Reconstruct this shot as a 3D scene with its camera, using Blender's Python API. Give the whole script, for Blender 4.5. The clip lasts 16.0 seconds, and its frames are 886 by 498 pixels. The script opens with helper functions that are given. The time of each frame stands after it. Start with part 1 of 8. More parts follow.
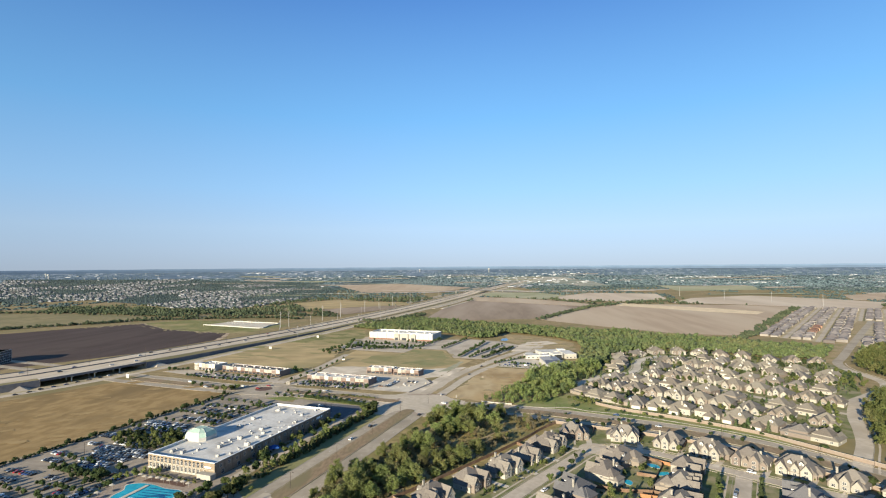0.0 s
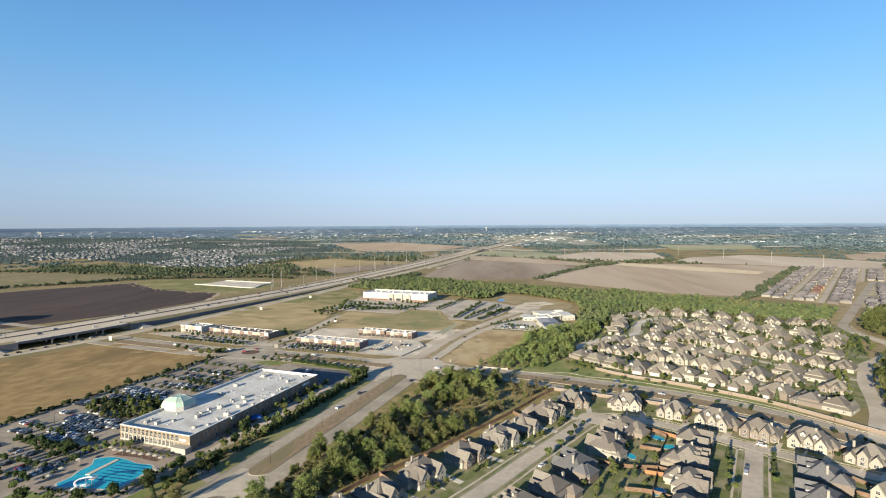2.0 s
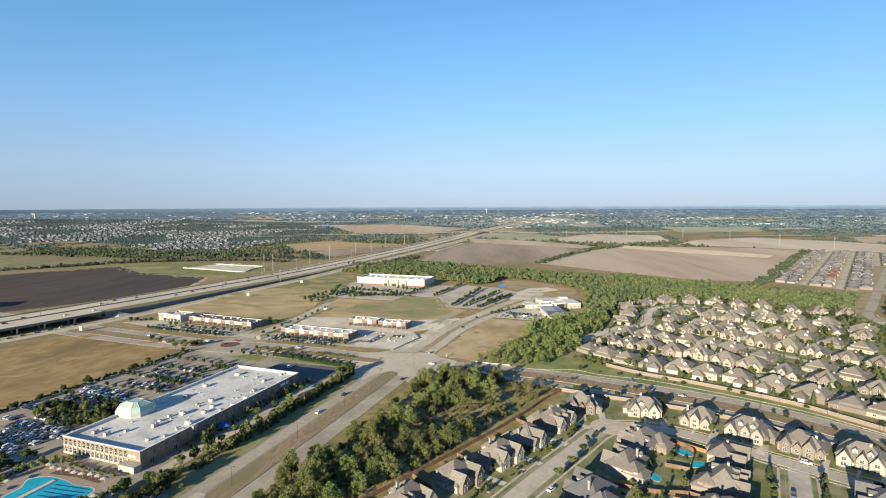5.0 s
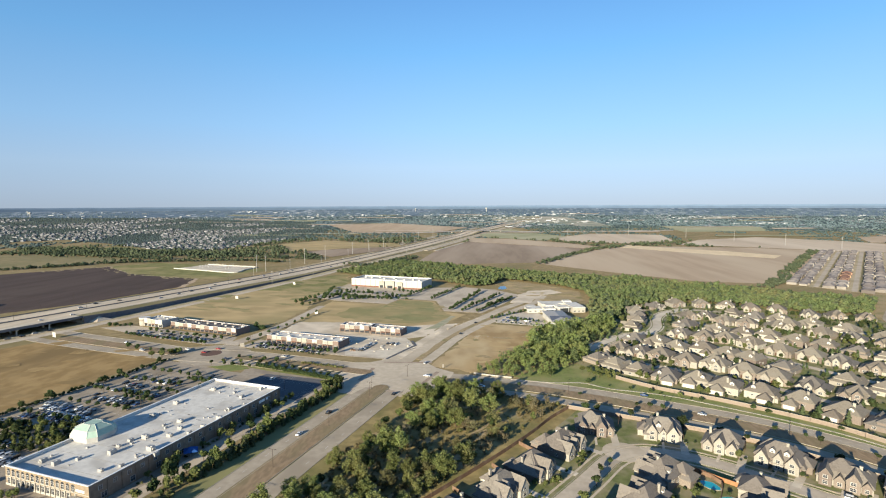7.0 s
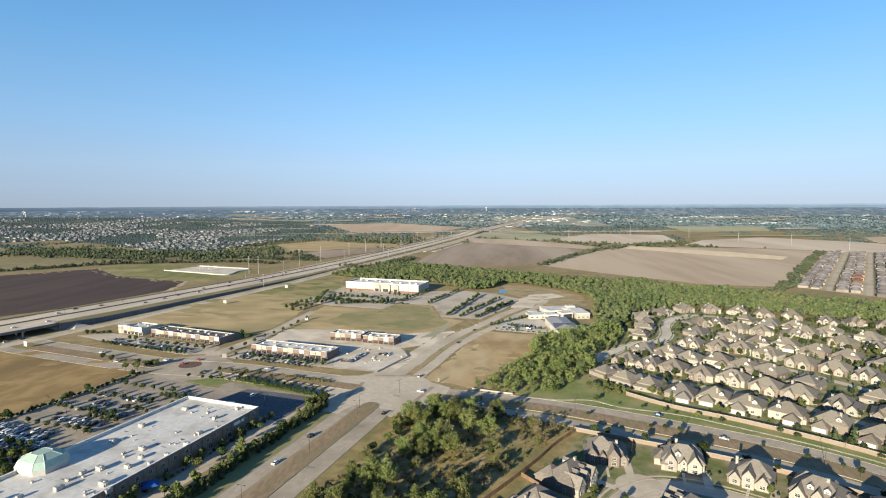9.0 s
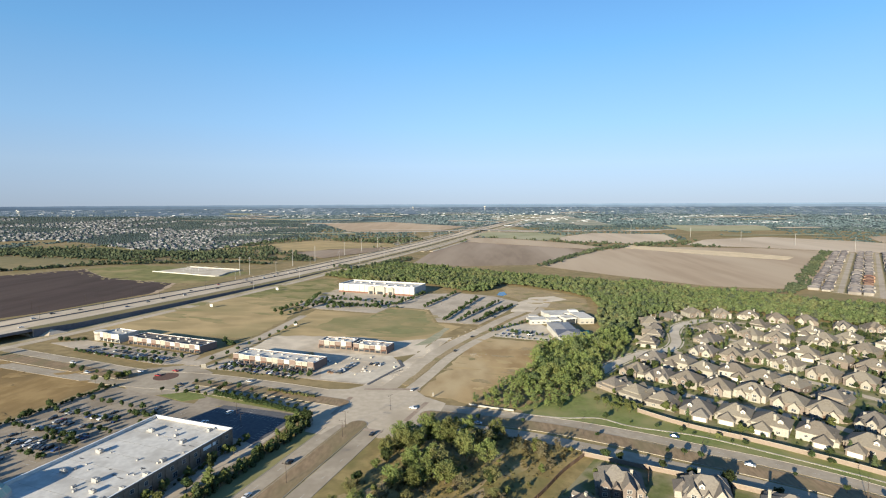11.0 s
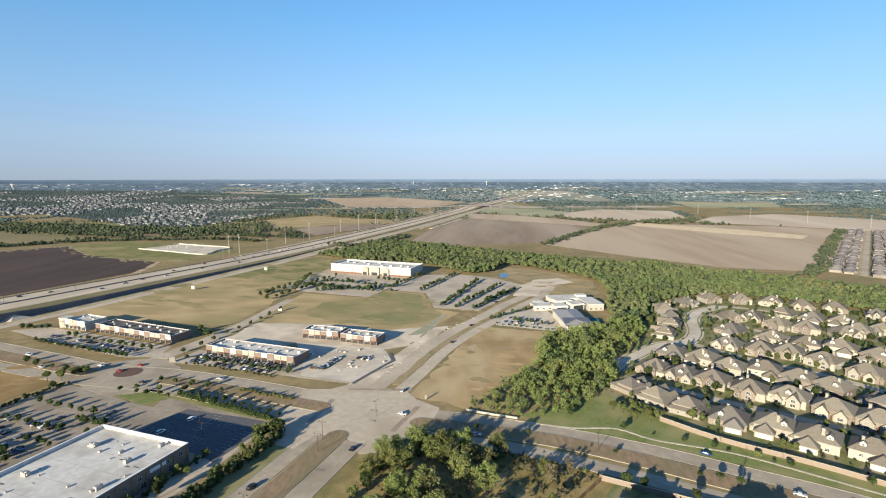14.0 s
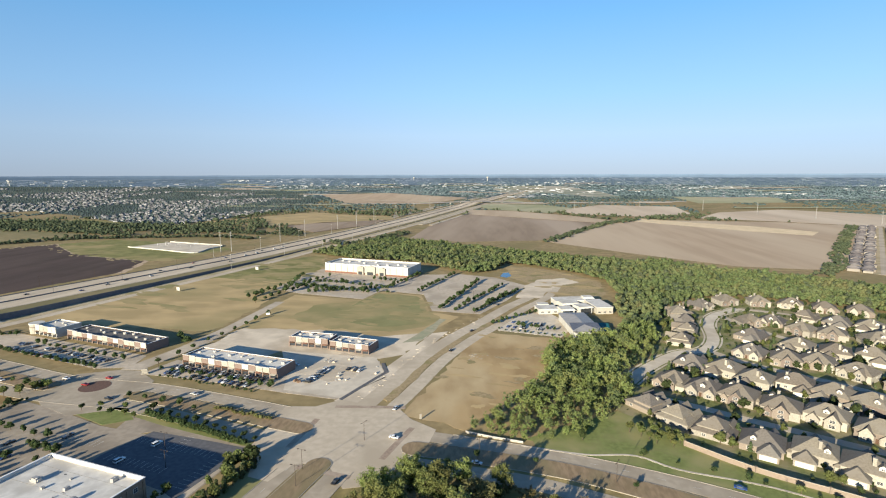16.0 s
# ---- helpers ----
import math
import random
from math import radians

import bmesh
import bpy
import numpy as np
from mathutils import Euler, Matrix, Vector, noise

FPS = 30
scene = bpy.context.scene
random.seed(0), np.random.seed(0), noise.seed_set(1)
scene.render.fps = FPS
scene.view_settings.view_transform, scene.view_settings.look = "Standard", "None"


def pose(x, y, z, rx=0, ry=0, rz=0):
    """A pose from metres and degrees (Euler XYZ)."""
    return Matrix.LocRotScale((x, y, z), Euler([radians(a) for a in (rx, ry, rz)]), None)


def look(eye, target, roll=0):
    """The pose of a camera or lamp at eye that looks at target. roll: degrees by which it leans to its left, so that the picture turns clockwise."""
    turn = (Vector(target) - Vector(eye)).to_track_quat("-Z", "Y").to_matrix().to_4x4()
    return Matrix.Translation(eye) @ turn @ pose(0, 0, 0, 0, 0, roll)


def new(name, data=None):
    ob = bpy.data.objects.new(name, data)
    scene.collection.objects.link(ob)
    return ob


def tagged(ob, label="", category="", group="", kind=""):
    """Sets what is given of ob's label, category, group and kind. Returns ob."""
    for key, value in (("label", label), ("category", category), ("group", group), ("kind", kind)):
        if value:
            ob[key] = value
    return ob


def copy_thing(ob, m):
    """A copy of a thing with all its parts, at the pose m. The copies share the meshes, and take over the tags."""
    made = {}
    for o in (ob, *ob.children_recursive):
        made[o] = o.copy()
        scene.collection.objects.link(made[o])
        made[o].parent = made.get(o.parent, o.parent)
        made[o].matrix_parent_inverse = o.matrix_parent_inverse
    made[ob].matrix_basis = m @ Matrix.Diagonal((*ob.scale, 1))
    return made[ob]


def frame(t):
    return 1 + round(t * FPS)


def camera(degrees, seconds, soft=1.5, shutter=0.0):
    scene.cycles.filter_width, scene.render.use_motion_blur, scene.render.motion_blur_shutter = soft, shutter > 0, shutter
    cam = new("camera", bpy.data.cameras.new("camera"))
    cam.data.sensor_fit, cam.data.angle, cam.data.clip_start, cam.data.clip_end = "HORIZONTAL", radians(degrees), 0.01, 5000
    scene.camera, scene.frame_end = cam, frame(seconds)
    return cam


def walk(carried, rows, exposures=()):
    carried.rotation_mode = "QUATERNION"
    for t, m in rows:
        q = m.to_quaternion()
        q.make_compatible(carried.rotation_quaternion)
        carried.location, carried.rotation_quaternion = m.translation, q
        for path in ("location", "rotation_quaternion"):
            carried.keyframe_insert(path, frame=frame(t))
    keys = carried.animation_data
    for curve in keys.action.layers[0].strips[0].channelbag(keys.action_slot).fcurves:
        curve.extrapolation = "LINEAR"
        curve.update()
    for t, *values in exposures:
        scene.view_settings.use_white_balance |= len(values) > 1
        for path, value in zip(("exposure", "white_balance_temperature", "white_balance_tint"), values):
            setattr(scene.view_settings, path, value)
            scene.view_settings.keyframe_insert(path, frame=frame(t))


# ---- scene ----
cam = camera(80.4, 16.0, soft=1.15)
PATH = [
    (0, (0.077, -0.176, 124.175), (-0.118, 1.813, 124.239), -0.5),
    (0.5, (0.285, 6.876, 124.444), (0.092, 8.866, 124.45), -0.4),
    (1, (0.452, 14.065, 124.637), (0.261, 16.055, 124.559), -0.5),
    (1.5, (0.64, 21.348, 124.716), (0.451, 23.337, 124.63), -0.4),
    (2, (0.738, 28.537, 124.541), (0.551, 30.526, 124.447), -0.4),
    (2.5, (0.496, 35.678, 124.394), (0.309, 37.666, 124.266), -0.4),
    (3, (0.408, 42.885, 124.274), (0.221, 44.87, 124.115), -0.3),
    (3.5, (0.368, 50.195, 124.166), (0.18, 52.18, 124.005), -0.3),
    (4, (0.401, 57.643, 124.103), (0.212, 59.628, 123.942), -0.3),
    (6.5, (-0.057, 97.745, 123.754), (-0.242, 99.729, 123.586), -0.4),
    (7, (-0.034, 105.515, 123.915), (-0.221, 107.5, 123.747), -0.3),
    (7.5, (-0.102, 112.918, 124.286), (-0.29, 114.902, 124.117), -0.3),
    (8, (0.013, 120.44, 124.609), (-0.174, 122.424, 124.439), -0.3),
    (8.5, (0.246, 128.208, 124.863), (0.059, 130.192, 124.693), -0.4),
    (9, (0.342, 136.077, 124.968), (0.155, 138.061, 124.798), -0.3),
    (11.5, (-0.151, 173.071, 125.411), (-0.332, 175.055, 125.232), -0.3),
    (12, (-0.187, 180.562, 125.514), (-0.368, 182.544, 125.313), -0.3),
    (12.5, (0.036, 188.045, 125.63), (-0.147, 190.024, 125.407), -0.2),
    (13, (-0.034, 195.602, 125.783), (-0.218, 197.579, 125.544), -0.1),
    (13.5, (-0.122, 203.211, 125.793), (-0.308, 205.187, 125.542), -0.1),
    (14, (-0.283, 210.995, 125.667), (-0.469, 212.968, 125.398), -0.1),
    (14.5, (-0.493, 218.906, 125.515), (-0.68, 220.877, 125.231), -0.1),
    (15, (-0.699, 226.852, 125.418), (-0.887, 228.823, 125.134), -0.1),
    (15.5, (-0.991, 234.752, 125.118), (-1.179, 236.723, 124.833), -0.1),
    (16, (-1.065, 242.797, 124.804), (-1.254, 244.767, 124.519), -0.2),
]
walk(cam, [(t, look(eye, target, roll)) for t, eye, target, roll in PATH], exposures=((0, 1.12), (16, 1.12)))

# ---- world, sun, exposure ----
SUN_WAY = Vector((0.46, 0.888, -0.238)).normalized()
world = bpy.data.worlds.new("sky")
scene.world = world
world.use_nodes = True
wn = world.node_tree.nodes
sky = wn.new("ShaderNodeTexSky")
sky.sky_type, sky.sun_disc = "NISHITA", False
sky.sun_elevation, sky.sun_rotation = radians(13.4), radians(207.4)
sky.altitude, sky.air_density, sky.dust_density, sky.ozone_density = 0, 1.0, 0.0, 4.0
wn["Background"].inputs["Strength"].default_value = 0.095
# clear blue air that pales evenly towards the horizon, all the way round
wl = world.node_tree.links
spot = wn.new("ShaderNodeTexCoord")
split = wn.new("ShaderNodeSeparateXYZ")
wl.new(spot.outputs["Generated"], split.inputs[0])
air = wn.new("ShaderNodeValToRGB")
stops = ((0.0, (0.355, 0.48, 0.67)), (0.03, (0.405, 0.54, 0.76)), (0.07, (0.43, 0.60, 0.84)), (0.14, (0.33, 0.59, 0.92)), (0.27, (0.185, 0.475, 0.87)), (0.46, (0.085, 0.25, 0.63)), (0.60, (0.06, 0.16, 0.37)), (1.0, (0.045, 0.11, 0.26)))
air.color_ramp.elements[0].position, air.color_ramp.elements[1].position = 0.0, 1.0
for at, c in stops[1:-1]:
    air.color_ramp.elements.new(at)
for e, (at, c) in zip(air.color_ramp.elements, stops):
    e.position, e.color = at, (*c, 1)
wl.new(split.outputs["Z"], air.inputs["Fac"])
gain = wn.new("ShaderNodeVectorMath")
gain.operation = "SCALE"
gain.inputs["Scale"].default_value = 5.5
# the sky is deepest at a right angle to the sun, towards the west
lean = wn.new("ShaderNodeMapRange")
lean.interpolation_type = "SMOOTHSTEP"
lean.inputs["From Min"].default_value, lean.inputs["From Max"].default_value = -0.95, 0.05
lean.inputs["To Min"].default_value, lean.inputs["To Max"].default_value = 0.74, 1.03
wl.new(split.outputs["X"], lean.inputs["Value"])
deep = wn.new("ShaderNodeVectorMath")
deep.operation = "SCALE"
wl.new(air.outputs["Color"], deep.inputs[0])
wl.new(lean.outputs[0], deep.inputs["Scale"])
wl.new(deep.outputs[0], gain.inputs[0])
clear = wn.new("ShaderNodeMix")
clear.data_type = "RGBA"
clear.inputs["Factor"].default_value = 0.88
wl.new(sky.outputs[0], clear.inputs["A"])
wl.new(gain.outputs[0], clear.inputs["B"])
wl.new(clear.outputs["Result"], wn["Background"].inputs["Color"])
sun_data = bpy.data.lights.new("sun", "SUN")
sun_data.energy, sun_data.angle, sun_data.color = 5.5, radians(0.6), (1.0, 0.9, 0.695)
sun = new("sun", sun_data)
sun.matrix_world = look((0, 0, 400), Vector((0, 0, 400)) + SUN_WAY)

# ---- materials ----
rnd = random.Random(11)


def mat(name, c1, c2, scale=0.5, c3=None, scale3=0.02, rough=0.9, bump=0.0, bump_scale=8.0, rand=0.0, island=0.0, metal=0.0, spec=0.06, third=0.55, stretch=None, through_light=0.0):
    """Procedural surface: two colours in fine grain, a third in wide patches, relief, and tint by object or by island."""
    m = bpy.data.materials.new(name)
    m.use_nodes = True
    n, l = m.node_tree.nodes, m.node_tree.links
    p = n["Principled BSDF"]
    p.inputs["Roughness"].default_value, p.inputs["Metallic"].default_value = rough, metal
    p.inputs["Specular IOR Level"].default_value = spec
    geo = n.new("ShaderNodeNewGeometry")
    place = geo.outputs["Position"]
    if stretch:
        mapping = n.new("ShaderNodeMapping")
        mapping.inputs["Rotation"].default_value = (0, 0, radians(stretch[0]))
        mapping.inputs["Scale"].default_value = (stretch[1], stretch[2], 1)
        l.new(place, mapping.inputs["Vector"])
        place = mapping.outputs[0]

    def grain(s, detail, low, high):
        t = n.new("ShaderNodeTexNoise")
        t.inputs["Scale"].default_value, t.inputs["Detail"].default_value = s, detail
        l.new(place, t.inputs["Vector"])
        r = n.new("ShaderNodeMapRange")
        r.inputs["From Min"].default_value, r.inputs["From Max"].default_value = low, high
        l.new(t.outputs["Fac"], r.inputs["Value"])
        return r.outputs[0], t

    def blend(fac, a, b):
        x = n.new("ShaderNodeMix")
        x.data_type = "RGBA"
        l.new(fac, x.inputs["Factor"])
        for socket, v in ((x.inputs["A"], a), (x.inputs["B"], b)):
            if isinstance(v, tuple):
                socket.default_value = (*v, 1)
            else:
                l.new(v, socket)
        return x.outputs["Result"]

    f, tex = grain(scale, 8, 0.39, 0.61)
    col = blend(f, tuple(c1), tuple(c2))
    if c3:
        g, _ = grain(scale3, 5, third - 0.09, third + 0.09)
        col = blend(g, col, tuple(c3))
    for amount, source in ((rand, "o"), (island, "i")):
        if amount:
            if source == "o":
                value = n.new("ShaderNodeObjectInfo").outputs["Random"]
            else:
                value = geo.outputs["Random Per Island"]
            r = n.new("ShaderNodeMapRange")
            r.inputs["To Min"].default_value, r.inputs["To Max"].default_value = 1 - amount, 1 + amount
            l.new(value, r.inputs["Value"])
            h = n.new("ShaderNodeHueSaturation")
            l.new(r.outputs[0], h.inputs["Value"])
            l.new(col, h.inputs["Color"])
            r2 = n.new("ShaderNodeMapRange")
            r2.inputs["To Min"].default_value, r2.inputs["To Max"].default_value = 0.5 - amount * 0.06, 0.5 + amount * 0.05
            l.new(value, r2.inputs["Value"])
            l.new(r2.outputs[0], h.inputs["Hue"])
            col = h.outputs["Color"]
    l.new(col, p.inputs["Base Color"])
    if bump:
        t = n.new("ShaderNodeTexNoise")
        t.inputs["Scale"].default_value, t.inputs["Detail"].default_value = bump_scale, 5
        l.new(place, t.inputs["Vector"])
        b = n.new("ShaderNodeBump")
        b.inputs["Strength"].default_value, b.inputs["Distance"].default_value = 1.0, bump
        l.new(t.outputs["Fac"], b.inputs["Height"])
        l.new(b.outputs[0], p.inputs["Normal"])
    if through_light:
        tl = n.new("ShaderNodeBsdfTranslucent")
        l.new(col, tl.inputs["Color"])
        both = n.new("ShaderNodeMixShader")
        both.inputs["Fac"].default_value = through_light
        l.new(p.outputs[0], both.inputs[1])
        l.new(tl.outputs[0], both.inputs[2])
        l.new(both.outputs[0], n["Material Output"].inputs["Surface"])
    return m


def glass(name, colour, rough=0.08):
    m = mat(name, colour, tuple(c * 1.3 for c in colour), 0.4, rough=rough, spec=0.8)
    return m


def plain(name, dark, light, bare, roof):
    """Far country seen flat: woods in dark and light clumps, bare plots in wide patches, pale roofs as specks, long in depth."""
    m = bpy.data.materials.new(name)
    m.use_nodes = True
    n, l = m.node_tree.nodes, m.node_tree.links
    p = n["Principled BSDF"]
    p.inputs["Roughness"].default_value, p.inputs["Specular IOR Level"].default_value = 1.0, 0.0
    place = n.new("ShaderNodeMapping")
    place.inputs["Scale"].default_value = (1.0, 0.28, 0.0)
    l.new(n.new("ShaderNodeNewGeometry").outputs["Position"], place.inputs["Vector"])

    def spread(value, low, high):
        r = n.new("ShaderNodeMapRange")
        r.inputs["From Min"].default_value, r.inputs["From Max"].default_value = low, high
        l.new(value, r.inputs["Value"])
        return r.outputs[0]

    def cloud(scale, detail, low, high):
        t = n.new("ShaderNodeTexNoise")
        t.inputs["Scale"].default_value, t.inputs["Detail"].default_value = scale, detail
        l.new(place.outputs[0], t.inputs["Vector"])
        return spread(t.outputs["Fac"], low, high)

    def times(a, b):
        x = n.new("ShaderNodeMath")
        x.operation = "MULTIPLY"
        l.new(a, x.inputs[0])
        l.new(b, x.inputs[1])
        return x.outputs[0]

    def over(fac, below, top):
        x = n.new("ShaderNodeMix")
        x.data_type = "RGBA"
        l.new(fac, x.inputs["Factor"])
        if isinstance(below, tuple):
            x.inputs["A"].default_value = (*below, 1)
        else:
            l.new(below, x.inputs["A"])
        x.inputs["B"].default_value = (*top, 1)
        return x.outputs["Result"]

    cells = n.new("ShaderNodeTexVoronoi")
    cells.inputs["Scale"].default_value = 0.05
    l.new(place.outputs[0], cells.inputs["Vector"])
    pick = n.new("ShaderNodeSeparateColor")
    l.new(cells.outputs["Color"], pick.inputs[0])
    town = cloud(0.0016, 3, 0.42, 0.60)
    col = over(cloud(0.02, 6, 0.36, 0.64), dark, light)
    col = over(times(cloud(0.0028, 4, 0.56, 0.66), cloud(0.012, 4, 0.40, 0.56)), col, bare)
    col = over(times(spread(pick.outputs[0], 0.78, 0.82), town), col, roof)
    col = over(spread(pick.outputs[1], 0.965, 0.975), col, roof)
    l.new(col, p.inputs["Base Color"])
    return m


M = {}
M["ground"] = mat("ground_dry_grass", (0.33, 0.25, 0.13), (0.245, 0.185, 0.096), 0.1, (0.225, 0.185, 0.09), 0.012, bump=0.06, bump_scale=1.6)
M["tan"] = mat("dry_grass_field", (0.355, 0.243, 0.112), (0.27, 0.18, 0.08), 0.11, (0.215, 0.148, 0.07), 0.02, bump=0.05, bump_scale=1.2, stretch=(14, 1.0, 0.6), third=0.55)
M["tan_pale"] = mat("straw_grass_field", (0.372, 0.26, 0.124), (0.30, 0.205, 0.094), 0.11, (0.25, 0.172, 0.08), 0.03, bump=0.05, bump_scale=1.2, stretch=(14, 1.0, 0.45))
M["brown"] = mat("bare_soil_with_dry_weeds", (0.44, 0.315, 0.165), (0.325, 0.225, 0.115), 0.06, (0.50, 0.385, 0.225), 0.025, bump=0.05, bump_scale=1.5, stretch=(14, 1.0, 0.5))
M["mid"] = mat("mown_dry_meadow", (0.475, 0.352, 0.185), (0.365, 0.275, 0.142), 0.045, (0.30, 0.247, 0.122), 0.012, bump=0.05, bump_scale=1.5, stretch=(-14, 0.55, 1.0), third=0.6)
M["olive"] = mat("dry_olive_grass", (0.285, 0.232, 0.125), (0.225, 0.187, 0.098), 0.05, (0.20, 0.18, 0.092), 0.008, bump=0.05, bump_scale=1.5)
M["meadow"] = mat("green_meadow", (0.24, 0.222, 0.092), (0.168, 0.168, 0.066), 0.06, (0.33, 0.265, 0.13), 0.018, bump=0.05, bump_scale=1.5, third=0.58)
M["lawn"] = mat("mown_lawn", (0.199, 0.225, 0.079), (0.157, 0.182, 0.064), 0.4, (0.274, 0.255, 0.116), 0.05, bump=0.06, bump_scale=2.5)
M["yard"] = mat("suburban_yard", (0.172, 0.186, 0.074), (0.132, 0.146, 0.057), 0.3, (0.275, 0.24, 0.145), 0.09, bump=0.06, bump_scale=2.5, third=0.52)
M["verge"] = mat("worn_verge_grass", (0.39, 0.30, 0.175), (0.30, 0.23, 0.13), 0.5, (0.225, 0.20, 0.09), 0.05, bump=0.08, bump_scale=2.5, third=0.6)
M["verge_pale"] = mat("sun_bleached_verge", (0.50, 0.41, 0.275), (0.41, 0.33, 0.215), 0.5, (0.33, 0.275, 0.165), 0.04, bump=0.08, bump_scale=2.5)
M["dark_soil"] = mat("ploughed_dark_soil", (0.095, 0.07, 0.060), (0.078, 0.058, 0.05), 0.05, (0.118, 0.09, 0.074), 0.006, bump=0.15, bump_scale=0.8, stretch=(-40, 1.0, 0.12))
M["dark_soil_wet"] = mat("damp_ploughed_soil", (0.088, 0.066, 0.056), (0.072, 0.054, 0.046), 0.05, (0.106, 0.08, 0.066), 0.006, bump=0.1, bump_scale=0.8, stretch=(-40, 1.0, 0.12))
M["mid_soil"] = mat("ploughed_red_brown_soil", (0.315, 0.24, 0.172), (0.265, 0.20, 0.142), 0.05, (0.40, 0.315, 0.235), 0.006, bump=0.15, bump_scale=0.8, stretch=(-55, 1.0, 0.12))
M["soil"] = mat("ploughed_light_soil", (0.465, 0.352, 0.242), (0.41, 0.307, 0.21), 0.04, (0.51, 0.40, 0.282), 0.006, bump=0.15, bump_scale=0.8, stretch=(-70, 1.0, 0.12))
M["straw"] = mat("pale_stubble", (0.72, 0.57, 0.37), (0.62, 0.485, 0.31), 0.05, bump=0.1, bump_scale=1.0)
M["dirt"] = mat("pale_graded_dirt", (0.66, 0.56, 0.43), (0.54, 0.455, 0.345), 0.06, (0.46, 0.385, 0.29), 0.03, bump=0.08, bump_scale=1.2)
M["concrete"] = mat("road_concrete", (0.545, 0.46, 0.350), (0.476, 0.40, 0.303), 0.25, (0.427, 0.355, 0.265), 0.03, rough=0.85, bump=0.01, bump_scale=4)
M["lot"] = mat("parking_concrete", (0.52, 0.44, 0.342), (0.45, 0.38, 0.295), 0.3, (0.385, 0.324, 0.25), 0.04, rough=0.85, bump=0.01, bump_scale=4)
M["darkcrete"] = mat("darker_road_concrete", (0.42, 0.354, 0.27), (0.36, 0.303, 0.23), 0.25, (0.315, 0.263, 0.197), 0.04, rough=0.85, bump=0.01, bump_scale=4)
M["lanecrete"] = mat("highway_lane_concrete", (0.609, 0.504, 0.374), (0.523, 0.431, 0.320), 0.12, (0.471, 0.385, 0.282), 0.02, rough=0.85, stretch=(12, 1.0, 0.1))
M["gym_lot"] = mat("worn_parking_concrete", (0.365, 0.306, 0.236), (0.308, 0.257, 0.198), 0.3, (0.25, 0.208, 0.16), 0.05, rough=0.88, bump=0.01, bump_scale=4)
M["newcrete"] = mat("fresh_concrete", (0.62, 0.545, 0.435), (0.535, 0.468, 0.372), 0.15, (0.465, 0.40, 0.312), 0.04, rough=0.85)
M["asphalt"] = mat("asphalt", (0.140, 0.139, 0.145), (0.110, 0.110, 0.116), 0.5, rough=0.9)
M["median_dirt"] = mat("bare_median_dirt", (0.315, 0.228, 0.142), (0.235, 0.17, 0.106), 0.5, (0.215, 0.18, 0.10), 0.06, bump=0.08, bump_scale=2.5, third=0.56, stretch=(14, 1.0, 0.35))
M["kerb"] = mat("kerb_concrete", (0.385, 0.345, 0.28), (0.31, 0.275, 0.225), 0.8)
M["meadow_mix"] = mat("half_green_meadow", (0.252, 0.238, 0.112), (0.208, 0.20, 0.092), 0.05, (0.37, 0.29, 0.15), 0.014, bump=0.05, bump_scale=1.5, third=0.6)
M["meadow_edge"] = mat("thin_green_over_straw", (0.36, 0.285, 0.145), (0.29, 0.242, 0.12), 0.06, (0.25, 0.225, 0.105), 0.016, bump=0.05, bump_scale=1.5, third=0.55)
# paler than the near meadow and soil: haze put into the colour
M["pale_meadow"] = mat("hazed_far_grass", (0.36, 0.345, 0.21), (0.30, 0.295, 0.175), 0.02, (0.41, 0.375, 0.245), 0.004)
M["pale_soil"] = mat("hazed_far_soil", (0.55, 0.435, 0.315), (0.48, 0.382, 0.28), 0.03, (0.60, 0.49, 0.365), 0.005, stretch=(-70, 1.0, 0.12))
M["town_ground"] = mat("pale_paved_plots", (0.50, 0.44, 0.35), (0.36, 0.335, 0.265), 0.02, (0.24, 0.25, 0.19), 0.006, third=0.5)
M["brickpave"] = mat("red_brown_pavers", (0.16, 0.10, 0.08), (0.12, 0.08, 0.065), 1.5)
M["crosswalk"] = mat("brown_stamped_concrete", (0.351, 0.267, 0.202), (0.286, 0.218, 0.166), 1.0, (0.403, 0.325, 0.254), 0.2)
M["paint"] = mat("white_road_paint", (0.65, 0.63, 0.58), (0.5, 0.48, 0.44), 2.0)
M["mwall"] = mat("dark_retaining_wall", (0.13, 0.13, 0.142), (0.105, 0.105, 0.115), 0.3, (0.16, 0.155, 0.155), 0.05, rough=0.9)
M["shingle"] = mat("asphalt_shingles", (0.186, 0.163, 0.134), (0.142, 0.125, 0.102), 1.2, (0.172, 0.154, 0.131), 0.25, rough=0.92, bump=0.02, bump_scale=5, rand=0.18)
M["shingle_grey"] = mat("grey_asphalt_shingles", (0.165, 0.150, 0.134), (0.124, 0.112, 0.10), 1.2, (0.15, 0.138, 0.124), 0.25, rough=0.92, bump=0.02, bump_scale=5, rand=0.14)
M["shingle_dark"] = mat("dark_weathered_shingles", (0.184, 0.163, 0.141), (0.139, 0.123, 0.108), 1.2, (0.168, 0.15, 0.133), 0.25, rough=0.92, bump=0.02, bump_scale=5, rand=0.16)
M["shingle_blue"] = mat("dark_slate_shingles", (0.122, 0.119, 0.122), (0.094, 0.092, 0.095), 1.2, (0.112, 0.109, 0.112), 0.25, rough=0.92, bump=0.02, bump_scale=5, rand=0.14)
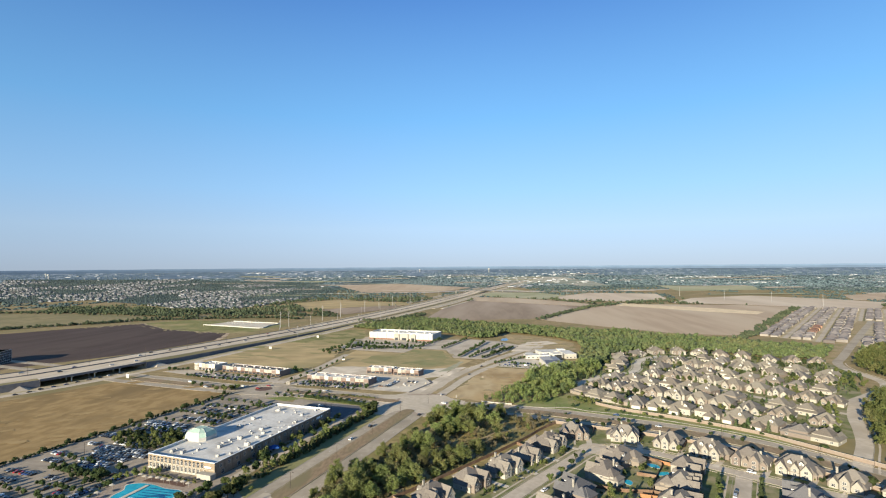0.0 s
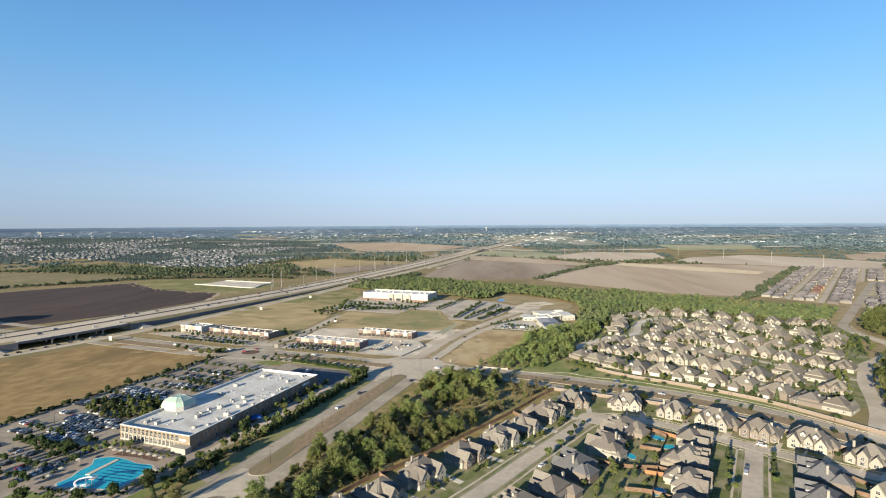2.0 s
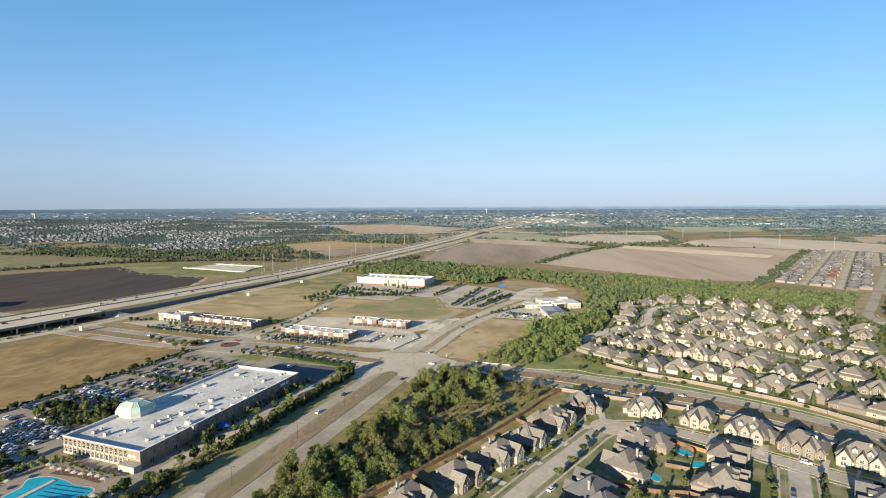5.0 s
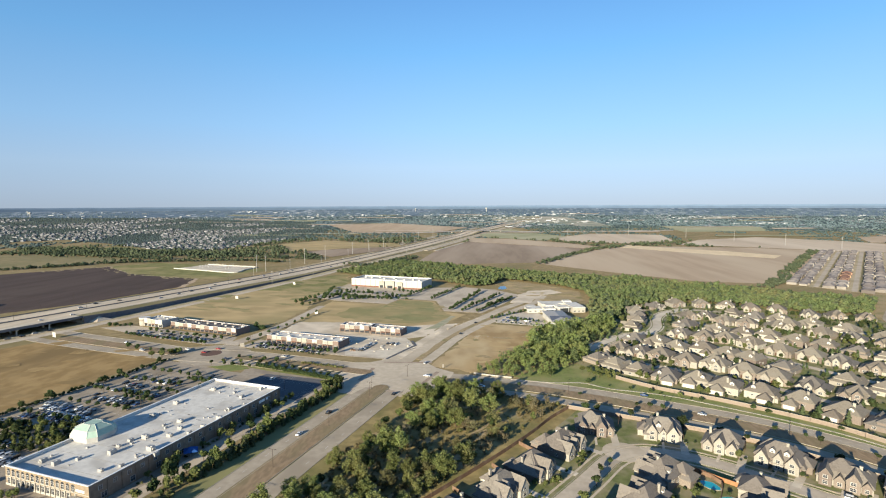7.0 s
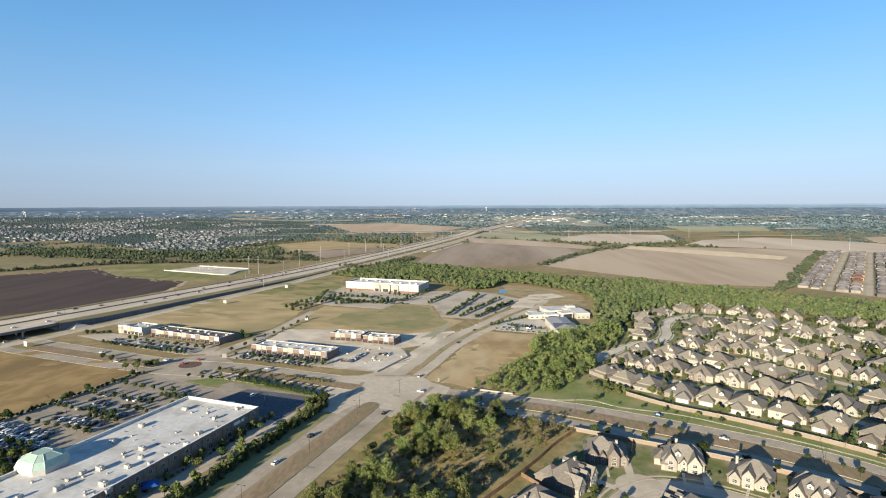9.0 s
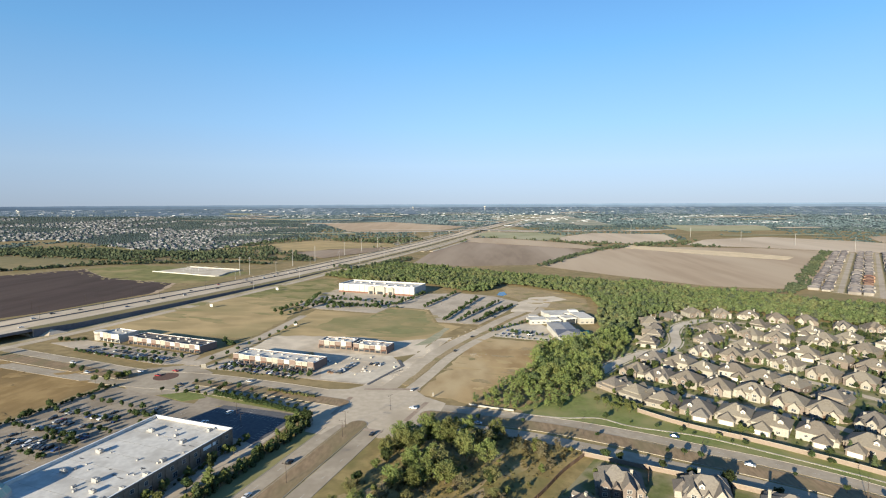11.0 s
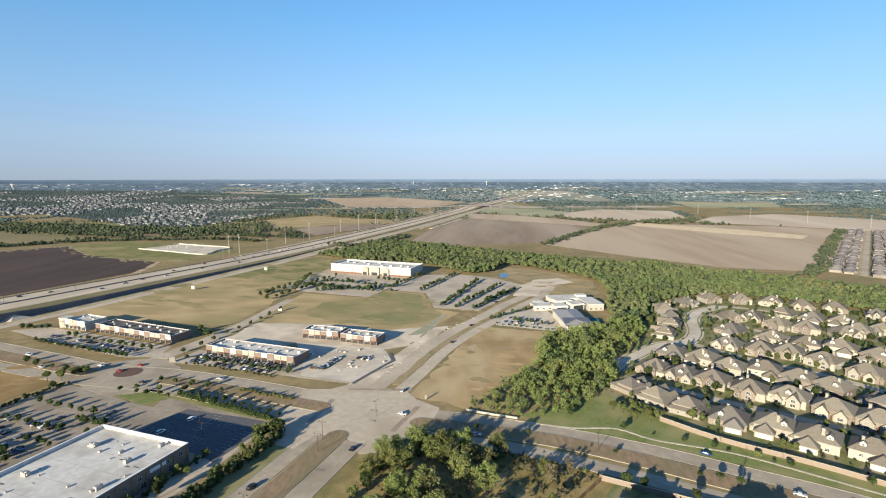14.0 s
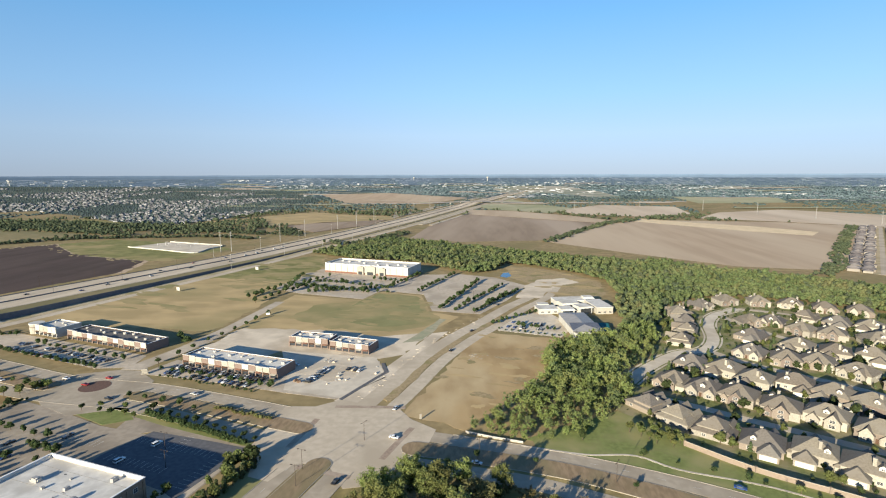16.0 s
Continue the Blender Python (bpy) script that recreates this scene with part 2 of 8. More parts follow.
M["stone"] = mat("cream_limestone", (0.318, 0.297, 0.253), (0.242, 0.225, 0.193), 1.6, (0.282, 0.262, 0.224), 0.4, bump=0.02, bump_scale=5, rand=0.16)
M["brick"] = mat("tan_brick", (0.20, 0.166, 0.14), (0.157, 0.13, 0.11), 2.0, (0.182, 0.152, 0.13), 0.3, bump=0.015, bump_scale=8, rand=0.22)
M["redbrick"] = mat("red_brick", (0.20, 0.108, 0.078), (0.155, 0.085, 0.062), 2.0, bump=0.015, bump_scale=8, rand=0.1)
M["shopbrick"] = mat("brown_shop_brick", (0.198, 0.150, 0.130), (0.158, 0.12, 0.104), 2.0, bump=0.015, bump_scale=8)
M["stucco"] = mat("cream_stucco", (0.342, 0.32, 0.276), (0.292, 0.273, 0.237), 0.8, rough=0.9, rand=0.1)
M["whitewall"] = mat("white_tilt_panels", (0.42, 0.41, 0.375), (0.37, 0.36, 0.33), 0.2, rough=0.8)
M["beige"] = mat("beige_split_block", (0.24, 0.19, 0.138), (0.20, 0.158, 0.113), 0.7, rough=0.9, bump=0.02, bump_scale=5)
M["taupe"] = mat("brown_split_block", (0.27, 0.195, 0.14), (0.22, 0.158, 0.113), 0.7, rough=0.9, bump=0.02, bump_scale=5)
M["membrane"] = mat("white_roof_membrane", (0.63, 0.60, 0.545), (0.55, 0.523, 0.474), 0.4, (0.45, 0.422, 0.377), 0.09, rough=0.75)
M["cap"] = mat("white_coping_metal", (0.80, 0.79, 0.76), (0.72, 0.71, 0.69), 1.0, rough=0.5)
M["darkroof"] = mat("dark_roof_ballast", (0.16, 0.15, 0.145), (0.12, 0.115, 0.11), 0.6, rough=0.9)
M["metalroof"] = mat("grey_standing_seam", (0.36, 0.34, 0.32), (0.30, 0.285, 0.27), 0.4, rough=0.5, metal=0.2)
M["blueroof"] = mat("dark_blue_grey_metal_roof", (0.10, 0.115, 0.15), (0.08, 0.09, 0.12), 0.4, rough=0.5)
M["green_dome"] = mat("pale_green_translucent_panels", (0.34, 0.45, 0.375), (0.30, 0.41, 0.34), 0.6, rough=0.4)
M["galv"] = mat("galvanised_sheet", (0.40, 0.39, 0.37), (0.32, 0.31, 0.295), 1.5, rough=0.5, metal=0.3)
M["glass"] = glass("window_glass", (0.028, 0.032, 0.038))
M["white_trim"] = mat("white_trim", (0.50, 0.48, 0.44), (0.45, 0.43, 0.40), 2.0, rough=0.6)
M["door"] = mat("dark_wood_door", (0.10, 0.06, 0.04), (0.07, 0.042, 0.03), 3.0, rough=0.5)
M["garage"] = mat("painted_garage_door", (0.36, 0.33, 0.28), (0.32, 0.29, 0.25), 1.0, rough=0.6)
M["fence"] = mat("cedar_fence", (0.175, 0.112, 0.076), (0.13, 0.083, 0.057), 1.2, (0.20, 0.14, 0.10), 0.15, bump=0.02, bump_scale=6)
M["newfence"] = mat("fresh_cedar_fence", (0.34, 0.165, 0.085), (0.28, 0.135, 0.068), 1.2)
M["swall"] = mat("pinkish_masonry_wall", (0.235, 0.185, 0.15), (0.195, 0.155, 0.125), 1.0, (0.215, 0.175, 0.145), 0.1, bump=0.02, bump_scale=6)
M["scrub"] = mat("tall_dry_grass", (0.335, 0.258, 0.118), (0.22, 0.172, 0.078), 0.14, (0.18, 0.162, 0.066), 0.04, bump=0.14, bump_scale=1.2, third=0.55)
M["weed"] = mat("dry_weeds", (0.25, 0.195, 0.09), (0.19, 0.152, 0.07), 0.6, (0.17, 0.158, 0.066), 0.05, rough=0.9, island=0.25, spec=0.03, through_light=0.35)
# far suburb roofs and yards: distance haze put in as a cool tint
M["far_roof"] = mat("far_hazy_roofs", (0.176, 0.174, 0.18), (0.12, 0.12, 0.126), 0.05, rough=0.95, island=0.55)
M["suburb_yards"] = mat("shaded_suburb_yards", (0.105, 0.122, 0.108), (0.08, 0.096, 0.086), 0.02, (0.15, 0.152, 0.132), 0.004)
M["clay_board"] = mat("orange_sheathing", (0.245, 0.142, 0.098), (0.19, 0.125, 0.095), 0.08, island=0.5)
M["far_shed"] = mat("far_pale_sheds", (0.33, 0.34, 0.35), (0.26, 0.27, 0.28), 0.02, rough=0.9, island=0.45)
M["hood_roof"] = mat("new_tan_roofs", (0.218, 0.194, 0.182), (0.178, 0.158, 0.15), 0.05, rough=0.95, island=0.25)
# haze over the farthest woods is put into this blue-green leaf colour
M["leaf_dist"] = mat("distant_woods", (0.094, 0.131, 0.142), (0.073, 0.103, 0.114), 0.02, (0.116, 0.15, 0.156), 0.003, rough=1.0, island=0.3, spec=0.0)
M["leaf_mid"] = mat("hedgerow_foliage", (0.088, 0.112, 0.068), (0.066, 0.086, 0.052), 0.1, (0.112, 0.130, 0.076), 0.01, rough=0.9, island=0.2, spec=0.04, through_light=0.35)
M["grey_pole"] = mat("dull_grey_steel", (0.30, 0.295, 0.285), (0.25, 0.245, 0.235), 2.0, rough=0.7)
# distance haze is put into both plain colours, paler blue in the outer belt
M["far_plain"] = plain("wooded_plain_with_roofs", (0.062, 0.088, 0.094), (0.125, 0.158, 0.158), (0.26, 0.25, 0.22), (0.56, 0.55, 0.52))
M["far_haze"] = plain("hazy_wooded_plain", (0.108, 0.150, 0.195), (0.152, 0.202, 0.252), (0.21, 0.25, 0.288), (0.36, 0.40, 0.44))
M["hood_wall"] = mat("new_tan_walls", (0.215, 0.195, 0.174), (0.16, 0.144, 0.13), 0.05, rough=0.95, island=0.5)
# cool grey walls: haze over the far suburb is put into the colour
M["far_wall"] = mat("far_hazy_walls", (0.275, 0.277, 0.284), (0.185, 0.187, 0.193), 0.05, rough=0.95, island=0.65)
M["bark"] = mat("bark", (0.115, 0.085, 0.06), (0.075, 0.055, 0.04), 3.0, bump=0.03, bump_scale=8)
M["leaf"] = mat("broadleaf_foliage", (0.148, 0.176, 0.060), (0.112, 0.138, 0.047), 0.5, (0.165, 0.178, 0.064), 0.06, rough=0.75, rand=0.2, island=0.2, spec=0.12, through_light=0.45)
M["leaf_w"] = mat("woodland_foliage", (0.176, 0.222, 0.096), (0.132, 0.174, 0.074), 0.12, (0.205, 0.232, 0.108), 0.02, rough=0.8, island=0.2, spec=0.08, through_light=0.5)
M["leaf_y"] = mat("yellowing_foliage", (0.19, 0.192, 0.076), (0.148, 0.152, 0.058), 0.5, (0.172, 0.175, 0.068), 0.06, rough=0.75, rand=0.2, island=0.2, spec=0.12, through_light=0.45)
M["leaf_wy"] = mat("pale_woodland_foliage", (0.212, 0.238, 0.104), (0.165, 0.190, 0.082), 0.2, (0.205, 0.205, 0.098), 0.02, rough=0.8, island=0.25, spec=0.08, through_light=0.5)
M["leaf_n"] = mat("sunlit_wood_foliage", (0.228, 0.262, 0.092), (0.168, 0.20, 0.07), 0.5, (0.238, 0.244, 0.094), 0.06, rough=0.75, rand=0.25, island=0.22, spec=0.1, through_light=0.5)
M["leaf_ny"] = mat("olive_wood_foliage", (0.245, 0.236, 0.104), (0.19, 0.186, 0.08), 0.5, (0.21, 0.212, 0.088), 0.06, rough=0.75, rand=0.25, island=0.22, spec=0.1, through_light=0.5)
M["leaf_br"] = mat("olive_brush_foliage", (0.27, 0.235, 0.115), (0.205, 0.18, 0.088), 0.5, (0.19, 0.185, 0.08), 0.06, rough=0.8, rand=0.3, island=0.2, spec=0.06, through_light=0.45)
M["leaf_h"] = mat("dark_evergreen_foliage", (0.088, 0.116, 0.052), (0.062, 0.084, 0.038), 0.5, (0.105, 0.124, 0.06), 0.06, rough=0.75, rand=0.2, island=0.22, spec=0.12, through_light=0.4)
M["leaf_b"] = mat("browning_foliage", (0.245, 0.208, 0.126), (0.19, 0.164, 0.098), 0.5, (0.19, 0.178, 0.092), 0.06, rough=0.75, rand=0.2, island=0.2, spec=0.12, through_light=0.45)
M["leaf_d"] = mat("dark_oak_foliage", (0.064, 0.088, 0.034), (0.046, 0.064, 0.026), 0.5, rough=0.75, rand=0.26, island=0.25, spec=0.12, through_light=0.45)
# bluer than near foliage: distance haze put into the leaf colour
M["leaf_far"] = mat("hazed_far_foliage", (0.082, 0.115, 0.112), (0.063, 0.090, 0.088), 0.05, (0.102, 0.134, 0.124), 0.004, rough=0.9, island=0.2, spec=0.05, through_light=0.3)
M["pool"] = mat("pool_water", (0.025, 0.37, 0.45), (0.018, 0.30, 0.40), 0.25, rough=0.25, spec=0.2, bump=0.01, bump_scale=2)
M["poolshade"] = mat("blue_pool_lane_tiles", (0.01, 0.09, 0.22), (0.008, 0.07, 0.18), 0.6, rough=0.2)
M["deck"] = mat("pool_deck_pavers", (0.36, 0.29, 0.23), (0.29, 0.23, 0.18), 0.6, rough=0.9)
M["pond"] = mat("pond_water", (0.022, 0.07, 0.15), (0.018, 0.055, 0.12), 0.1, rough=0.1, spec=0.5)
M["steel"] = mat("grey_steel", (0.42, 0.42, 0.42), (0.34, 0.34, 0.34), 2.0, rough=0.5, metal=0.5)
M["pole"] = mat("bronze_pole", (0.07, 0.055, 0.045), (0.05, 0.04, 0.035), 2.0, rough=0.6)
M["tyre"] = mat("tyre_rubber", (0.02, 0.02, 0.02), (0.03, 0.03, 0.03), 5.0)
M["canvas_blue"] = mat("blue_canvas", (0.03, 0.10, 0.30), (0.025, 0.08, 0.25), 1.0)
M["teal_net"] = mat("teal_shade_cloth", (0.03, 0.16, 0.17), (0.025, 0.13, 0.14), 0.6)
M["silt"] = mat("pale_green_silt_fence", (0.40, 0.36, 0.25), (0.33, 0.305, 0.205), 0.3, (0.29, 0.295, 0.19), 0.1)
for key, c in (("white", (0.75, 0.75, 0.74)), ("silver", (0.42, 0.43, 0.44)), ("black", (0.018, 0.018, 0.02)), ("red", (0.28, 0.02, 0.02)), ("blue", (0.03, 0.06, 0.17)), ("grey", (0.13, 0.13, 0.135))):
    M["car_" + key] = mat("car_paint_" + key, c, tuple(v * 0.92 for v in c), 3.0, rough=0.25, spec=0.6)

# ---- mesh helpers ----


def mesh_of(bm, name, material):
    me = bpy.data.meshes.new(name)
    bm.to_mesh(me)
    bm.free()
    me.materials.append(material)
    return me


def part(name, bm, material, parent, label=""):
    """One mesh object under a thing or under a part; bm may also be a finished mesh."""
    me = bm if isinstance(bm, bpy.types.Mesh) else mesh_of(bm, name, material)
    ob = new(name, me)
    ob.parent = parent
    return tagged(ob, label)


def thing(name, m, label, category, group="", kind="", bm=None, material=None):
    """A top-level thing: an Empty at its base, or one mesh."""
    me = None
    if bm is not None:
        me = bm if isinstance(bm, bpy.types.Mesh) else mesh_of(bm, name, material)
    ob = new(name, me)
    ob.matrix_world = m
    if me is None:
        ob.empty_display_size = 0.5
    return tagged(ob, label, category, group, kind)


def box(bm, x0, y0, z0, x1, y1, z1):
    v = [bm.verts.new(p) for p in ((x0, y0, z0), (x1, y0, z0), (x1, y1, z0), (x0, y1, z0), (x0, y0, z1), (x1, y0, z1), (x1, y1, z1), (x0, y1, z1))]
    for f in ((3, 2, 1, 0), (4, 5, 6, 7), (0, 1, 5, 4), (1, 2, 6, 5), (2, 3, 7, 6), (3, 0, 4, 7)):
        bm.faces.new([v[i] for i in f])
    return v


def boxes(*rows):
    bm = bmesh.new()
    for r in rows:
        box(bm, *r)
    return bm


def tube(bm, p0, p1, r0, r1, sides=6):
    p0, p1 = Vector(p0), Vector(p1)
    q = (p1 - p0).to_track_quat("Z", "Y")
    rings = []
    for p, r in ((p0, r0), (p1, r1)):
        rings.append([bm.verts.new(p + q @ Vector((r * math.cos(a), r * math.sin(a), 0))) for a in (2 * math.pi * k / sides for k in range(sides))])
    for k in range(sides):
        bm.faces.new((rings[0][k], rings[0][(k + 1) % sides], rings[1][(k + 1) % sides], rings[1][k]))
    bm.faces.new(rings[0][::-1])
    bm.faces.new(rings[1])


def slab(pts, z0, z1):
    """A polygon of ground with a top and sides."""
    bm = bmesh.new()
    area = sum(a[0] * b[1] - b[0] * a[1] for a, b in zip(pts, pts[1:] + pts[:1]))
    if area < 0:
        pts = pts[::-1]
    top = [bm.verts.new((x, y, z1)) for x, y in pts]
    low = [bm.verts.new((x, y, z0)) for x, y in pts]
    f = bm.faces.new(top)
    f.normal_update()
    for k in range(len(pts)):
        j = (k + 1) % len(pts)
        bm.faces.new((low[k], low[j], top[j], top[k]))
    bmesh.ops.triangulate(bm, faces=[f])
    return bm


def smooth(pts, step=6.0):
    """A smooth line through the points."""
    P = [Vector((*p, 0)[:3]) for p in pts]
    P = [2 * P[0] - P[1], *P, 2 * P[-1] - P[-2]]
    out = []
    for i in range(1, len(P) - 2):
        a, b, c, d = P[i - 1:i + 3]
        n = max(1, int((c - b).length / step))
        for k in range(n):
            t = k / n
            out.append(0.5 * ((2 * b) + (c - a) * t + (2 * a - 5 * b + 4 * c - d) * t * t + (3 * b - a - 3 * c + d) * t ** 3))
    out.append(P[-2])
    return out


def side(line, off):
    """The line moved to its right by off metres."""
    res = []
    for i, p in enumerate(line):
        t = (line[min(i + 1, len(line) - 1)] - line[max(i - 1, 0)])
        t.z = 0
        t.normalize()
        res.append(p + Vector((t.y, -t.x, 0)) * off)
    return res


def ribbon(line, left, right, z0, z1):
    """A slab along a line, from left to right of it (metres to its right); z0 and z1 add to the line's own height."""
    bm = bmesh.new()
    A, B = side(line, left), side(line, right)
    prev = None
    for a, b in zip(A, B):
        cur = [bm.verts.new((p.x, p.y, p.z + z)) for p, z in ((a, z1), (b, z1), (b, z0), (a, z0))]
        if prev:
            bm.faces.new((prev[0], prev[1], cur[1], cur[0]))
            bm.faces.new((prev[1], prev[2], cur[2], cur[1]))
            bm.faces.new((prev[3], prev[0], cur[0], cur[3]))
        else:
            bm.faces.new(cur[::-1])
        prev = cur
    bm.faces.new(prev)
    return bm


def structure(name, bm, material, label=""):
    ob = new(name, mesh_of(bm, name, material))
    return tagged(ob, label, kind="structure")


def inside(x, y, poly):
    hit = False
    for (x0, y0), (x1, y1) in zip(poly, poly[1:] + poly[:1]):
        if (y0 > y) != (y1 > y) and x < (x1 - x0) * (y - y0) / (y1 - y0) + x0:
            hit = not hit
    return hit


def rise(x, y):
    """Height of the land: flat near by, swelling gently towards the horizon."""
    r = math.hypot(x, y - 100)
    return 0.0 if r < 1900 else 88.0 * ((r - 1900) / 2850.0) ** 2


def ragged(pts, amount, seed, step=7.0):
    """An outline with uneven edges."""
    g = random.Random(seed)
    out = []
    for (x0, y0), (x1, y1) in zip(pts, pts[1:] + pts[:1]):
        n = max(1, int(math.hypot(x1 - x0, y1 - y0) / step))
        out += [(x0 + (x1 - x0) * k / n + g.uniform(-amount, amount), y0 + (y1 - y0) * k / n + g.uniform(-amount, amount)) for k in range(n)]
    return out


GRID = -14.6
EAST = Vector((math.cos(radians(GRID)), math.sin(radians(GRID)), 0))
NORTH = Vector((-EAST.y, EAST.x, 0))

# ---- land ----
bm = bmesh.new()
rings = [0, 120, 300, 500, 700, 900, 1150, 1400, 1650, 1900] + [1900 + 150 * k for k in range(1, 20)]
prev = None
for r in rings:
    if r == 0:
        prev = [bm.verts.new((0, 100, 0))]
        continue
    cur = []
    for k in range(96):
        a = 2 * math.pi * k / 96
        x, y = r * math.sin(a), 100 + r * math.cos(a)
        cur.append(bm.verts.new((x, y, rise(x, y))))
    for k in range(96):
        j = (k + 1) % 96
        if len(prev) == 1:
            bm.faces.new((prev[0], cur[j], cur[k]))
        else:
            bm.faces.new((prev[k], prev[j], cur[j], cur[k]))
    prev = cur
structure("ground", bm, M["ground"], "flat dry grassland that reaches the horizon")


def field(name, pts, z, material, label, rough=0.0):
    return structure(name, slab(ragged(pts, rough, 4), -0.05, z) if rough else slab(pts, -0.05, z), M[material], label)


field("field_dark", [(-1500, 350), (-1300, 610), (-937, 934), (-866, 1027), (-791, 1114), (-719, 1052), (-654, 997), (-506, 952), (-480, 860), (-525, 720), (-580, 645), (-680, 480), (-800, 330)], 0.02, "dark_soil", "ploughed dark brown field", 1.2)
field("field_rim", [(-860, 1033), (-790, 1124), (-716, 1060), (-650, 1004), (-500, 958), (-472, 862), (-500, 840), (-530, 940), (-660, 985), (-790, 1100)], 0.015, "soil", "pale trodden rim of the ploughed field", 2.0)
field("meadow_left", [(-790, 1116), (-731, 1190), (-500, 1130), (-440, 1080), (-470, 955), (-510, 955), (-655, 1000), (-720, 1055)], 0.02, "meadow", "green meadow beside the ploughed field", 2.2)
field("field_dry_far", [(-1900, 1100), (-1344, 1345), (-1131, 1345), (-831, 1260), (-861, 1150), (-998, 1010), (-1350, 650)], 0.02, "olive", "dry olive field behind a hedge")
field("field_tan", [(-600, 200), (-470, 440), (-411, 548), (-386, 556), (-290, 527), (-268, 500), (-284, 440), (-318, 310), (-345, 200)], 0.03, "tan", "dry golden grass field")
field("field_brown", [(-46, 500), (-14, 485), (4, 508), (30, 540), (33, 590), (66, 622), (52, 634), (4, 644), (-8, 650), (-20, 605), (-34, 550)], 0.03, "brown", "bare brown field with dry weeds", 2.2)
field("meadow_mid", [(-215, 640), (-206, 760), (-131, 744), (-119, 782), (-74, 768), (-58, 706), (-30, 690), (-45, 655), (-62, 630), (-80, 618), (-150, 632)], 0.03, "mid", "half dry meadow between shops and car park")
field("meadow_west", [(-430, 650), (-385, 800), (-330, 960), (-250, 1000), (-222, 900), (-240, 800), (-222, 720), (-225, 630), (-330, 640)], 0.03, "mid", "dry mown meadow beside the highway", 2.2)
field("meadow_west_green", [(-355, 840), (-318, 960), (-262, 1030), (-226, 905), (-235, 830)], 0.045, "meadow", "green meadow near the wood", 4.5)
field("field_soil", [(99, 1211), (190, 1390), (291, 1570), (397, 1688), (720, 1640), (900, 1520), (640, 1180), (480, 965), (410, 953), (324, 972), (214, 1080)], 0.02, "soil", "wide ploughed pale brown field")
field("field_straw", [(401, 1739), (505, 1610), (601, 1530), (682, 1410), (633, 1345), (544, 1418), (440, 1542), (362, 1645)], 0.08, "straw", "pale stubble strip in the ploughed field")
field("field_mid", [(-162, 1242), (-152, 1500), (-120, 1737), (-46, 1930), (120, 1800), (303, 1642), (192, 1430), (85, 1230), (-60, 1200)], 0.02, "mid_soil", "ploughed brown field beyond the wood")
field("glade", [(24, 950), (60, 935), (100, 896), (122, 850), (118, 796), (100, 760), (75, 752), (42, 840), (10, 880)], 0.03, "verge", "dry clearing by the pond", 2.2)
field("dirt_shops", [(-212, 580), (-204, 640), (-170, 642), (-120, 640), (-84, 628), (-62, 640), (-50, 636), (-62, 590), (-76, 580), (-150, 588), (-160, 575)], 0.04, "dirt", "pale bare dirt round the new shops", 2.2)
field("service_drive", [(-158, 300), (-150, 300), (-120, 418), (-112, 456), (-122, 456), (-130, 424)], 0.06, "lot", "service drive beside the gym")
# dark asphalt fills the gym's shadow outline, extra shade put into the colour
field("car_park_north", [(-176, 440), (-175.6, 447), (-166, 470), (-133, 463.6), (-113.5, 459), (-114.6, 449), (-119, 434), (-123, 419), (-131, 424)], 0.065, "asphalt", "dark asphalt car park in the outline of the gym shadow")
field("hedge_lawn", [(-184, 490), (-112, 463), (-113, 460), (-168, 477), (-186, 484)], 0.07, "lawn", "green strip under the hedge")
field("lawn_corner", [(15, 479), (38, 495), (55, 506), (66, 512), (84, 492), (94, 478), (80, 470), (61, 480), (40, 472)], 0.036, "lawn", "green lawn at the estate corner", 1.0)
field("gym_lawn_south", [(-162, 244), (-150, 268), (-156, 274), (-164, 258), (-168, 246)], 0.12, "lawn", "green lawn beside the pool")
field("deck_lawn", [(-206, 291), (-204, 297), (-175, 290), (-177, 285), (-190, 289)], 0.13, "brickpave", "red-brown paved terrace before the gym front")
field("pool_lawn", [(-226, 238), (-222, 252), (-194, 246), (-190, 236)], 0.12, "lawn", "green lawn below the pool")
field("seeded_strip", [(-67, 616), (-54, 621), (-46, 652), (-41, 682), (-46, 682), (-58, 642)], 0.06, "silt", "pale green seeded strip beside the road", 1.0)
field("dirt_end", [(24, 768), (46, 765), (72, 830), (98, 846), (84, 872), (52, 858), (36, 826)], 0.075, "dirt", "bare dirt where the road ends", 2.0)
field("dirt_island", [(-120, 550), (-106, 568), (-88, 564), (-84, 546), (-100, 538)], 0.075, "dirt", "bare dirt bed in the new car park", 1.0)
field("pond", [(8, 876), (12, 898), (19, 902), (22, 880), (16, 869)], 0.14, "pond", "small blue pond at the edge of the wood")
field("verge_near", [(-128, 240), (-60, 480), (-40, 470), (45, 445), (60, 425), (-70, 240)], 0.015, "scrub", "tall dry grass under the roadside wood")
field("yards_near", [(-80, 215), (-28, 300), (25, 375), (52, 420), (100, 402), (150, 370), (185, 335), (240, 262), (260, 180)], 0.03, "yard", "lawns and yards of the near estate")
field("yards_far", [(62, 520), (75, 552), (108, 600), (124, 650), (140, 715), (190, 760), (230, 776), (280, 770), (330, 742), (410, 705), (400, 640), (330, 510), (252, 400), (205, 388), (165, 428), (110, 462), (84, 486)], 0.03, "yard", "yards of the dense estate")
field("lawn_strip", [(18, 480), (36, 478), (60, 500), (88, 483), (112, 460), (140, 444), (165, 426), (187, 408), (203, 386), (197, 379), (180, 396), (160, 412), (135, 427), (106, 440), (78, 453), (48, 464), (20, 471)], 0.04, "lawn", "green lawn strip beside the avenue")
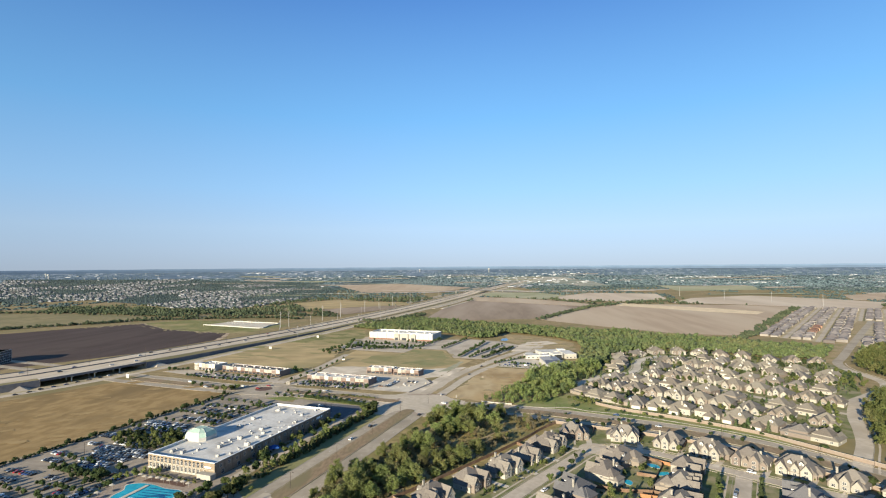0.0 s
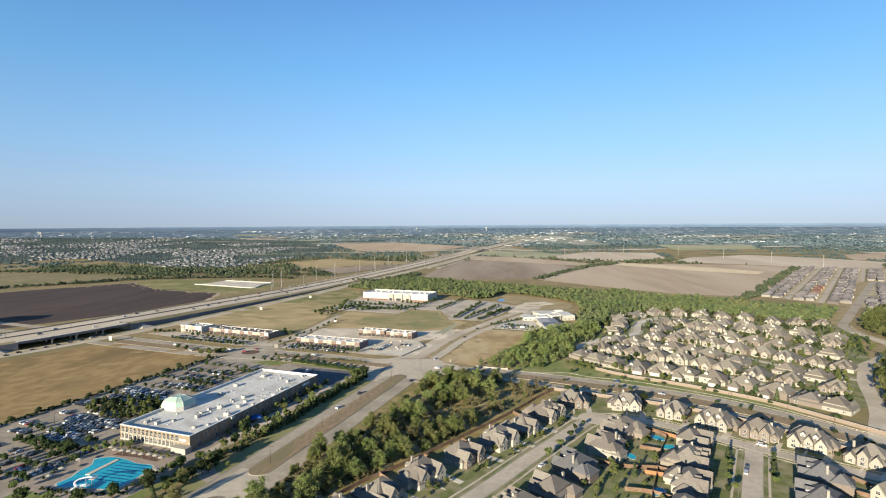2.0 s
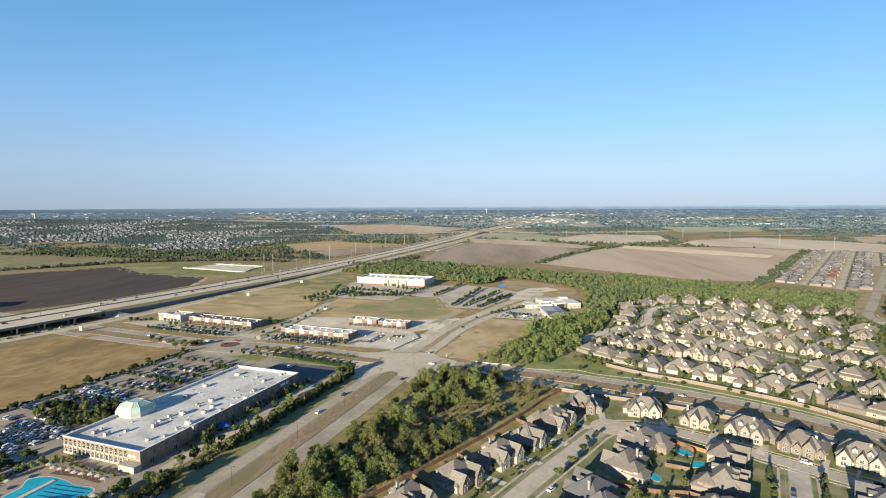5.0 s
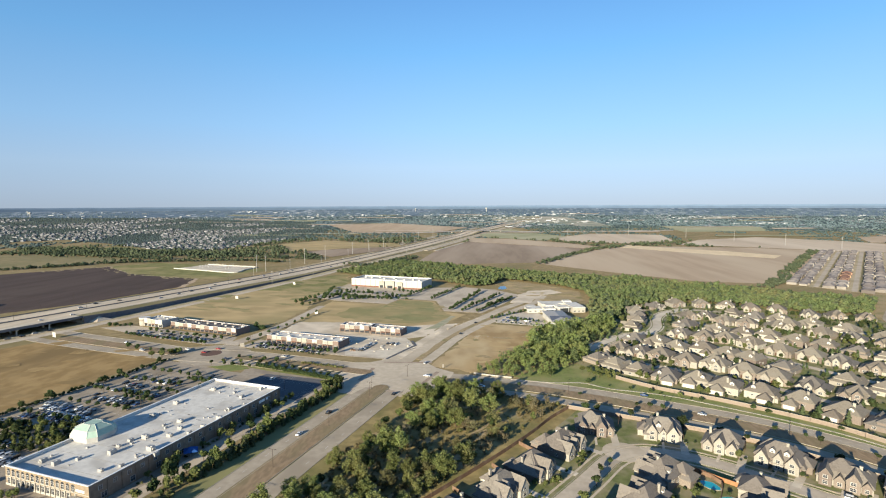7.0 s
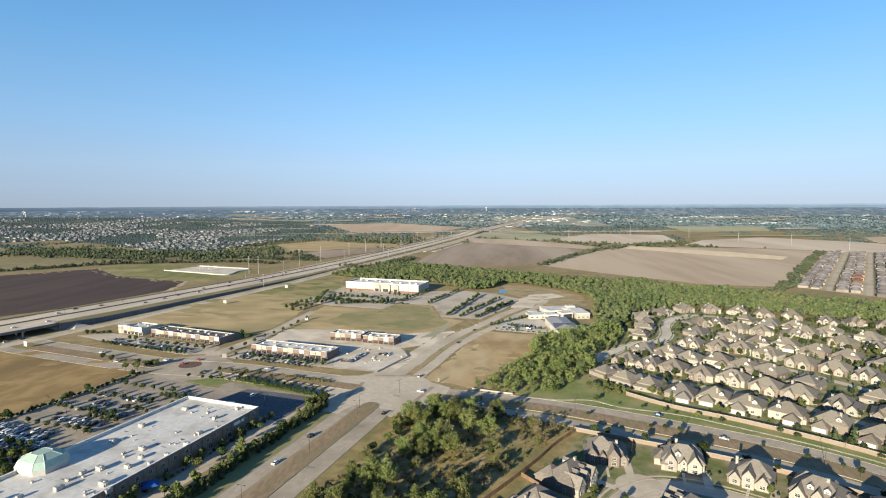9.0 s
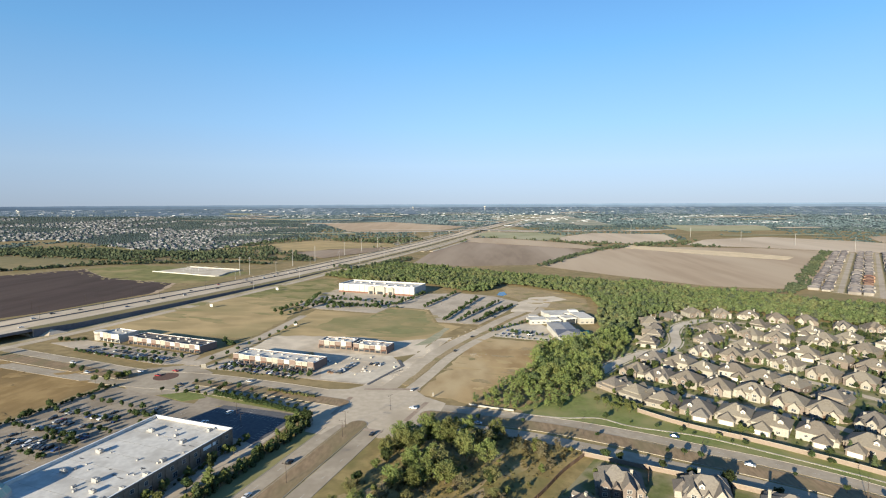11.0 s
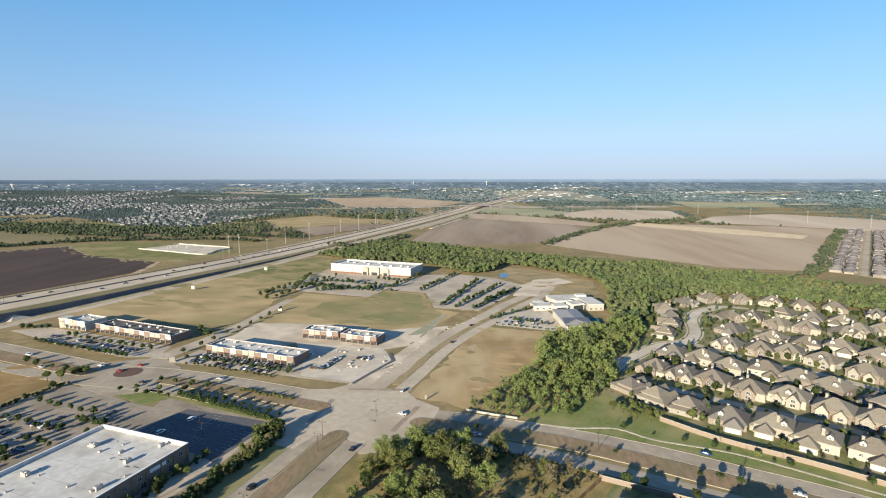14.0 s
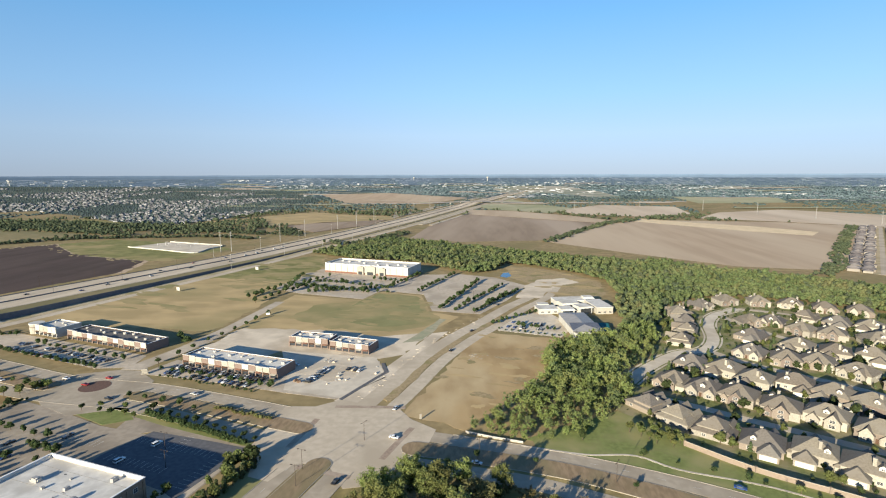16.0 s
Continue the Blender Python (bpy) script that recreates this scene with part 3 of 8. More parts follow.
field("street_pad", [(-631, 1087), (-600, 1160), (-475, 1116), (-477, 1030)], 0.05, "newcrete", "pale concrete yard beside the highway")
field("car_park_edge", [(-188, 485), (-168, 477.4), (-113, 460.4), (-113, 457), (-166, 469.5), (-178, 465.5), (-186, 470)], 0.058, "gym_lot", "pale concrete strip beside the hedge")
field("gym_lawn", [(-196, 474), (-226, 487), (-218, 494), (-196, 493), (-184, 481)], 0.06, "lawn", "small lawn at the car park entrance")

def blotches(name, poly, count, size, z, material, label, seed, turn=GRID):
    """Loose irregular patches of ground in a polygon, so that one cover passes into the next."""
    g = random.Random(seed)
    xs, ys = [p[0] for p in poly], [p[1] for p in poly]
    bm = bmesh.new()
    made = 0
    c, s = math.cos(radians(turn)), math.sin(radians(turn))
    while made < count:
        x, y = g.uniform(min(xs), max(xs)), g.uniform(min(ys), max(ys))
        if not inside(x, y, poly):
            continue
        a, b = size * g.uniform(0.4, 1.5), size * g.uniform(0.2, 0.6)
        ph = [g.uniform(0, 6.28) for _ in range(3)]
        ring = []
        for k in range(22):
            q = 2 * math.pi * k / 22
            r = 1 + 0.3 * math.sin(2 * q + ph[0]) + 0.2 * math.sin(3 * q + ph[1]) + 0.14 * math.sin(7 * q + ph[2])
            u, v = a * r * math.cos(q), b * r * math.sin(q)
            ring.append(bm.verts.new((x + c * u - s * v, y + s * u + c * v, z + 0.0022 * made)))
        bm.faces.new(ring)
        made += 1
    return structure(name, bm, M[material], label)


field("meadow_mid_edge", [(-178, 676), (-170, 720), (-134, 738), (-122, 776), (-76, 764), (-60, 704), (-44, 686), (-54, 656), (-84, 640), (-130, 646)], 0.045, "meadow_edge", "thin green growth over the dry meadow", 2.4)
field("meadow_mid_green", [(-152, 694), (-133, 728), (-120, 772), (-80, 760), (-63, 704), (-56, 684), (-66, 662), (-96, 654), (-128, 668)], 0.06, "meadow_mix", "green middle of the meadow", 2.4)
blotches("grass_patches_green", [(-150, 690), (-131, 742), (-119, 778), (-76, 766), (-58, 706), (-58, 680), (-90, 650), (-130, 660)], 40, 9, 0.07, "meadow_edge", "thinner patches in the green meadow", 82)
blotches("grass_patches_west", [(-420, 660), (-380, 800), (-325, 955), (-255, 990), (-228, 900), (-246, 800), (-230, 720), (-232, 640), (-330, 646)], 24, 16, 0.06, "meadow_edge", "olive patches in the dry meadow", 83)
blotches("dry_patches_west", [(-355, 840), (-318, 960), (-262, 1030), (-226, 905), (-235, 800), (-300, 780)], 26, 13, 0.10, "meadow_edge", "dry patches in the green meadow", 84)
blotches("soil_patches_brown", [(-40, 502), (-14, 490), (2, 510), (28, 542), (31, 588), (60, 622), (4, 640), (-6, 645), (-18, 605), (-32, 550)], 16, 6, 0.05, "mid", "pale scraped patches on the bare field", 85)
blotches("weed_patches_brown", [(-40, 502), (-14, 490), (2, 510), (28, 542), (31, 588), (60, 622), (4, 640), (-6, 645), (-18, 605), (-32, 550)], 14, 6, 0.10, "verge", "weedy patches on the bare field", 86)
blotches("straw_patches_tan", [(-590, 210), (-465, 435), (-411, 540), (-386, 550), (-294, 522), (-274, 498), (-290, 440), (-322, 312), (-348, 210)], 90, 9, 0.06, "tan_pale", "paler straw patches in the golden field", 87, 20)
blotches("rim_patches", [(-862, 1024), (-790, 1120), (-716, 1056), (-650, 998), (-500, 954), (-490, 930), (-640, 978), (-720, 1030), (-790, 1092), (-850, 1016)], 36, 6, 0.03, "verge", "pale trodden patches at the field edge", 88, -35)
blotches("bare_patches_glade", [(24, 945), (60, 930), (98, 894), (118, 850), (114, 800), (98, 766), (75, 760), (44, 840), (14, 878)], 26, 9, 0.05, "mid", "dry grass in the clearing", 89)
blotches("bare_patches_wood", [(-98, 240), (-52, 424), (-36, 434), (14, 424), (24, 408), (-20, 340), (-70, 270), (-84, 240)], 70, 6, 0.03, "verge", "bare trodden patches under the trees", 90, 60)
blotches("dark_patches_soil", [(-1000, 500), (-780, 1090), (-655, 980), (-510, 940), (-490, 850), (-590, 640), (-700, 480)], 34, 34, 0.035, "dark_soil_wet", "damp darker bands in the ploughed field", 91, 55)
# ---- roads ----
def road(name, line, half, material="concrete", z=0.06, label="pale concrete road"):
    return structure(name, ribbon(line, -half, half, -0.05, z), M[material], label)


def rounded(line, left, right, inset=0.0):
    """Outline of a strip along a line with round ends."""
    half, mid = (right - left) / 2 - inset, (left + right) / 2
    A, B, C = side(line, mid - half), side(line, mid + half), side(line, mid)
    pts = [(p.x, p.y) for p in A]
    for end, prev, sgn in ((C[-1], C[-2], 1), (C[0], C[1], -1)):
        d = (end - prev).normalized()
        n = Vector((d.y, -d.x, 0))
        for k in range(1, 8):
            w = math.pi * (1 - k / 8)
            q = end + n * (half * math.cos(w)) + d * (half * math.sin(w))
            pts.append((q.x, q.y))
        if sgn == 1:
            pts += [(p.x, p.y) for p in B[::-1]]
    return pts


def island(name, line, left, right, label):
    """A raised strip with a kerb round it, round ends and worn grass on top."""
    ob = structure(name, slab(rounded(line, left, right), -0.05, 0.20), M["kerb"], label)
    ob2 = new("grass_top", mesh_of(slab(rounded(line, left, right, 0.3), 0.15, 0.215), "grass_top", M["median_dirt"]))
    ob2.parent = ob
    return ob


AVENUE = [Vector((-96.8 + 0.25 * (y - 362), y, 0)) for y in range(120, 452, 8)]
road("road_avenue_west", side(AVENUE, -10.9), 4.2, "darkcrete", label="two lane concrete carriageway of the avenue")
road("road_avenue_east", side(AVENUE, 11.6), 5.2, "darkcrete", label="two lane concrete carriageway of the avenue")
structure("verge_avenue", ribbon(side(AVENUE, -20.5), -5.2, 5.2, -0.05, 0.05), M["meadow_mix"], "thin green verge between the avenue and the hedge")
island("median_avenue", [p for p in AVENUE if 278 < p.y < 450], -5.8, 5.8, "raised median with worn dry grass")
island("median_avenue_south", [p for p in AVENUE if p.y < 252], -5.8, 5.8, "raised median with worn dry grass")
field("road_gap", [(-135, 252), (-128, 282), (-112, 277), (-108, 268), (-112, 252)], 0.066, "concrete", "median crossing of the avenue")
road("road_gym_drive", smooth([(-122, 264), (-140, 272), (-152, 290), (-158, 315)]), 4.5, "gym_lot", 0.055, "driveway of the gym")
CROSS = smooth([(-110, 484), (-50, 468), (-12, 462), (30, 453), (62, 441), (90, 428), (116, 416), (142, 402), (163, 388), (180, 373), (200, 350), (225, 318), (250, 280)])
UPPER = smooth([(-110, 497), (-60, 483), (-20, 475), (12, 468), (48, 458), (80, 446), (108, 433), (136, 420), (160, 406), (180, 390), (196, 374), (222, 342), (250, 303)])
LOWER = smooth([(-110, 470), (-60, 458), (-20, 450), (16, 443), (46, 432), (72, 421), (95, 411), (120, 400), (142, 387), (160, 374), (175, 360), (200, 330), (228, 290)])
road("road_cross_north", UPPER, 4.8, "darkcrete", label="concrete carriageway of the crossing avenue")
road("road_cross_south", LOWER, 4.8, "darkcrete", label="concrete carriageway of the crossing avenue")
island("median_cross", [p for p in CROSS if p.x > -42], -6.2, 6.2, "raised median with brown grass and saplings")
WEST_U = smooth([(-700, 668), (-560, 626), (-470, 597), (-400, 571), (-317, 545), (-257, 527), (-204, 521), (-156, 510), (-110, 497)])
WEST_L = smooth([(-700, 640), (-560, 596), (-470, 566), (-400, 542), (-320, 519), (-260, 504), (-204, 497), (-156, 484), (-110, 470)])
WEST_M = smooth([(-400, 556), (-318, 532), (-258, 516), (-204, 509), (-156, 497), (-110, 484), (-88, 478)])
road("road_west_north", WEST_U, 5.4, "darkcrete", label="concrete carriageway towards the underpass")
road("road_west_south", WEST_L, 5.4, "darkcrete", label="concrete carriageway towards the underpass")
island("median_west_a", [p for p in WEST_M if -206 < p.x < -90], -5.8, 5.8, "raised median with brown mulch and shrubs")
island("median_west_b", [p for p in WEST_M if p.x < -262], -6.5, 6.5, "raised median with dry grass")
field("junction", [(-112, 503), (-96, 504), (-84, 514), (-66, 508), (-52, 508), (-42, 494), (-28, 484), (-30, 470), (-40, 452), (-46, 436), (-60, 432), (-72, 450), (-86, 448), (-92, 434), (-102, 437), (-106, 455), (-112, 462)], 0.07, "concrete", "wide concrete junction")
field("junction_west", [(-262, 536), (-240, 545), (-226, 545), (-206, 530), (-204, 490), (-222, 482), (-246, 492), (-262, 505)], 0.075, "darkcrete", "junction at the shops")
bm = bmesh.new()
bmesh.ops.create_cone(bm, cap_ends=True, segments=28, radius1=8.5, radius2=8.5, depth=0.1, matrix=Matrix.Translation((-236, 519, 0.07)))
structure("pavement_circle", bm, M["brickpave"], "dark brown paver circle in the junction")
NORTHROAD = smooth([(-63, 500), (-53, 535), (-40, 585), (-22, 632), (-4, 668), (20, 722), (48, 775), (66, 835)])
road("road_north_west", side(NORTHROAD, -8.2), 5.6, label="dusty new concrete carriageway")
road("road_north_east", side(NORTHROAD, 7.5), 4.6, label="dusty concrete carriageway")
structure("median_north", slab(ragged(rounded([p for p in NORTHROAD if 514 < p.y < 690], -2.8, 2.8), 0.7, 4), -0.05, 0.15), M["verge"], "bare brown median of the unfinished road")
field("verge_building_site", [(-88, 512), (-72, 556), (-60, 596), (-48, 640), (-36, 646), (-50, 592), (-60, 545), (-70, 508)], 0.05, "dirt", "pale graded dirt beside the new road")
for nm, (a, b) in (("south", ((-84, 446), (-59, 440))), ("north", ((-85, 505), (-47, 507))), ("east", ((-40, 485), (-49, 455))), ("west", ((-90, 490), (-94, 461)))):
    line = [Vector((*a, 0)), Vector((*b, 0))]
    structure("crosswalk_" + nm, ribbon(line, -1.5, 1.5, 0.0, 0.078), M["crosswalk"], "brown stamped concrete crosswalk")
for nm, line, offs in (("avenue_west", side(AVENUE, -10.9), (-4.35,)), ("avenue_east", side(AVENUE, 11.6), (5.35,)), ("cross_north", [p for p in UPPER if p.x > -26], (-4.95,)), ("cross_south", [p for p in LOWER if p.x > -40], (4.95,)), ("west_north", WEST_U, (-5.55,)), ("west_south", WEST_L, (5.55,))):
    for o in offs:
        structure("kerb_" + nm, ribbon([p for p in line if p.y < 446 or nm[:3] != "ave"], o - 0.14, o + 0.14, -0.05, 0.17), M["kerb"], "pale concrete kerb of the road")
# streets of the estates
STREET_A = smooth([(-60, 190), (-13, 256), (3, 279), (21, 306), (43, 337), (60, 360), (78, 368), (101, 361), (121, 347), (142, 330), (160, 316), (180, 302), (205, 282), (240, 250)])
road("street_near", STREET_A, 4.4, "lot", 0.07, "concrete estate street with kerbs")
bm = bmesh.new()
bmesh.ops.create_cone(bm, cap_ends=True, segments=24, radius1=10.5, radius2=10.5, depth=0.15, matrix=Matrix.Translation((66, 366, 0.0)))
structure("street_knuckle", bm, M["concrete"], "rounded bend of the estate street")
STREET_B = smooth([(146, 330), (139, 316), (128.6, 295), (116, 269), (95, 226)])
road("street_south", STREET_B, 4.2, "lot", 0.075, "concrete estate street")
for nm, line, offs in (("near", STREET_A, (-7.6, 7.6)), ("south", STREET_B, (-7.0, 8.0))):
    for o in offs:
        structure("pavement_" + nm, ribbon(line, o - 0.55, o + 0.55, -0.05, 0.10), M["concrete"], "narrow concrete pavement")
        structure("kerb_" + nm, ribbon(line, (o - 2.7 if o > 0 else o + 2.5), (o - 2.5 if o > 0 else o + 2.7), -0.05, 0.16), M["kerb"], "concrete kerb")
structure("pavement_cross", ribbon(smooth([(13, 472.5), (41, 467), (63, 468), (79, 458), (112, 448), (142, 430), (166, 414), (186, 398), (202, 380), (228, 346)], 4.0), -0.6, 0.6, -0.05, 0.10), M["newcrete"], "winding concrete footpath")
ESTATE_STREETS = []
STREET_C = smooth([(81, 553), (99, 578), (128, 608), (150, 618), (166, 644), (178, 685), (196, 715), (225, 738)])
road("street_entry", STREET_C, 4.3, "newcrete", 0.07, "curved concrete entry street")
for o in (-5.9, 5.9):
    structure("pavement_entry", ribbon([p for p in STREET_C if p.y > 548], o - 0.6, o + 0.6, -0.05, 0.10), M["newcrete"], "narrow concrete pavement")
for pts in ([(85, 536), (112, 520), (130, 508), (148, 497), (165, 486), (188, 470), (230, 420)],
            [(150, 618), (168, 592), (190, 573), (210, 556), (228, 535), (248, 505), (268, 480), (300, 450)],
            [(196, 715), (215, 660), (240, 630), (262, 600), (290, 575), (318, 555)],
            [(225, 738), (260, 722), (300, 690), (335, 650), (360, 620)]):
    ESTATE_STREETS.append(smooth(pts, 3.0))
    road("street_estate", smooth(pts), 3.2, "concrete", 0.065, "concrete estate street between houses")
ESTATE_STREETS.append(STREET_C)
ROAD_R = smooth([(216, 338), (232, 362), (250, 388), (268, 420), (288, 458), (316, 499), (345, 528), (378, 556), (397, 585), (402, 615), (404, 650), (419, 694), (454, 741), (565, 891), (735, 1119), (790, 1192)])
road("road_collector", [p for p in ROAD_R if p.y < 665], 4.8, "concrete", 0.075, "wide concrete collector road")
road("road_collector_north", [p for p in ROAD_R if p.y > 650], 5.3, "darkcrete", 0.077, "wide straight concrete road beside the new estate")
structure("verge_collector", ribbon([p for p in ROAD_R if p.y > 700], -22.0, -5.6, -0.05, 0.06), M["verge"], "brown verge with young grass beside the straight road")
structure("pavement_collector", ribbon([p for p in ROAD_R if p.y < 700], 7.4, 8.6, -0.05, 0.10), M["concrete"], "narrow concrete pavement along the collector road")
structure("kerb_collector", ribbon([p for p in ROAD_R if p.y < 700], 5.0, 5.3, -0.05, 0.18), M["kerb"], "pale concrete kerb")
field("collector_end", [(303, 497), (322, 516), (348, 536), (368, 545), (430, 560), (432, 550), (372, 534), (340, 512), (318, 490)], 0.072, "concrete", "paved mouth of a side street")

# ---- highway ----
HW = [(-640, 300), (-540, 420), (-487, 497), (-464, 540), (-428, 632), (-394, 746), (-336, 954), (-302, 1110), (-250, 1340), (-180, 1680), (-85, 2200), (50, 2800), (222, 3400), (330, 3760)]


def deck_height(y):
    """Height of the main lanes: highest over the underpass, level with the land further on."""
    if y < 480:
        return 3.5 + 4.0 * max(0.0, (y - 300) / 180.0)
    if y < 640:
        return 7.5
    return max(1.0, 7.5 - 6.5 * (y - 640) / 480.0) + (5.5 * math.exp(-((y - 2420) / 130.0) ** 2))


HLINE = smooth(HW, 14.0)
for p in HLINE:
    p.z = deck_height(p.y) + rise(p.x, p.y)
low_line = [Vector((p.x, p.y, rise(p.x, p.y))) for p in HLINE]
BRIDGE = (506, 622)


def wall_height(y):
    """Top of the retaining wall; a grass slope climbs from it to the lanes."""
    return deck_height(y) * (0.74 if y > BRIDGE[1] + 30 else 0.74 + 0.26 * min(1.0, max(0.0, (BRIDGE[1] + 30 - y) / 30.0)))


def between(line, a, b):
    return [p for p in line if a <= p.y <= b]


for nm, a, b in (("south", 0, BRIDGE[0]), ("north", BRIDGE[1], 5000)):
    line = between(HLINE, a - 8, b + 8)
    for o0, o1, tag_ in ((-0.6, 0.0, "near"), (-71.0, -70.4, "far")):
        bm = bmesh.new()
        A, B = side(line, o0), side(line, o1)
        prev = None
        for p, q in zip(A, B):
            g = rise(p.x, p.y) - 0.3
            top = g + 0.3 + (wall_height(p.y) + 0.15 if tag_ == "near" else deck_height(p.y) + 0.9)
            cur = [bm.verts.new(v) for v in ((p.x, p.y, top), (q.x, q.y, top), (q.x, q.y, g), (p.x, p.y, g))]
            if prev:
                for k in range(4):
                    bm.faces.new((prev[k], prev[(k + 1) % 4], cur[(k + 1) % 4], cur[k]))
            else:
                bm.faces.new(cur[::-1])
            prev = cur
        bm.faces.new(prev)
        structure("wall_highway_" + tag_ + "_" + nm, bm, M["mwall"], "dark grey concrete retaining wall with parapet")
    end = line[-1] if nm == "south" else line[0]
    nxt = line[-2] if nm == "south" else line[1]
    d = (end - nxt).normalized()
    d.z = 0
    rgt = Vector((d.y, -d.x, 0)) if nm == "south" else Vector((-d.y, d.x, 0))
    bm = bmesh.new()
    base = Vector((end.x, end.y, 0))
    quad = [base, base - rgt * 71, base - rgt * 71 + Vector((0, 0, end.z)), base + Vector((0, 0, end.z))]
    vs = [bm.verts.new(v) for v in quad] + [bm.verts.new(v - d * 0.6) for v in quad]
    for f in ((0, 1, 2, 3), (7, 6, 5, 4), (0, 4, 5, 1), (1, 5, 6, 2), (2, 6, 7, 3), (3, 7, 4, 0)):
        bm.faces.new([vs[i] for i in f])
    structure("wall_abutment_" + nm, bm, M["newcrete"], "pale concrete bridge abutment")
structure("road_highway", ribbon(HLINE, -70.4, -12.0, -1.2, 0.0), M["concrete"], "wide concrete highway on a low viaduct and banks")
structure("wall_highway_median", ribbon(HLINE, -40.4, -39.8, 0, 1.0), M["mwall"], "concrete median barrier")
structure("road_highway_lanes_near", ribbon(HLINE, -36.5, -16.0, 0.0, 0.03), M["lanecrete"], "worn driving lanes")
structure("road_highway_lanes_far", ribbon(HLINE, -65.0, -43.5, 0.0, 0.03), M["lanecrete"], "worn driving lanes")
for a, b in ((0, BRIDGE[0]), (BRIDGE[1], 5000)):
    line = between(HLINE, a - 8, b + 8)
    bm = bmesh.new()
    prev = None
    for p, q in zip(side(line, -0.55), side(line, -13.0)):
        base = rise(p.x, p.y)
        cur = [bm.verts.new(v) for v in ((p.x, p.y, base + wall_height(p.y)), (q.x, q.y, base + deck_height(q.y) + 0.06), (q.x, q.y, base + deck_height(q.y) - 1.2), (p.x, p.y, base - 0.3))]
        if prev:
            for k in range(4):
                bm.faces.new((prev[(k + 1) % 4], prev[k], cur[k], cur[(k + 1) % 4]))
        else:
            bm.faces.new(cur)
        prev = cur
    bm.faces.new(prev[::-1])
    structure("verge_highway_top", bm, M["olive"], "dry grass slope between the wall and the lanes")
for end, s_ in ((BRIDGE[1] + 8, 1), (BRIDGE[0] - 8, -1)):
    p = min(HLINE, key=lambda q: abs(q.y - end))
    d = (HLINE[HLINE.index(p) + 1] - p).normalized() * s_
    r = Vector((d.y, -d.x, 0)) * s_
    base = Vector((p.x, p.y, 0))
    rows_ = [(base + r * 0.3, 0.05), (base - d * 11 + r * 0.5, 0.05), (base - d * 11 - r * 14, 0.05), (base - r * 14, 0.05)]
    bm = bmesh.new()
    low = [bm.verts.new((v.x, v.y, z)) for v, z in rows_] + [bm.verts.new((v.x, v.y, 0.05)) for v in (base + r * 7 + d * 12, base + r * 7 - d * 6)]
    top = [bm.verts.new((v.x, v.y, 4.4)) for v in (base + r * 0.3, base - r * 14)]
    for f in ((low[1], low[2], top[1], top[0]), (low[2], low[3], top[1]), (low[1], top[0], low[5]), (low[5], top[0], low[4]), (low[0], low[4], top[0])):
        bm.faces.new(f)
    bmesh.ops.recalc_face_normals(bm, faces=bm.faces)
    structure("wall_embankment", bm, M["lot"], "pale concrete slope paving at the bridge end")
pillar = bmesh.new()
tube(pillar, (0, 0, -0.2), (0, 0, 6.0), 0.7, 0.7, 10)
pillar = mesh_of(pillar, "bridge_pillar", M["newcrete"])
for y in (534, 562, 594):
    p = min(HLINE, key=lambda q: abs(q.y - y))
    i = HLINE.index(p)
    rowp = [side(HLINE[i - 1:i + 2], o)[1] for o in (-4, -16, -28, -40, -52, -64)]
    cap = structure("bridge_pier", ribbon([Vector((v.x, v.y, 0)) for v in (side(HLINE[i - 1:i + 2], -1.5)[1], rowp[3], side(HLINE[i - 1:i + 2], -69.5)[1])], -0.9, 0.9, 5.1, 6.2), M["newcrete"], "concrete pier cap under the bridge")
    for v in rowp:
        o = new("bridge_pillar", pillar)
        o.parent = cap
        o.location = (v.x, v.y, 0)
structure("road_bridge_edge", ribbon(between(HLINE, BRIDGE[0] - 6, BRIDGE[1] + 6), -12.0, -0.6, -1.2, 0.0), M["newcrete"], "concrete bridge deck")
br = between(HLINE, BRIDGE[0] - 6, BRIDGE[1] + 6)
for o in (-70.9, -0.9):
    structure("wall_parapet", ribbon(br, o, o + 0.5, -1.6, 0.9), M["mwall"], "bridge parapet")
for o in (14.0, -90.0):
    line = [Vector((p.x, p.y, rise(p.x, p.y))) for p in side(low_line, o + 5)]
    structure("road_frontage", ribbon(line, -5.5, 5.5, -0.3, 0.08), M["concrete"], "concrete frontage road beside the highway")
structure("verge_highway", ribbon(low_line, 0.2, 13.2, -0.3, 0.10), M["verge_pale"], "dry grass bank beside the highway")
structure("verge_highway_far", ribbon(low_line, -90.8, -71.2, -0.3, 0.10), M["verge_pale"], "dry grass bank beside the highway")

# ---- car parks ----
field("car_park_gym", [(-345, 225), (-318, 300), (-264, 498), (-228, 486), (-196, 473), (-112, 455), (-122, 402), (-158, 290), (-165, 235)], 0.05, "gym_lot", "worn concrete car park of the gym")
field("car_park_store", [(-240, 788), (-204, 767), (-131, 747), (-120, 787), (-72, 772), (-56, 708), (-12, 700), (14, 755), (37, 825), (2, 868), (-40, 886), (-85, 880), (-102, 862), (-216, 892), (-236, 880)], 0.05, "lot", "pale concrete car park of the white store")
field("car_park_shops_a", [(-222, 540), (-214, 566), (-132, 545), (-105, 590), (-76, 575), (-66, 548), (-88, 514), (-120, 520), (-176, 533)], 0.05, "lot", "car park in front of the shops")
field("car_park_new", [(-128, 545), (-150, 590), (-80, 582), (-66, 550), (-86, 516), (-122, 524)], 0.06, "newcrete", "fresh pale concrete car park")
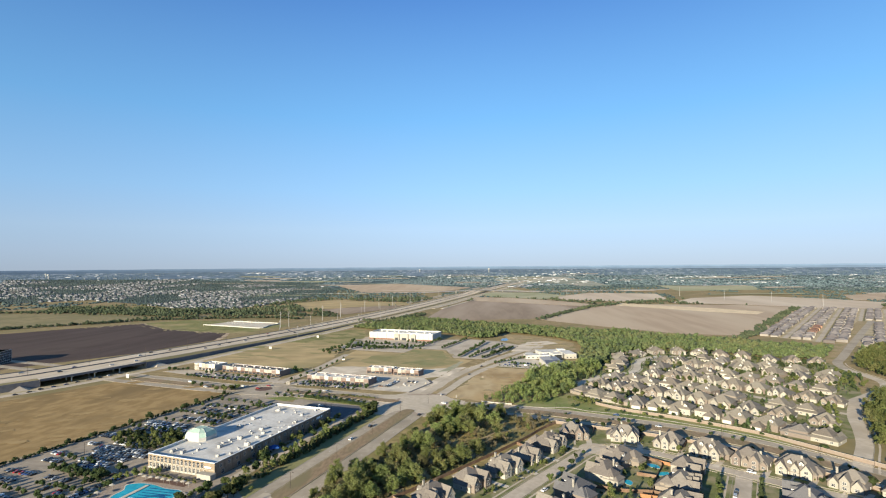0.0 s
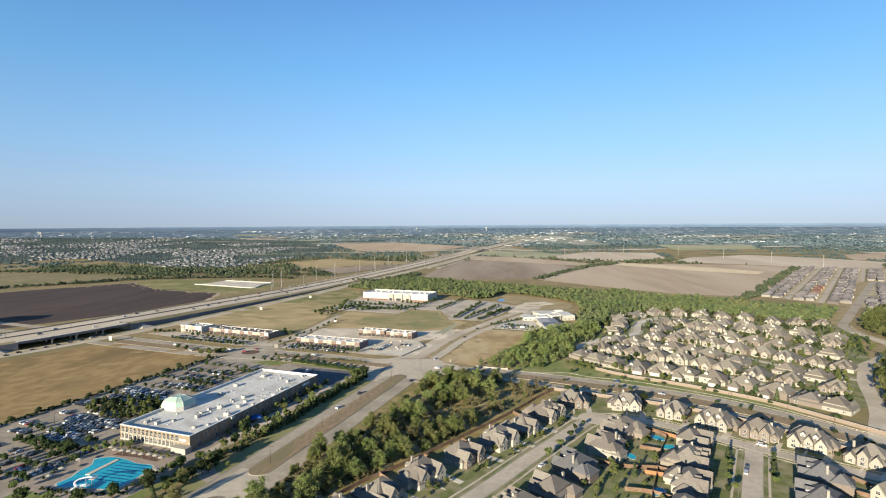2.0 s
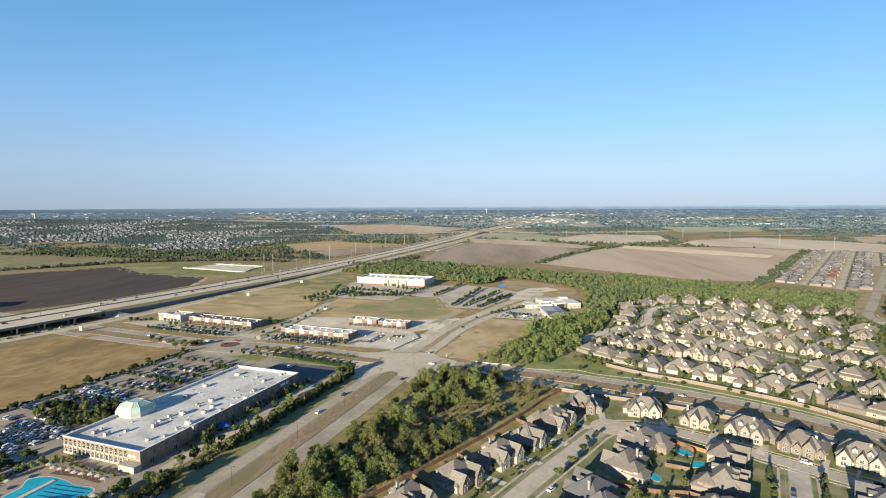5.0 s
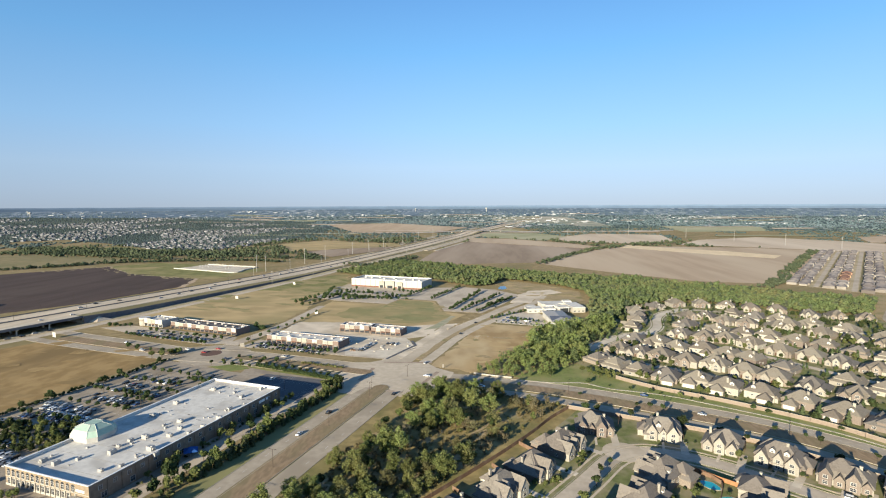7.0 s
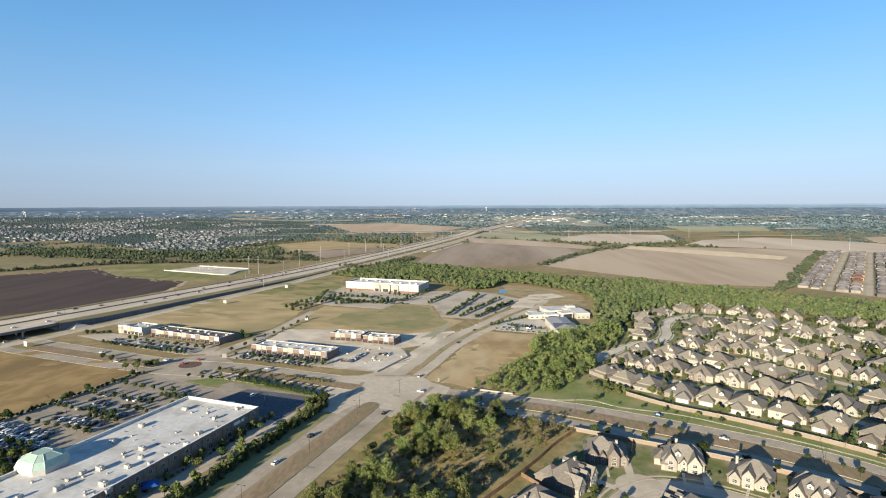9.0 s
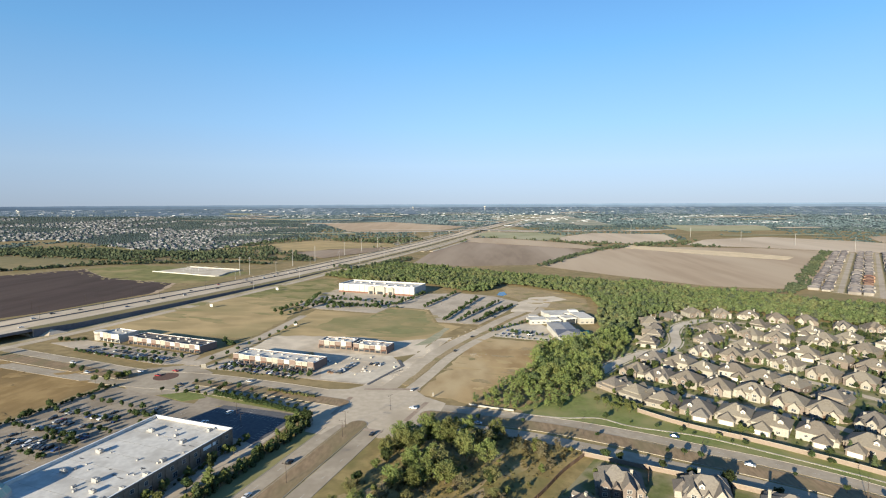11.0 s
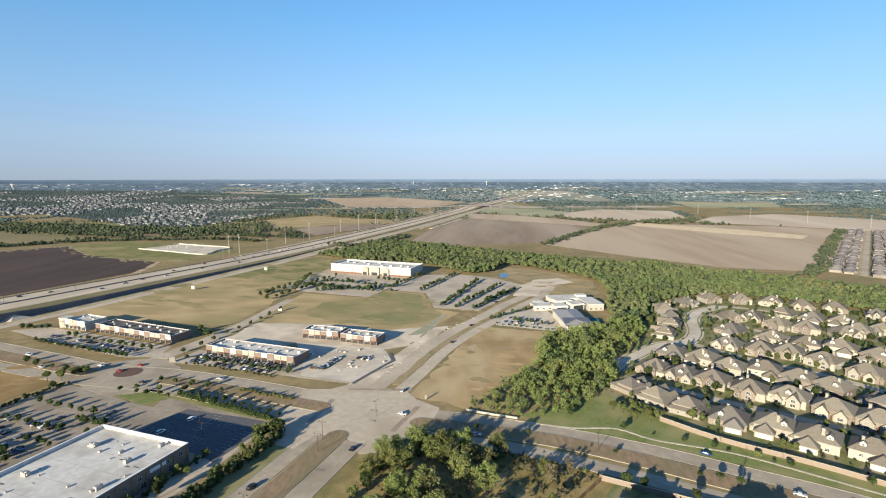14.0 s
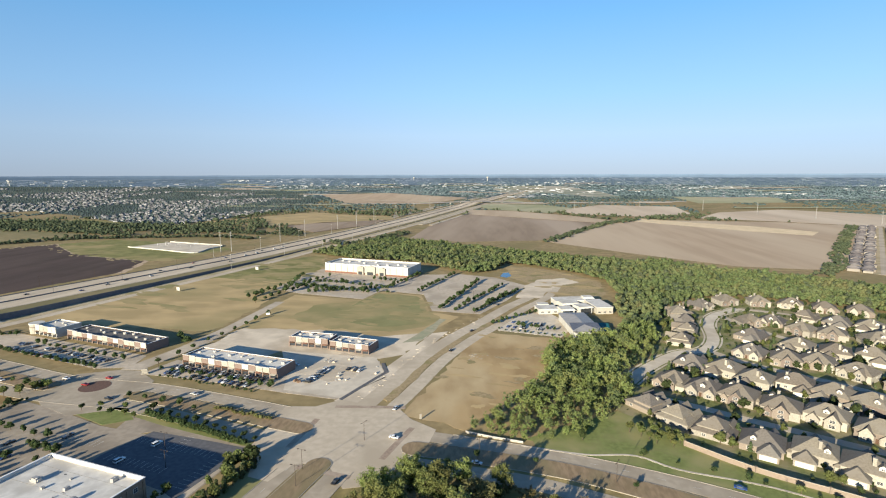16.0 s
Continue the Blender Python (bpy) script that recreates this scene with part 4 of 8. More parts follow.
field("car_park_shops_d", [(-400, 600), (-375, 612), (-240, 572), (-236, 550), (-258, 546), (-320, 566)], 0.05, "lot", "car park in front of the brick shops")
field("car_park_cafe", [(4, 652), (52, 638), (60, 655), (58, 690), (48, 715), (30, 705), (0, 674)], 0.05, "newcrete", "car park with planted strips")
field("drive_shops", [(-240, 546), (-226, 546), (-212, 600), (-208, 660), (-205, 730), (-214, 730), (-220, 640), (-228, 590)], 0.055, "lot", "long drive between the shops")
field("yard_store", [(-100, 862), (-216, 890), (-230, 890), (-215, 940), (-90, 906)], 0.045, "lot", "service yard round the store")
field("pool_deck", [(-222, 250), (-219, 300), (-165, 288), (-168, 262), (-176, 250), (-200, 245)], 0.10, "deck", "paved pool deck")

# ---- buildings ----
def hip(bm, x0, y0, x1, y1, z, h, over=0.5):
    """A hipped roof over a rectangle, with a fascia."""
    x0, y0, x1, y1 = x0 - over, y0 - over, x1 + over, y1 + over
    w, d = x1 - x0, y1 - y0
    s = min(w, d) / 2
    if w >= d:
        a, b = (x0 + s, (y0 + y1) / 2), (x1 - s, (y0 + y1) / 2)
    else:
        a, b = ((x0 + x1) / 2, y0 + s), ((x0 + x1) / 2, y1 - s)
    if abs(w - d) < 0.2:
        b = (a[0] + 0.2, a[1])
    low = [bm.verts.new((x, y, z - 0.25)) for x, y in ((x0, y0), (x1, y0), (x1, y1), (x0, y1))]
    top = [bm.verts.new((x, y, z)) for x, y in ((x0, y0), (x1, y0), (x1, y1), (x0, y1))]
    A, B = bm.verts.new((*a, z + h)), bm.verts.new((*b, z + h))
    for k in range(4):
        j = (k + 1) % 4
        bm.faces.new((low[k], low[j], top[j], top[k]))
    bm.faces.new(low[::-1])
    if w >= d:
        fs = ((top[0], top[1], B, A), (top[1], top[2], B), (top[2], top[3], A, B), (top[3], top[0], A))
    else:
        fs = ((top[0], top[1], A), (top[1], top[2], B, A), (top[2], top[3], B), (top[3], top[0], A, B))
    for f in fs:
        bm.faces.new(f)


def gable_wall(bm, x0, x1, y0, y1, z, h):
    """A wing with a pointed wall at y0."""
    c = (x0 + x1) / 2
    ring = [(x0, 0), (x1, 0), (x1, z), (c, z + h), (x0, z)]
    f = [bm.verts.new((x, y0, q)) for x, q in ring]
    b = [bm.verts.new((x, y1, q)) for x, q in ring]
    bm.faces.new(f)
    bm.faces.new(b[::-1])
    for k in range(5):
        j = (k + 1) % 5
        bm.faces.new((f[j], f[k], b[k], b[j]))


def gable_roof(bm, x0, x1, y0, y1, z, h, over=0.4, thick=0.22):
    """Two sloping slabs, ridge along y."""
    c = (x0 + x1) / 2
    fall = h / (c - x0)
    for s in (-1, 1):
        e = x0 - over if s < 0 else x1 + over
        ez = z - over * fall
        pts = [(e, y0 - over, ez), (c, y0 - over, z + h), (c, y1, z + h), (e, y1, ez)]
        top = [bm.verts.new((x, y, q + thick)) for x, y, q in pts]
        low = [bm.verts.new((x, y, q + 0.02)) for x, y, q in pts]
        if s < 0:
            bm.faces.new(top)
            bm.faces.new(low[::-1])
        else:
            bm.faces.new(top[::-1])
            bm.faces.new(low)
        for k in range(4):
            j = (k + 1) % 4
            bm.faces.new((low[k], low[j], top[j], top[k]) if s < 0 else (top[k], top[j], low[j], low[k]))


def window(parent, x, y, z, w, h, face="s", frame_m="white_trim"):
    """A framed window that stands proud of a wall; face names the way it looks."""
    m = {"s": pose(x, y, z), "n": pose(x, y, z, rz=180), "e": pose(x, y, z, rz=90), "w": pose(x, y, z, rz=-90)}[face]
    key = (round(w, 2), round(h, 2), frame_m)
    if key not in WIN:
        t = 0.12
        fr = boxes((-w / 2, -0.10, 0, w / 2, 0.02, t), (-w / 2, -0.10, h - t, w / 2, 0.02, h), (-w / 2, -0.10, t, -w / 2 + t, 0.02, h - t), (w / 2 - t, -0.10, t, w / 2, 0.02, h - t), (-0.04, -0.08, t, 0.04, 0.02, h - t), (-w / 2 + t, -0.08, h * 0.55, -0.04, 0.02, h * 0.55 + 0.08), (0.04, -0.08, h * 0.55, w / 2 - t, 0.02, h * 0.55 + 0.08))
        pn = boxes((-w / 2 + t, -0.05, t, w / 2 - t, 0.01, h - t))
        WIN[key] = mesh_of(fr, "window", M[frame_m]), mesh_of(pn, "pane", M["glass"])
    ob = part("window", WIN[key][0], None, parent)
    ob.matrix_basis = m
    part("pane", WIN[key][1], None, ob)
    return ob


WIN = {}


def house(name, w, d, eave, ridge, wings, wall, roof, side_windows, chimney, garage=None, back_wing=None, label="", group="", side_wing=None, blocks=(), dormers=(), rear_garage=False):
    """A brick house with hipped roof and gabled wings; its front looks to -y."""
    e = thing(name, Matrix.Identity(4), label, "house", group)
    x0, x1, y0, y1 = -w / 2, w / 2, -d / 2, d / 2
    wb, rb = bmesh.new(), bmesh.new()
    box(wb, x0, y0, 0, x1, y1, eave)
    hip(rb, x0, y0, x1, y1, eave, ridge - eave)
    fronts = []
    for cx, ww, proj, z, h in wings:
        gw, gr = bmesh.new(), bmesh.new()
        gable_wall(gw, cx - ww / 2, cx + ww / 2, y0 - proj, y0 + 1.0, z, h)
        gable_roof(gr, cx - ww / 2, cx + ww / 2, y0 - proj, y0 + min(d * 0.45, 6.0), z, h)
        part("gable", gw, M["stone" if wall != "stone" else "brick"], e, "cream stone gable")
        part("wing_roof", gr, M[roof], e)
        fronts.append((cx, y0 - proj, ww, z))
    if back_wing:
        bx, bw, bd, bz = back_wing
        box(wb, bx - bw / 2, y1 - 0.5, 0, bx + bw / 2, y1 + bd, bz)
        br_ = bmesh.new()
        hip(br_, bx - bw / 2, y1 - 3.5, bx + bw / 2, y1 + bd, bz, bw * 0.42)
        part("back_roof", br_, M[roof], e)
    if side_wing:
        sx, sw, sy0, sy1, sz = side_wing
        sgn = 1 if sx > 0 else -1
        xa, xb = sorted((sgn * (w / 2 - 0.5), sgn * (w / 2 + sw)))
        box(wb, xa, sy0, 0, xb, sy1, sz)
        sr = bmesh.new()
        hip(sr, min(xa, xb) - (3.0 if sgn > 0 else 0), sy0, max(xa, xb) + (3.0 if sgn < 0 else 0), sy1, sz, (sy1 - sy0) * 0.36)
        part("side_roof", sr, M[roof], e)
    for bx0, by0, bx1, by1, bz, bh in blocks:
        box(wb, bx0, by0, 0, bx1, by1, bz)
        qr = bmesh.new()
        hip(qr, bx0, by0, bx1, by1, bz, bh)
        part("low_roof", qr, M[roof], e)
    for face, dx, dz in dormers:
        sgn = -1 if face == "s" else 1
        slope = (ridge - eave) / (min(w, d) / 2 + 0.5)
        at = y0 - 0.5 + (dz - eave) / slope if face == "s" else y1 + 0.5 - (dz - eave) / slope
        dw, dr = bmesh.new(), bmesh.new()
        gable_wall(dw, dx - 1.1, dx + 1.1, 0.0, 2.6, dz + 1.3, 0.95)
        gable_roof(dr, dx - 1.1, dx + 1.1, 0.0, 3.0, dz + 1.3, 0.95, 0.25, 0.14)
        for q, nm, mm in ((dw, "dormer", "white_trim"), (dr, "dormer_roof", roof)):
            for v in q.verts:
                v.co.y = at - sgn * v.co.y
                if nm == "dormer" and v.co.z < 1.0:
                    v.co.z = dz - 0.6
            if sgn > 0:
                bmesh.ops.reverse_faces(q, faces=q.faces)
            part(nm, q, M[mm], e, "white gabled dormer" if nm == "dormer" else "")
        window(e, dx, at, dz + 0.1, 1.1, 1.0, "s" if sgn < 0 else "n")
    if rear_garage and back_wing:
        bx, bw, bd, bz = back_wing
        part("garage_door", boxes((bx - bw / 2 + 0.7, y1 + bd - 0.04, 0.02, bx + bw / 2 - 0.7, y1 + bd + 0.08, 2.35)), M["white_trim"], e, "wide white garage door")
    part("wall", wb, M[wall], e)
    part("roof", rb, M[roof], e, "weathered brown shingle roof" if roof == "shingle" else "grey shingle roof")
    cx, cy = chimney
    ch = boxes((cx - 0.55, cy - 0.45, eave - 1, cx + 0.55, cy + 0.45, ridge + 0.35), (cx - 0.68, cy - 0.58, ridge + 0.35, cx + 0.68, cy + 0.58, ridge + 0.55))
    part("chimney", ch, M["stone"], e, "pale stone chimney")
    for cx, fy, ww, z in fronts:
        if z > 4:
            window(e, cx, fy, 3.4, min(2.0, ww * 0.4), 1.6)
        window(e, cx, fy, 0.8, min(2.4, ww * 0.45), 1.7)
    if garage:
        gx, gwid = garage
        part("garage_door", boxes((gx - gwid / 2, y0 - 0.08, 0.02, gx + gwid / 2, y0 + 0.05, 2.3)), M["garage"], e)
    part("front_door", boxes((-0.55, y0 - 0.10, 0.02, 0.55, y0 + 0.05, 2.3)), M["door"], e, "dark wooden front door")
    for face, pos, z, ww, hh in side_windows:
        x, y = {"s": (pos, y0), "n": (pos, y1), "e": (x1, pos), "w": (x0, pos)}[face]
        window(e, x, y, z, ww, hh, face)
    return e


GROUP_A, GROUP_B = "houses of the near estate", "houses of the dense estate"
big = [
    house("house", 18, 13, 4.9, 10.4, [(-5.4, 5.2, 1.8, 5.0, 3.6), (4.8, 6.0, 2.4, 4.6, 4.2), (0.2, 3.0, 1.0, 4.4, 2.0)], "stucco", "shingle_dark",
          [("s", -1.9, 3.0, 1.2, 1.4), ("w", 0, 3.0, 1.4, 1.4), ("w", -3, 0.9, 1.4, 1.6), ("e", 2, 3.0, 1.4, 1.4), ("n", -4, 3.0, 1.8, 1.4), ("n", 0, 3.0, 1.8, 1.4), ("n", 3, 0.8, 2.2, 1.8)], (-2.5, 4.0), back_wing=(4.5, 8.5, 5.0, 3.4), side_wing=(-1, 3.4, -3.5, 5.0, 3.4), blocks=((-9.4, -8.2, -7.0, -2.0, 3.2, 2.2), (0.8, 2.5, 8.6, 9.0, 5.4, 3.0)), dormers=(("s", -2.2, 6.4), ("n", -5.0, 6.4)), label="large cream stone house with steep brown hipped roof", group=GROUP_A),
    house("house", 19, 14, 5.0, 10.8, [(-6.0, 5.8, 2.6, 4.2, 4.0), (0.6, 4.2, 1.4, 5.2, 3.0), (6.2, 5.6, 2.0, 4.4, 3.8)], "brick", "shingle_dark",
          [("w", 0, 3.0, 1.4, 1.4), ("w", -3, 0.9, 1.6, 1.6), ("e", 2, 3.0, 1.4, 1.4), ("e", -2, 0.9, 1.4, 1.6), ("n", -1, 3.0, 1.8, 1.4), ("n", 0, 0.8, 2.4, 1.9), ("n", 5, 3.0, 1.8, 1.4)], (3.0, -1.0), garage=(-2.4, 2.6), back_wing=(-5.0, 8.5, 5.0, 3.4), side_wing=(1, 3.6, -2.5, 6.0, 3.4), blocks=((-2.2, -8.0, 2.6, -4.0, 3.1, 2.4), (-9.0, 3.0, -1.6, 9.5, 5.6, 3.2), (7.5, -6.0, 10.8, 1.0, 3.2, 1.8)), dormers=(("s", 3.4, 6.6), ("s", -2.4, 6.6), ("n", 4.6, 6.6)), label="large tan brick house with steep brown hipped roof", group=GROUP_A),
    house("house", 17, 15, 4.9, 10.6, [(-4.8, 6.2, 2.2, 4.8, 4.2), (4.8, 5.2, 1.6, 4.0, 3.4)], "brick", "shingle_blue",
          [("s", 0.4, 3.0, 1.6, 1.5), ("w", 2, 3.0, 1.4, 1.4), ("w", -3, 0.9, 1.6, 1.6), ("e", 2, 3.0, 1.4, 1.4), ("e", -3, 0.9, 1.4, 1.6), ("n", -4, 0.8, 2.2, 1.8), ("n", -2, 3.0, 1.8, 1.4)], (5.5, 2.0), garage=(1.6, 2.6), back_wing=(3.5, 9, 4.5, 4.4), side_wing=(-1, 3.4, -4.0, 5.5, 3.4), blocks=((-1.4, -9.0, 2.2, -5.0, 3.0, 2.0), (2.5, 3.5, 9.2, 10.5, 5.4, 3.2)), dormers=(("s", 0.4, 6.4),), label="large tan brick house with steep grey hipped roof", group=GROUP_A),
    house("house", 20, 12, 3.4, 8.6, [(-6.6, 4.6, 2.2, 5.0, 3.0), (-1.6, 3.8, 1.0, 3.4, 2.4), (3.2, 5.0, 2.8, 5.2, 3.4), (7.8, 3.4, 0.8, 3.3, 2.0)], "stone", "shingle_dark",
          [("w", 0, 0.9, 1.4, 1.5), ("e", 2, 0.9, 1.4, 1.5), ("n", -6, 0.9, 2.0, 1.6), ("n", 0, 0.9, 2.2, 1.6)], (5.2, 1.0), blocks=((-8.0, -3.5, 4.5, 7.6, 5.8, 4.4), (4.5, 3.0, 10.2, 10.0, 3.2, 2.8)), label="wide limestone house with stepped dark hipped roofs", group=GROUP_A),
    house("house", 17.5, 14, 3.3, 8.4, [(-5.6, 4.4, 1.4, 3.2, 2.8), (-0.4, 4.6, 2.4, 5.4, 3.2), (5.0, 5.0, 1.2, 3.3, 3.2)], "brick", "shingle_dark",
          [("w", 0, 0.9, 1.4, 1.5), ("e", 2, 0.9, 1.4, 1.5), ("n", 4, 0.9, 2.0, 1.6), ("n", -1, 0.9, 2.2, 1.6)], (-6.0, 2.0), garage=(2.2, 2.4), blocks=((-4.5, -4.0, 7.5, 6.0, 5.7, 4.2), (-8.0, 5.0, -1.0, 11.0, 3.2, 2.8)), label="tan brick house with stepped dark hipped roofs", group=GROUP_A),
]
small = [
    house("house", 15.2, 13.4, 5.0, 9.9, [(-3.4, 4.8, 1.6, 4.0, 3.2), (3.4, 5.0, 1.0, 3.2, 3.0)], "brick", "shingle",
          [("w", 2, 2.0, 1.3, 1.3), ("w", -2, 0.9, 1.3, 1.4), ("e", 1, 2.0, 1.3, 1.3), ("n", -2.5, 2.0, 1.6, 1.3)], (-3.6, 2.0), garage=(0.2, 1.0), back_wing=(3.0, 7.0, 5.6, 3.0), side_wing=(1, 1.6, -5.5, 3.0, 3.0), dormers=(("n", -3.4, 6.2),), rear_garage=True, label="two storey tan brick house with brown hipped roof", group=GROUP_B),
    house("house", 15.6, 13.0, 4.8, 9.7, [(-4.0, 4.6, 1.2, 3.2, 2.8), (3.0, 5.6, 2.0, 4.2, 3.6)], "stucco", "shingle",
          [("w", 2, 2.0, 1.3, 1.3), ("w", -2, 0.9, 1.3, 1.4), ("e", 1, 2.0, 1.3, 1.3), ("n", 3.5, 2.0, 1.6, 1.3)], (3.6, 2.6), back_wing=(-3.4, 7.2, 5.2, 3.0), side_wing=(-1, 1.6, -3.0, 5.5, 3.0), dormers=(("s", 0.2, 6.2), ("n", 3.4, 6.4)), rear_garage=True, label="two storey cream house with brown hipped roof", group=GROUP_B),
    house("house", 15.0, 14.0, 4.9, 9.8, [(0.4, 6.0, 1.4, 4.2, 3.4), (-4.6, 3.6, 0.8, 3.2, 2.2)], "stone", "shingle",
          [("w", 2, 2.0, 1.3, 1.3), ("w", -2, 0.9, 1.3, 1.4), ("e", 1, 2.0, 1.3, 1.3), ("n", -3.5, 0.9, 1.8, 1.5)], (-1.6, 4.0), back_wing=(2.8, 7.6, 4.8, 3.1), side_wing=(1, 1.6, -2.0, 6.0, 3.0), dormers=(("n", -4.0, 6.2),), rear_garage=True, label="two storey limestone house with brown hipped roof", group=GROUP_B),
    house("house", 16.0, 14.6, 3.4, 8.8, [(-3.8, 5.4, 1.8, 3.1, 3.2), (4.0, 4.8, 1.0, 3.1, 2.8)], "brick", "shingle_grey",
          [("w", 2, 0.9, 1.3, 1.4), ("w", -2, 0.9, 1.3, 1.4), ("e", 1, 0.9, 1.3, 1.4), ("n", 4.5, 0.9, 1.6, 1.5)], (0.8, -1.0), back_wing=(-2.8, 7.6, 5.0, 3.0), dormers=(("s", 0.3, 5.0), ("n", 3.2, 5.0)), rear_garage=True, label="low tan brick house with grey hipped roof", group=GROUP_B),
    house("house", 15.4, 14.4, 3.1, 7.4, [(-4.6, 4.4, 1.4, 3.2, 2.6), (1.2, 4.6, 1.8, 4.8, 2.8)], "stone", "shingle",
          [("w", 2, 0.9, 1.3, 1.4), ("e", 1, 0.9, 1.3, 1.4), ("n", -4.5, 0.9, 1.6, 1.4), ("n", 3, 0.9, 1.6, 1.4)], (4.0, 3.0), blocks=((-4.5, -4.5, 6.0, 5.5, 5.2, 3.9),), label="limestone house with stepped brown hipped roofs", group=GROUP_B),
    house("house", 15.8, 14.8, 3.0, 7.2, [(4.4, 4.8, 1.6, 3.2, 2.8), (-1.4, 3.8, 1.2, 4.8, 2.4), (-5.8, 3.4, 0.8, 3.1, 2.0)], "brick", "shingle_grey",
          [("w", 2, 0.9, 1.3, 1.4), ("e", 1, 0.9, 1.3, 1.4), ("n", 4.5, 0.9, 1.6, 1.4)], (-5.0, 0.0), blocks=((-6.5, -3.0, 3.5, 6.8, 5.2, 3.8),), label="tan brick house with stepped grey hipped roofs", group=GROUP_B),
]
used = set()


def put(base, x, y, rz):
    m = pose(x, y, 0.03, rz=rz)
    if base in small:
        m = m @ Matrix.Diagonal((1.08, 1.06, 1.0, 1))
    if base.name in used:
        return copy_thing(base, m)
    used.add(base.name)
    base.matrix_world = m
    return base


def row_angle(pts, i):
    a, b = pts[max(0, i - 1)], pts[min(len(pts) - 1, i + 1)]
    return math.degrees(math.atan2(b[1] - a[1], b[0] - a[0]))


# near estate: the north row looks south, the west row looks at the street
N_ROW = [(56, 391), (91, 387), (117, 375), (137, 360), (156, 344), (176, 332), (194, 314), (214, 296)]
for i, (x, y) in enumerate(N_ROW):
    put(big[(3, 0, 4, 1, 3, 1, 4, 0)[i]], x, y, row_angle(N_ROW, i))
W_ROW = [(-66, 238), (-50, 257), (-34, 278), (-14, 301), (4, 322), (19, 343), (35, 366)]
for i, (x, y) in enumerate(W_ROW):
    put(big[(1, 4, 0, 3, 0, 4, 1)[i]], x, y, 52 + (i % 2) * 4)
for i, (x, y, rz) in enumerate([(77, 341, 226), (63, 317, 232), (42, 291, 232), (28, 268, 232), (12, 248, 232), (113, 328, 58), (101, 303, 62), (92, 277, 62), (82, 252, 62), (157, 289, 240), (143, 265, 240), (182, 272, 300), (128, 240, 240)]):
    put(big[(1, 0, 2, 4, 1, 3, 1, 0, 4, 2, 2, 1, 2)[i]], x, y, rz)


def paved(x, y, rz, rows):
    for nm, x0, y0, x1, y1 in rows:
        structure(nm, boxes((x0, y0, -0.05, x1, y1, 0.055)), M["newcrete"], "pale concrete " + nm).matrix_world = pose(x, y, 0.03, rz=rz)


for i, (x, y) in enumerate(N_ROW[:7]):
    paved(x, y, row_angle(N_ROW, i), (("driveway", 8.0, -19.5, 11.6, -3.0), ("garden_path", -0.6, -18.0, 0.6, -8.0)))
for i, (x, y) in enumerate(W_ROW):
    paved(x, y, 52 + (i % 2) * 4, (("driveway", 8.4, -17.5, 11.8, 2.0), ("garden_path", -0.6, -16.0, 0.6, -8.0)))
ROWS = [
    ([(83, 519), (94, 504), (107, 492), (123, 481), (141, 473), (155, 461), (172, 450), (189, 437), (204, 420), (217, 405), (229, 393)], 180),
    ([(106, 552), (121, 542), (135, 532), (150, 518), (168, 510), (182, 494), (196, 482), (213, 466), (230, 452), (252, 434)], 0),
    ([(128, 583), (145, 573), (155, 556), (175, 552), (188, 538), (200, 526), (214, 506), (242, 478), (256, 462)], 180),
    ([(176, 608), (192, 594), (209, 590), (223, 573), (236, 552), (252, 538), (266, 524), (280, 508), (294, 494)], 0),
    ([(194, 646), (215, 623), (232, 610), (252, 604), (266, 585), (281, 570), (296, 554), (311, 538)], 180),
    ([(211, 687), (230, 689), (239, 663), (256, 654), (280, 641), (294, 650), (305, 615), (324, 600), (342, 584)], 0),
    ([(265, 704), (281, 689), (298, 676), (318, 655), (338, 632), (356, 604)], 180),
    ([(161, 708), (157, 683), (151, 659), (138, 632)], 0),
    ([(192, 739), (221, 757), (250, 755), (276, 747), (297, 734), (322, 726), (345, 703), (369, 700), (392, 690)], 0),
]
k = 0
for pts, turn in ROWS:
    for i, (x, y) in enumerate(pts):
        k += 1
        put(small[(k * 5 + k // 3) % 6], x, y, row_angle(pts, i) + turn + rnd.uniform(-4, 4))

# masonry walls and timber fences


def wall_line(name, pts, h, t, material, label, category="wall", cap=None):
    line = smooth(pts, 8.0)
    e = thing(name, Matrix.Identity(4), label, category)
    part("wall_body", ribbon(line, -t / 2, t / 2, -0.1, h), M[material], e)
    if cap:
        part("coping", ribbon(line, -t / 2 - 0.06, t / 2 + 0.06, h, h + 0.15), M[cap], e)
        post = mesh_of(boxes((-0.4, -0.4, 0, 0.4, 0.4, h + 0.45)), "pier", M[material])
        for p in line[::3]:
            part("pier", post, None, e).location = p
    return e


wall_line("boundary_wall", [(88, 479), (110, 459), (139, 442), (165, 424), (187, 406), (203, 386), (225, 355), (250, 318)], 2.3, 0.3, "swall", "long pinkish masonry boundary wall with piers", cap="kerb")
wall_line("boundary_wall", [(46, 421), (73, 410), (96, 401), (121, 390), (143, 377), (159, 364), (174, 349), (200, 318), (230, 278)], 2.2, 0.3, "swall", "pale masonry wall behind the back gardens", cap="kerb")
wall_line("entrance_wall", [(-13, 482), (0, 478), (14, 474.5)], 0.9, 0.4, "stucco", "low white entrance wall by the wood", cap="white_trim")


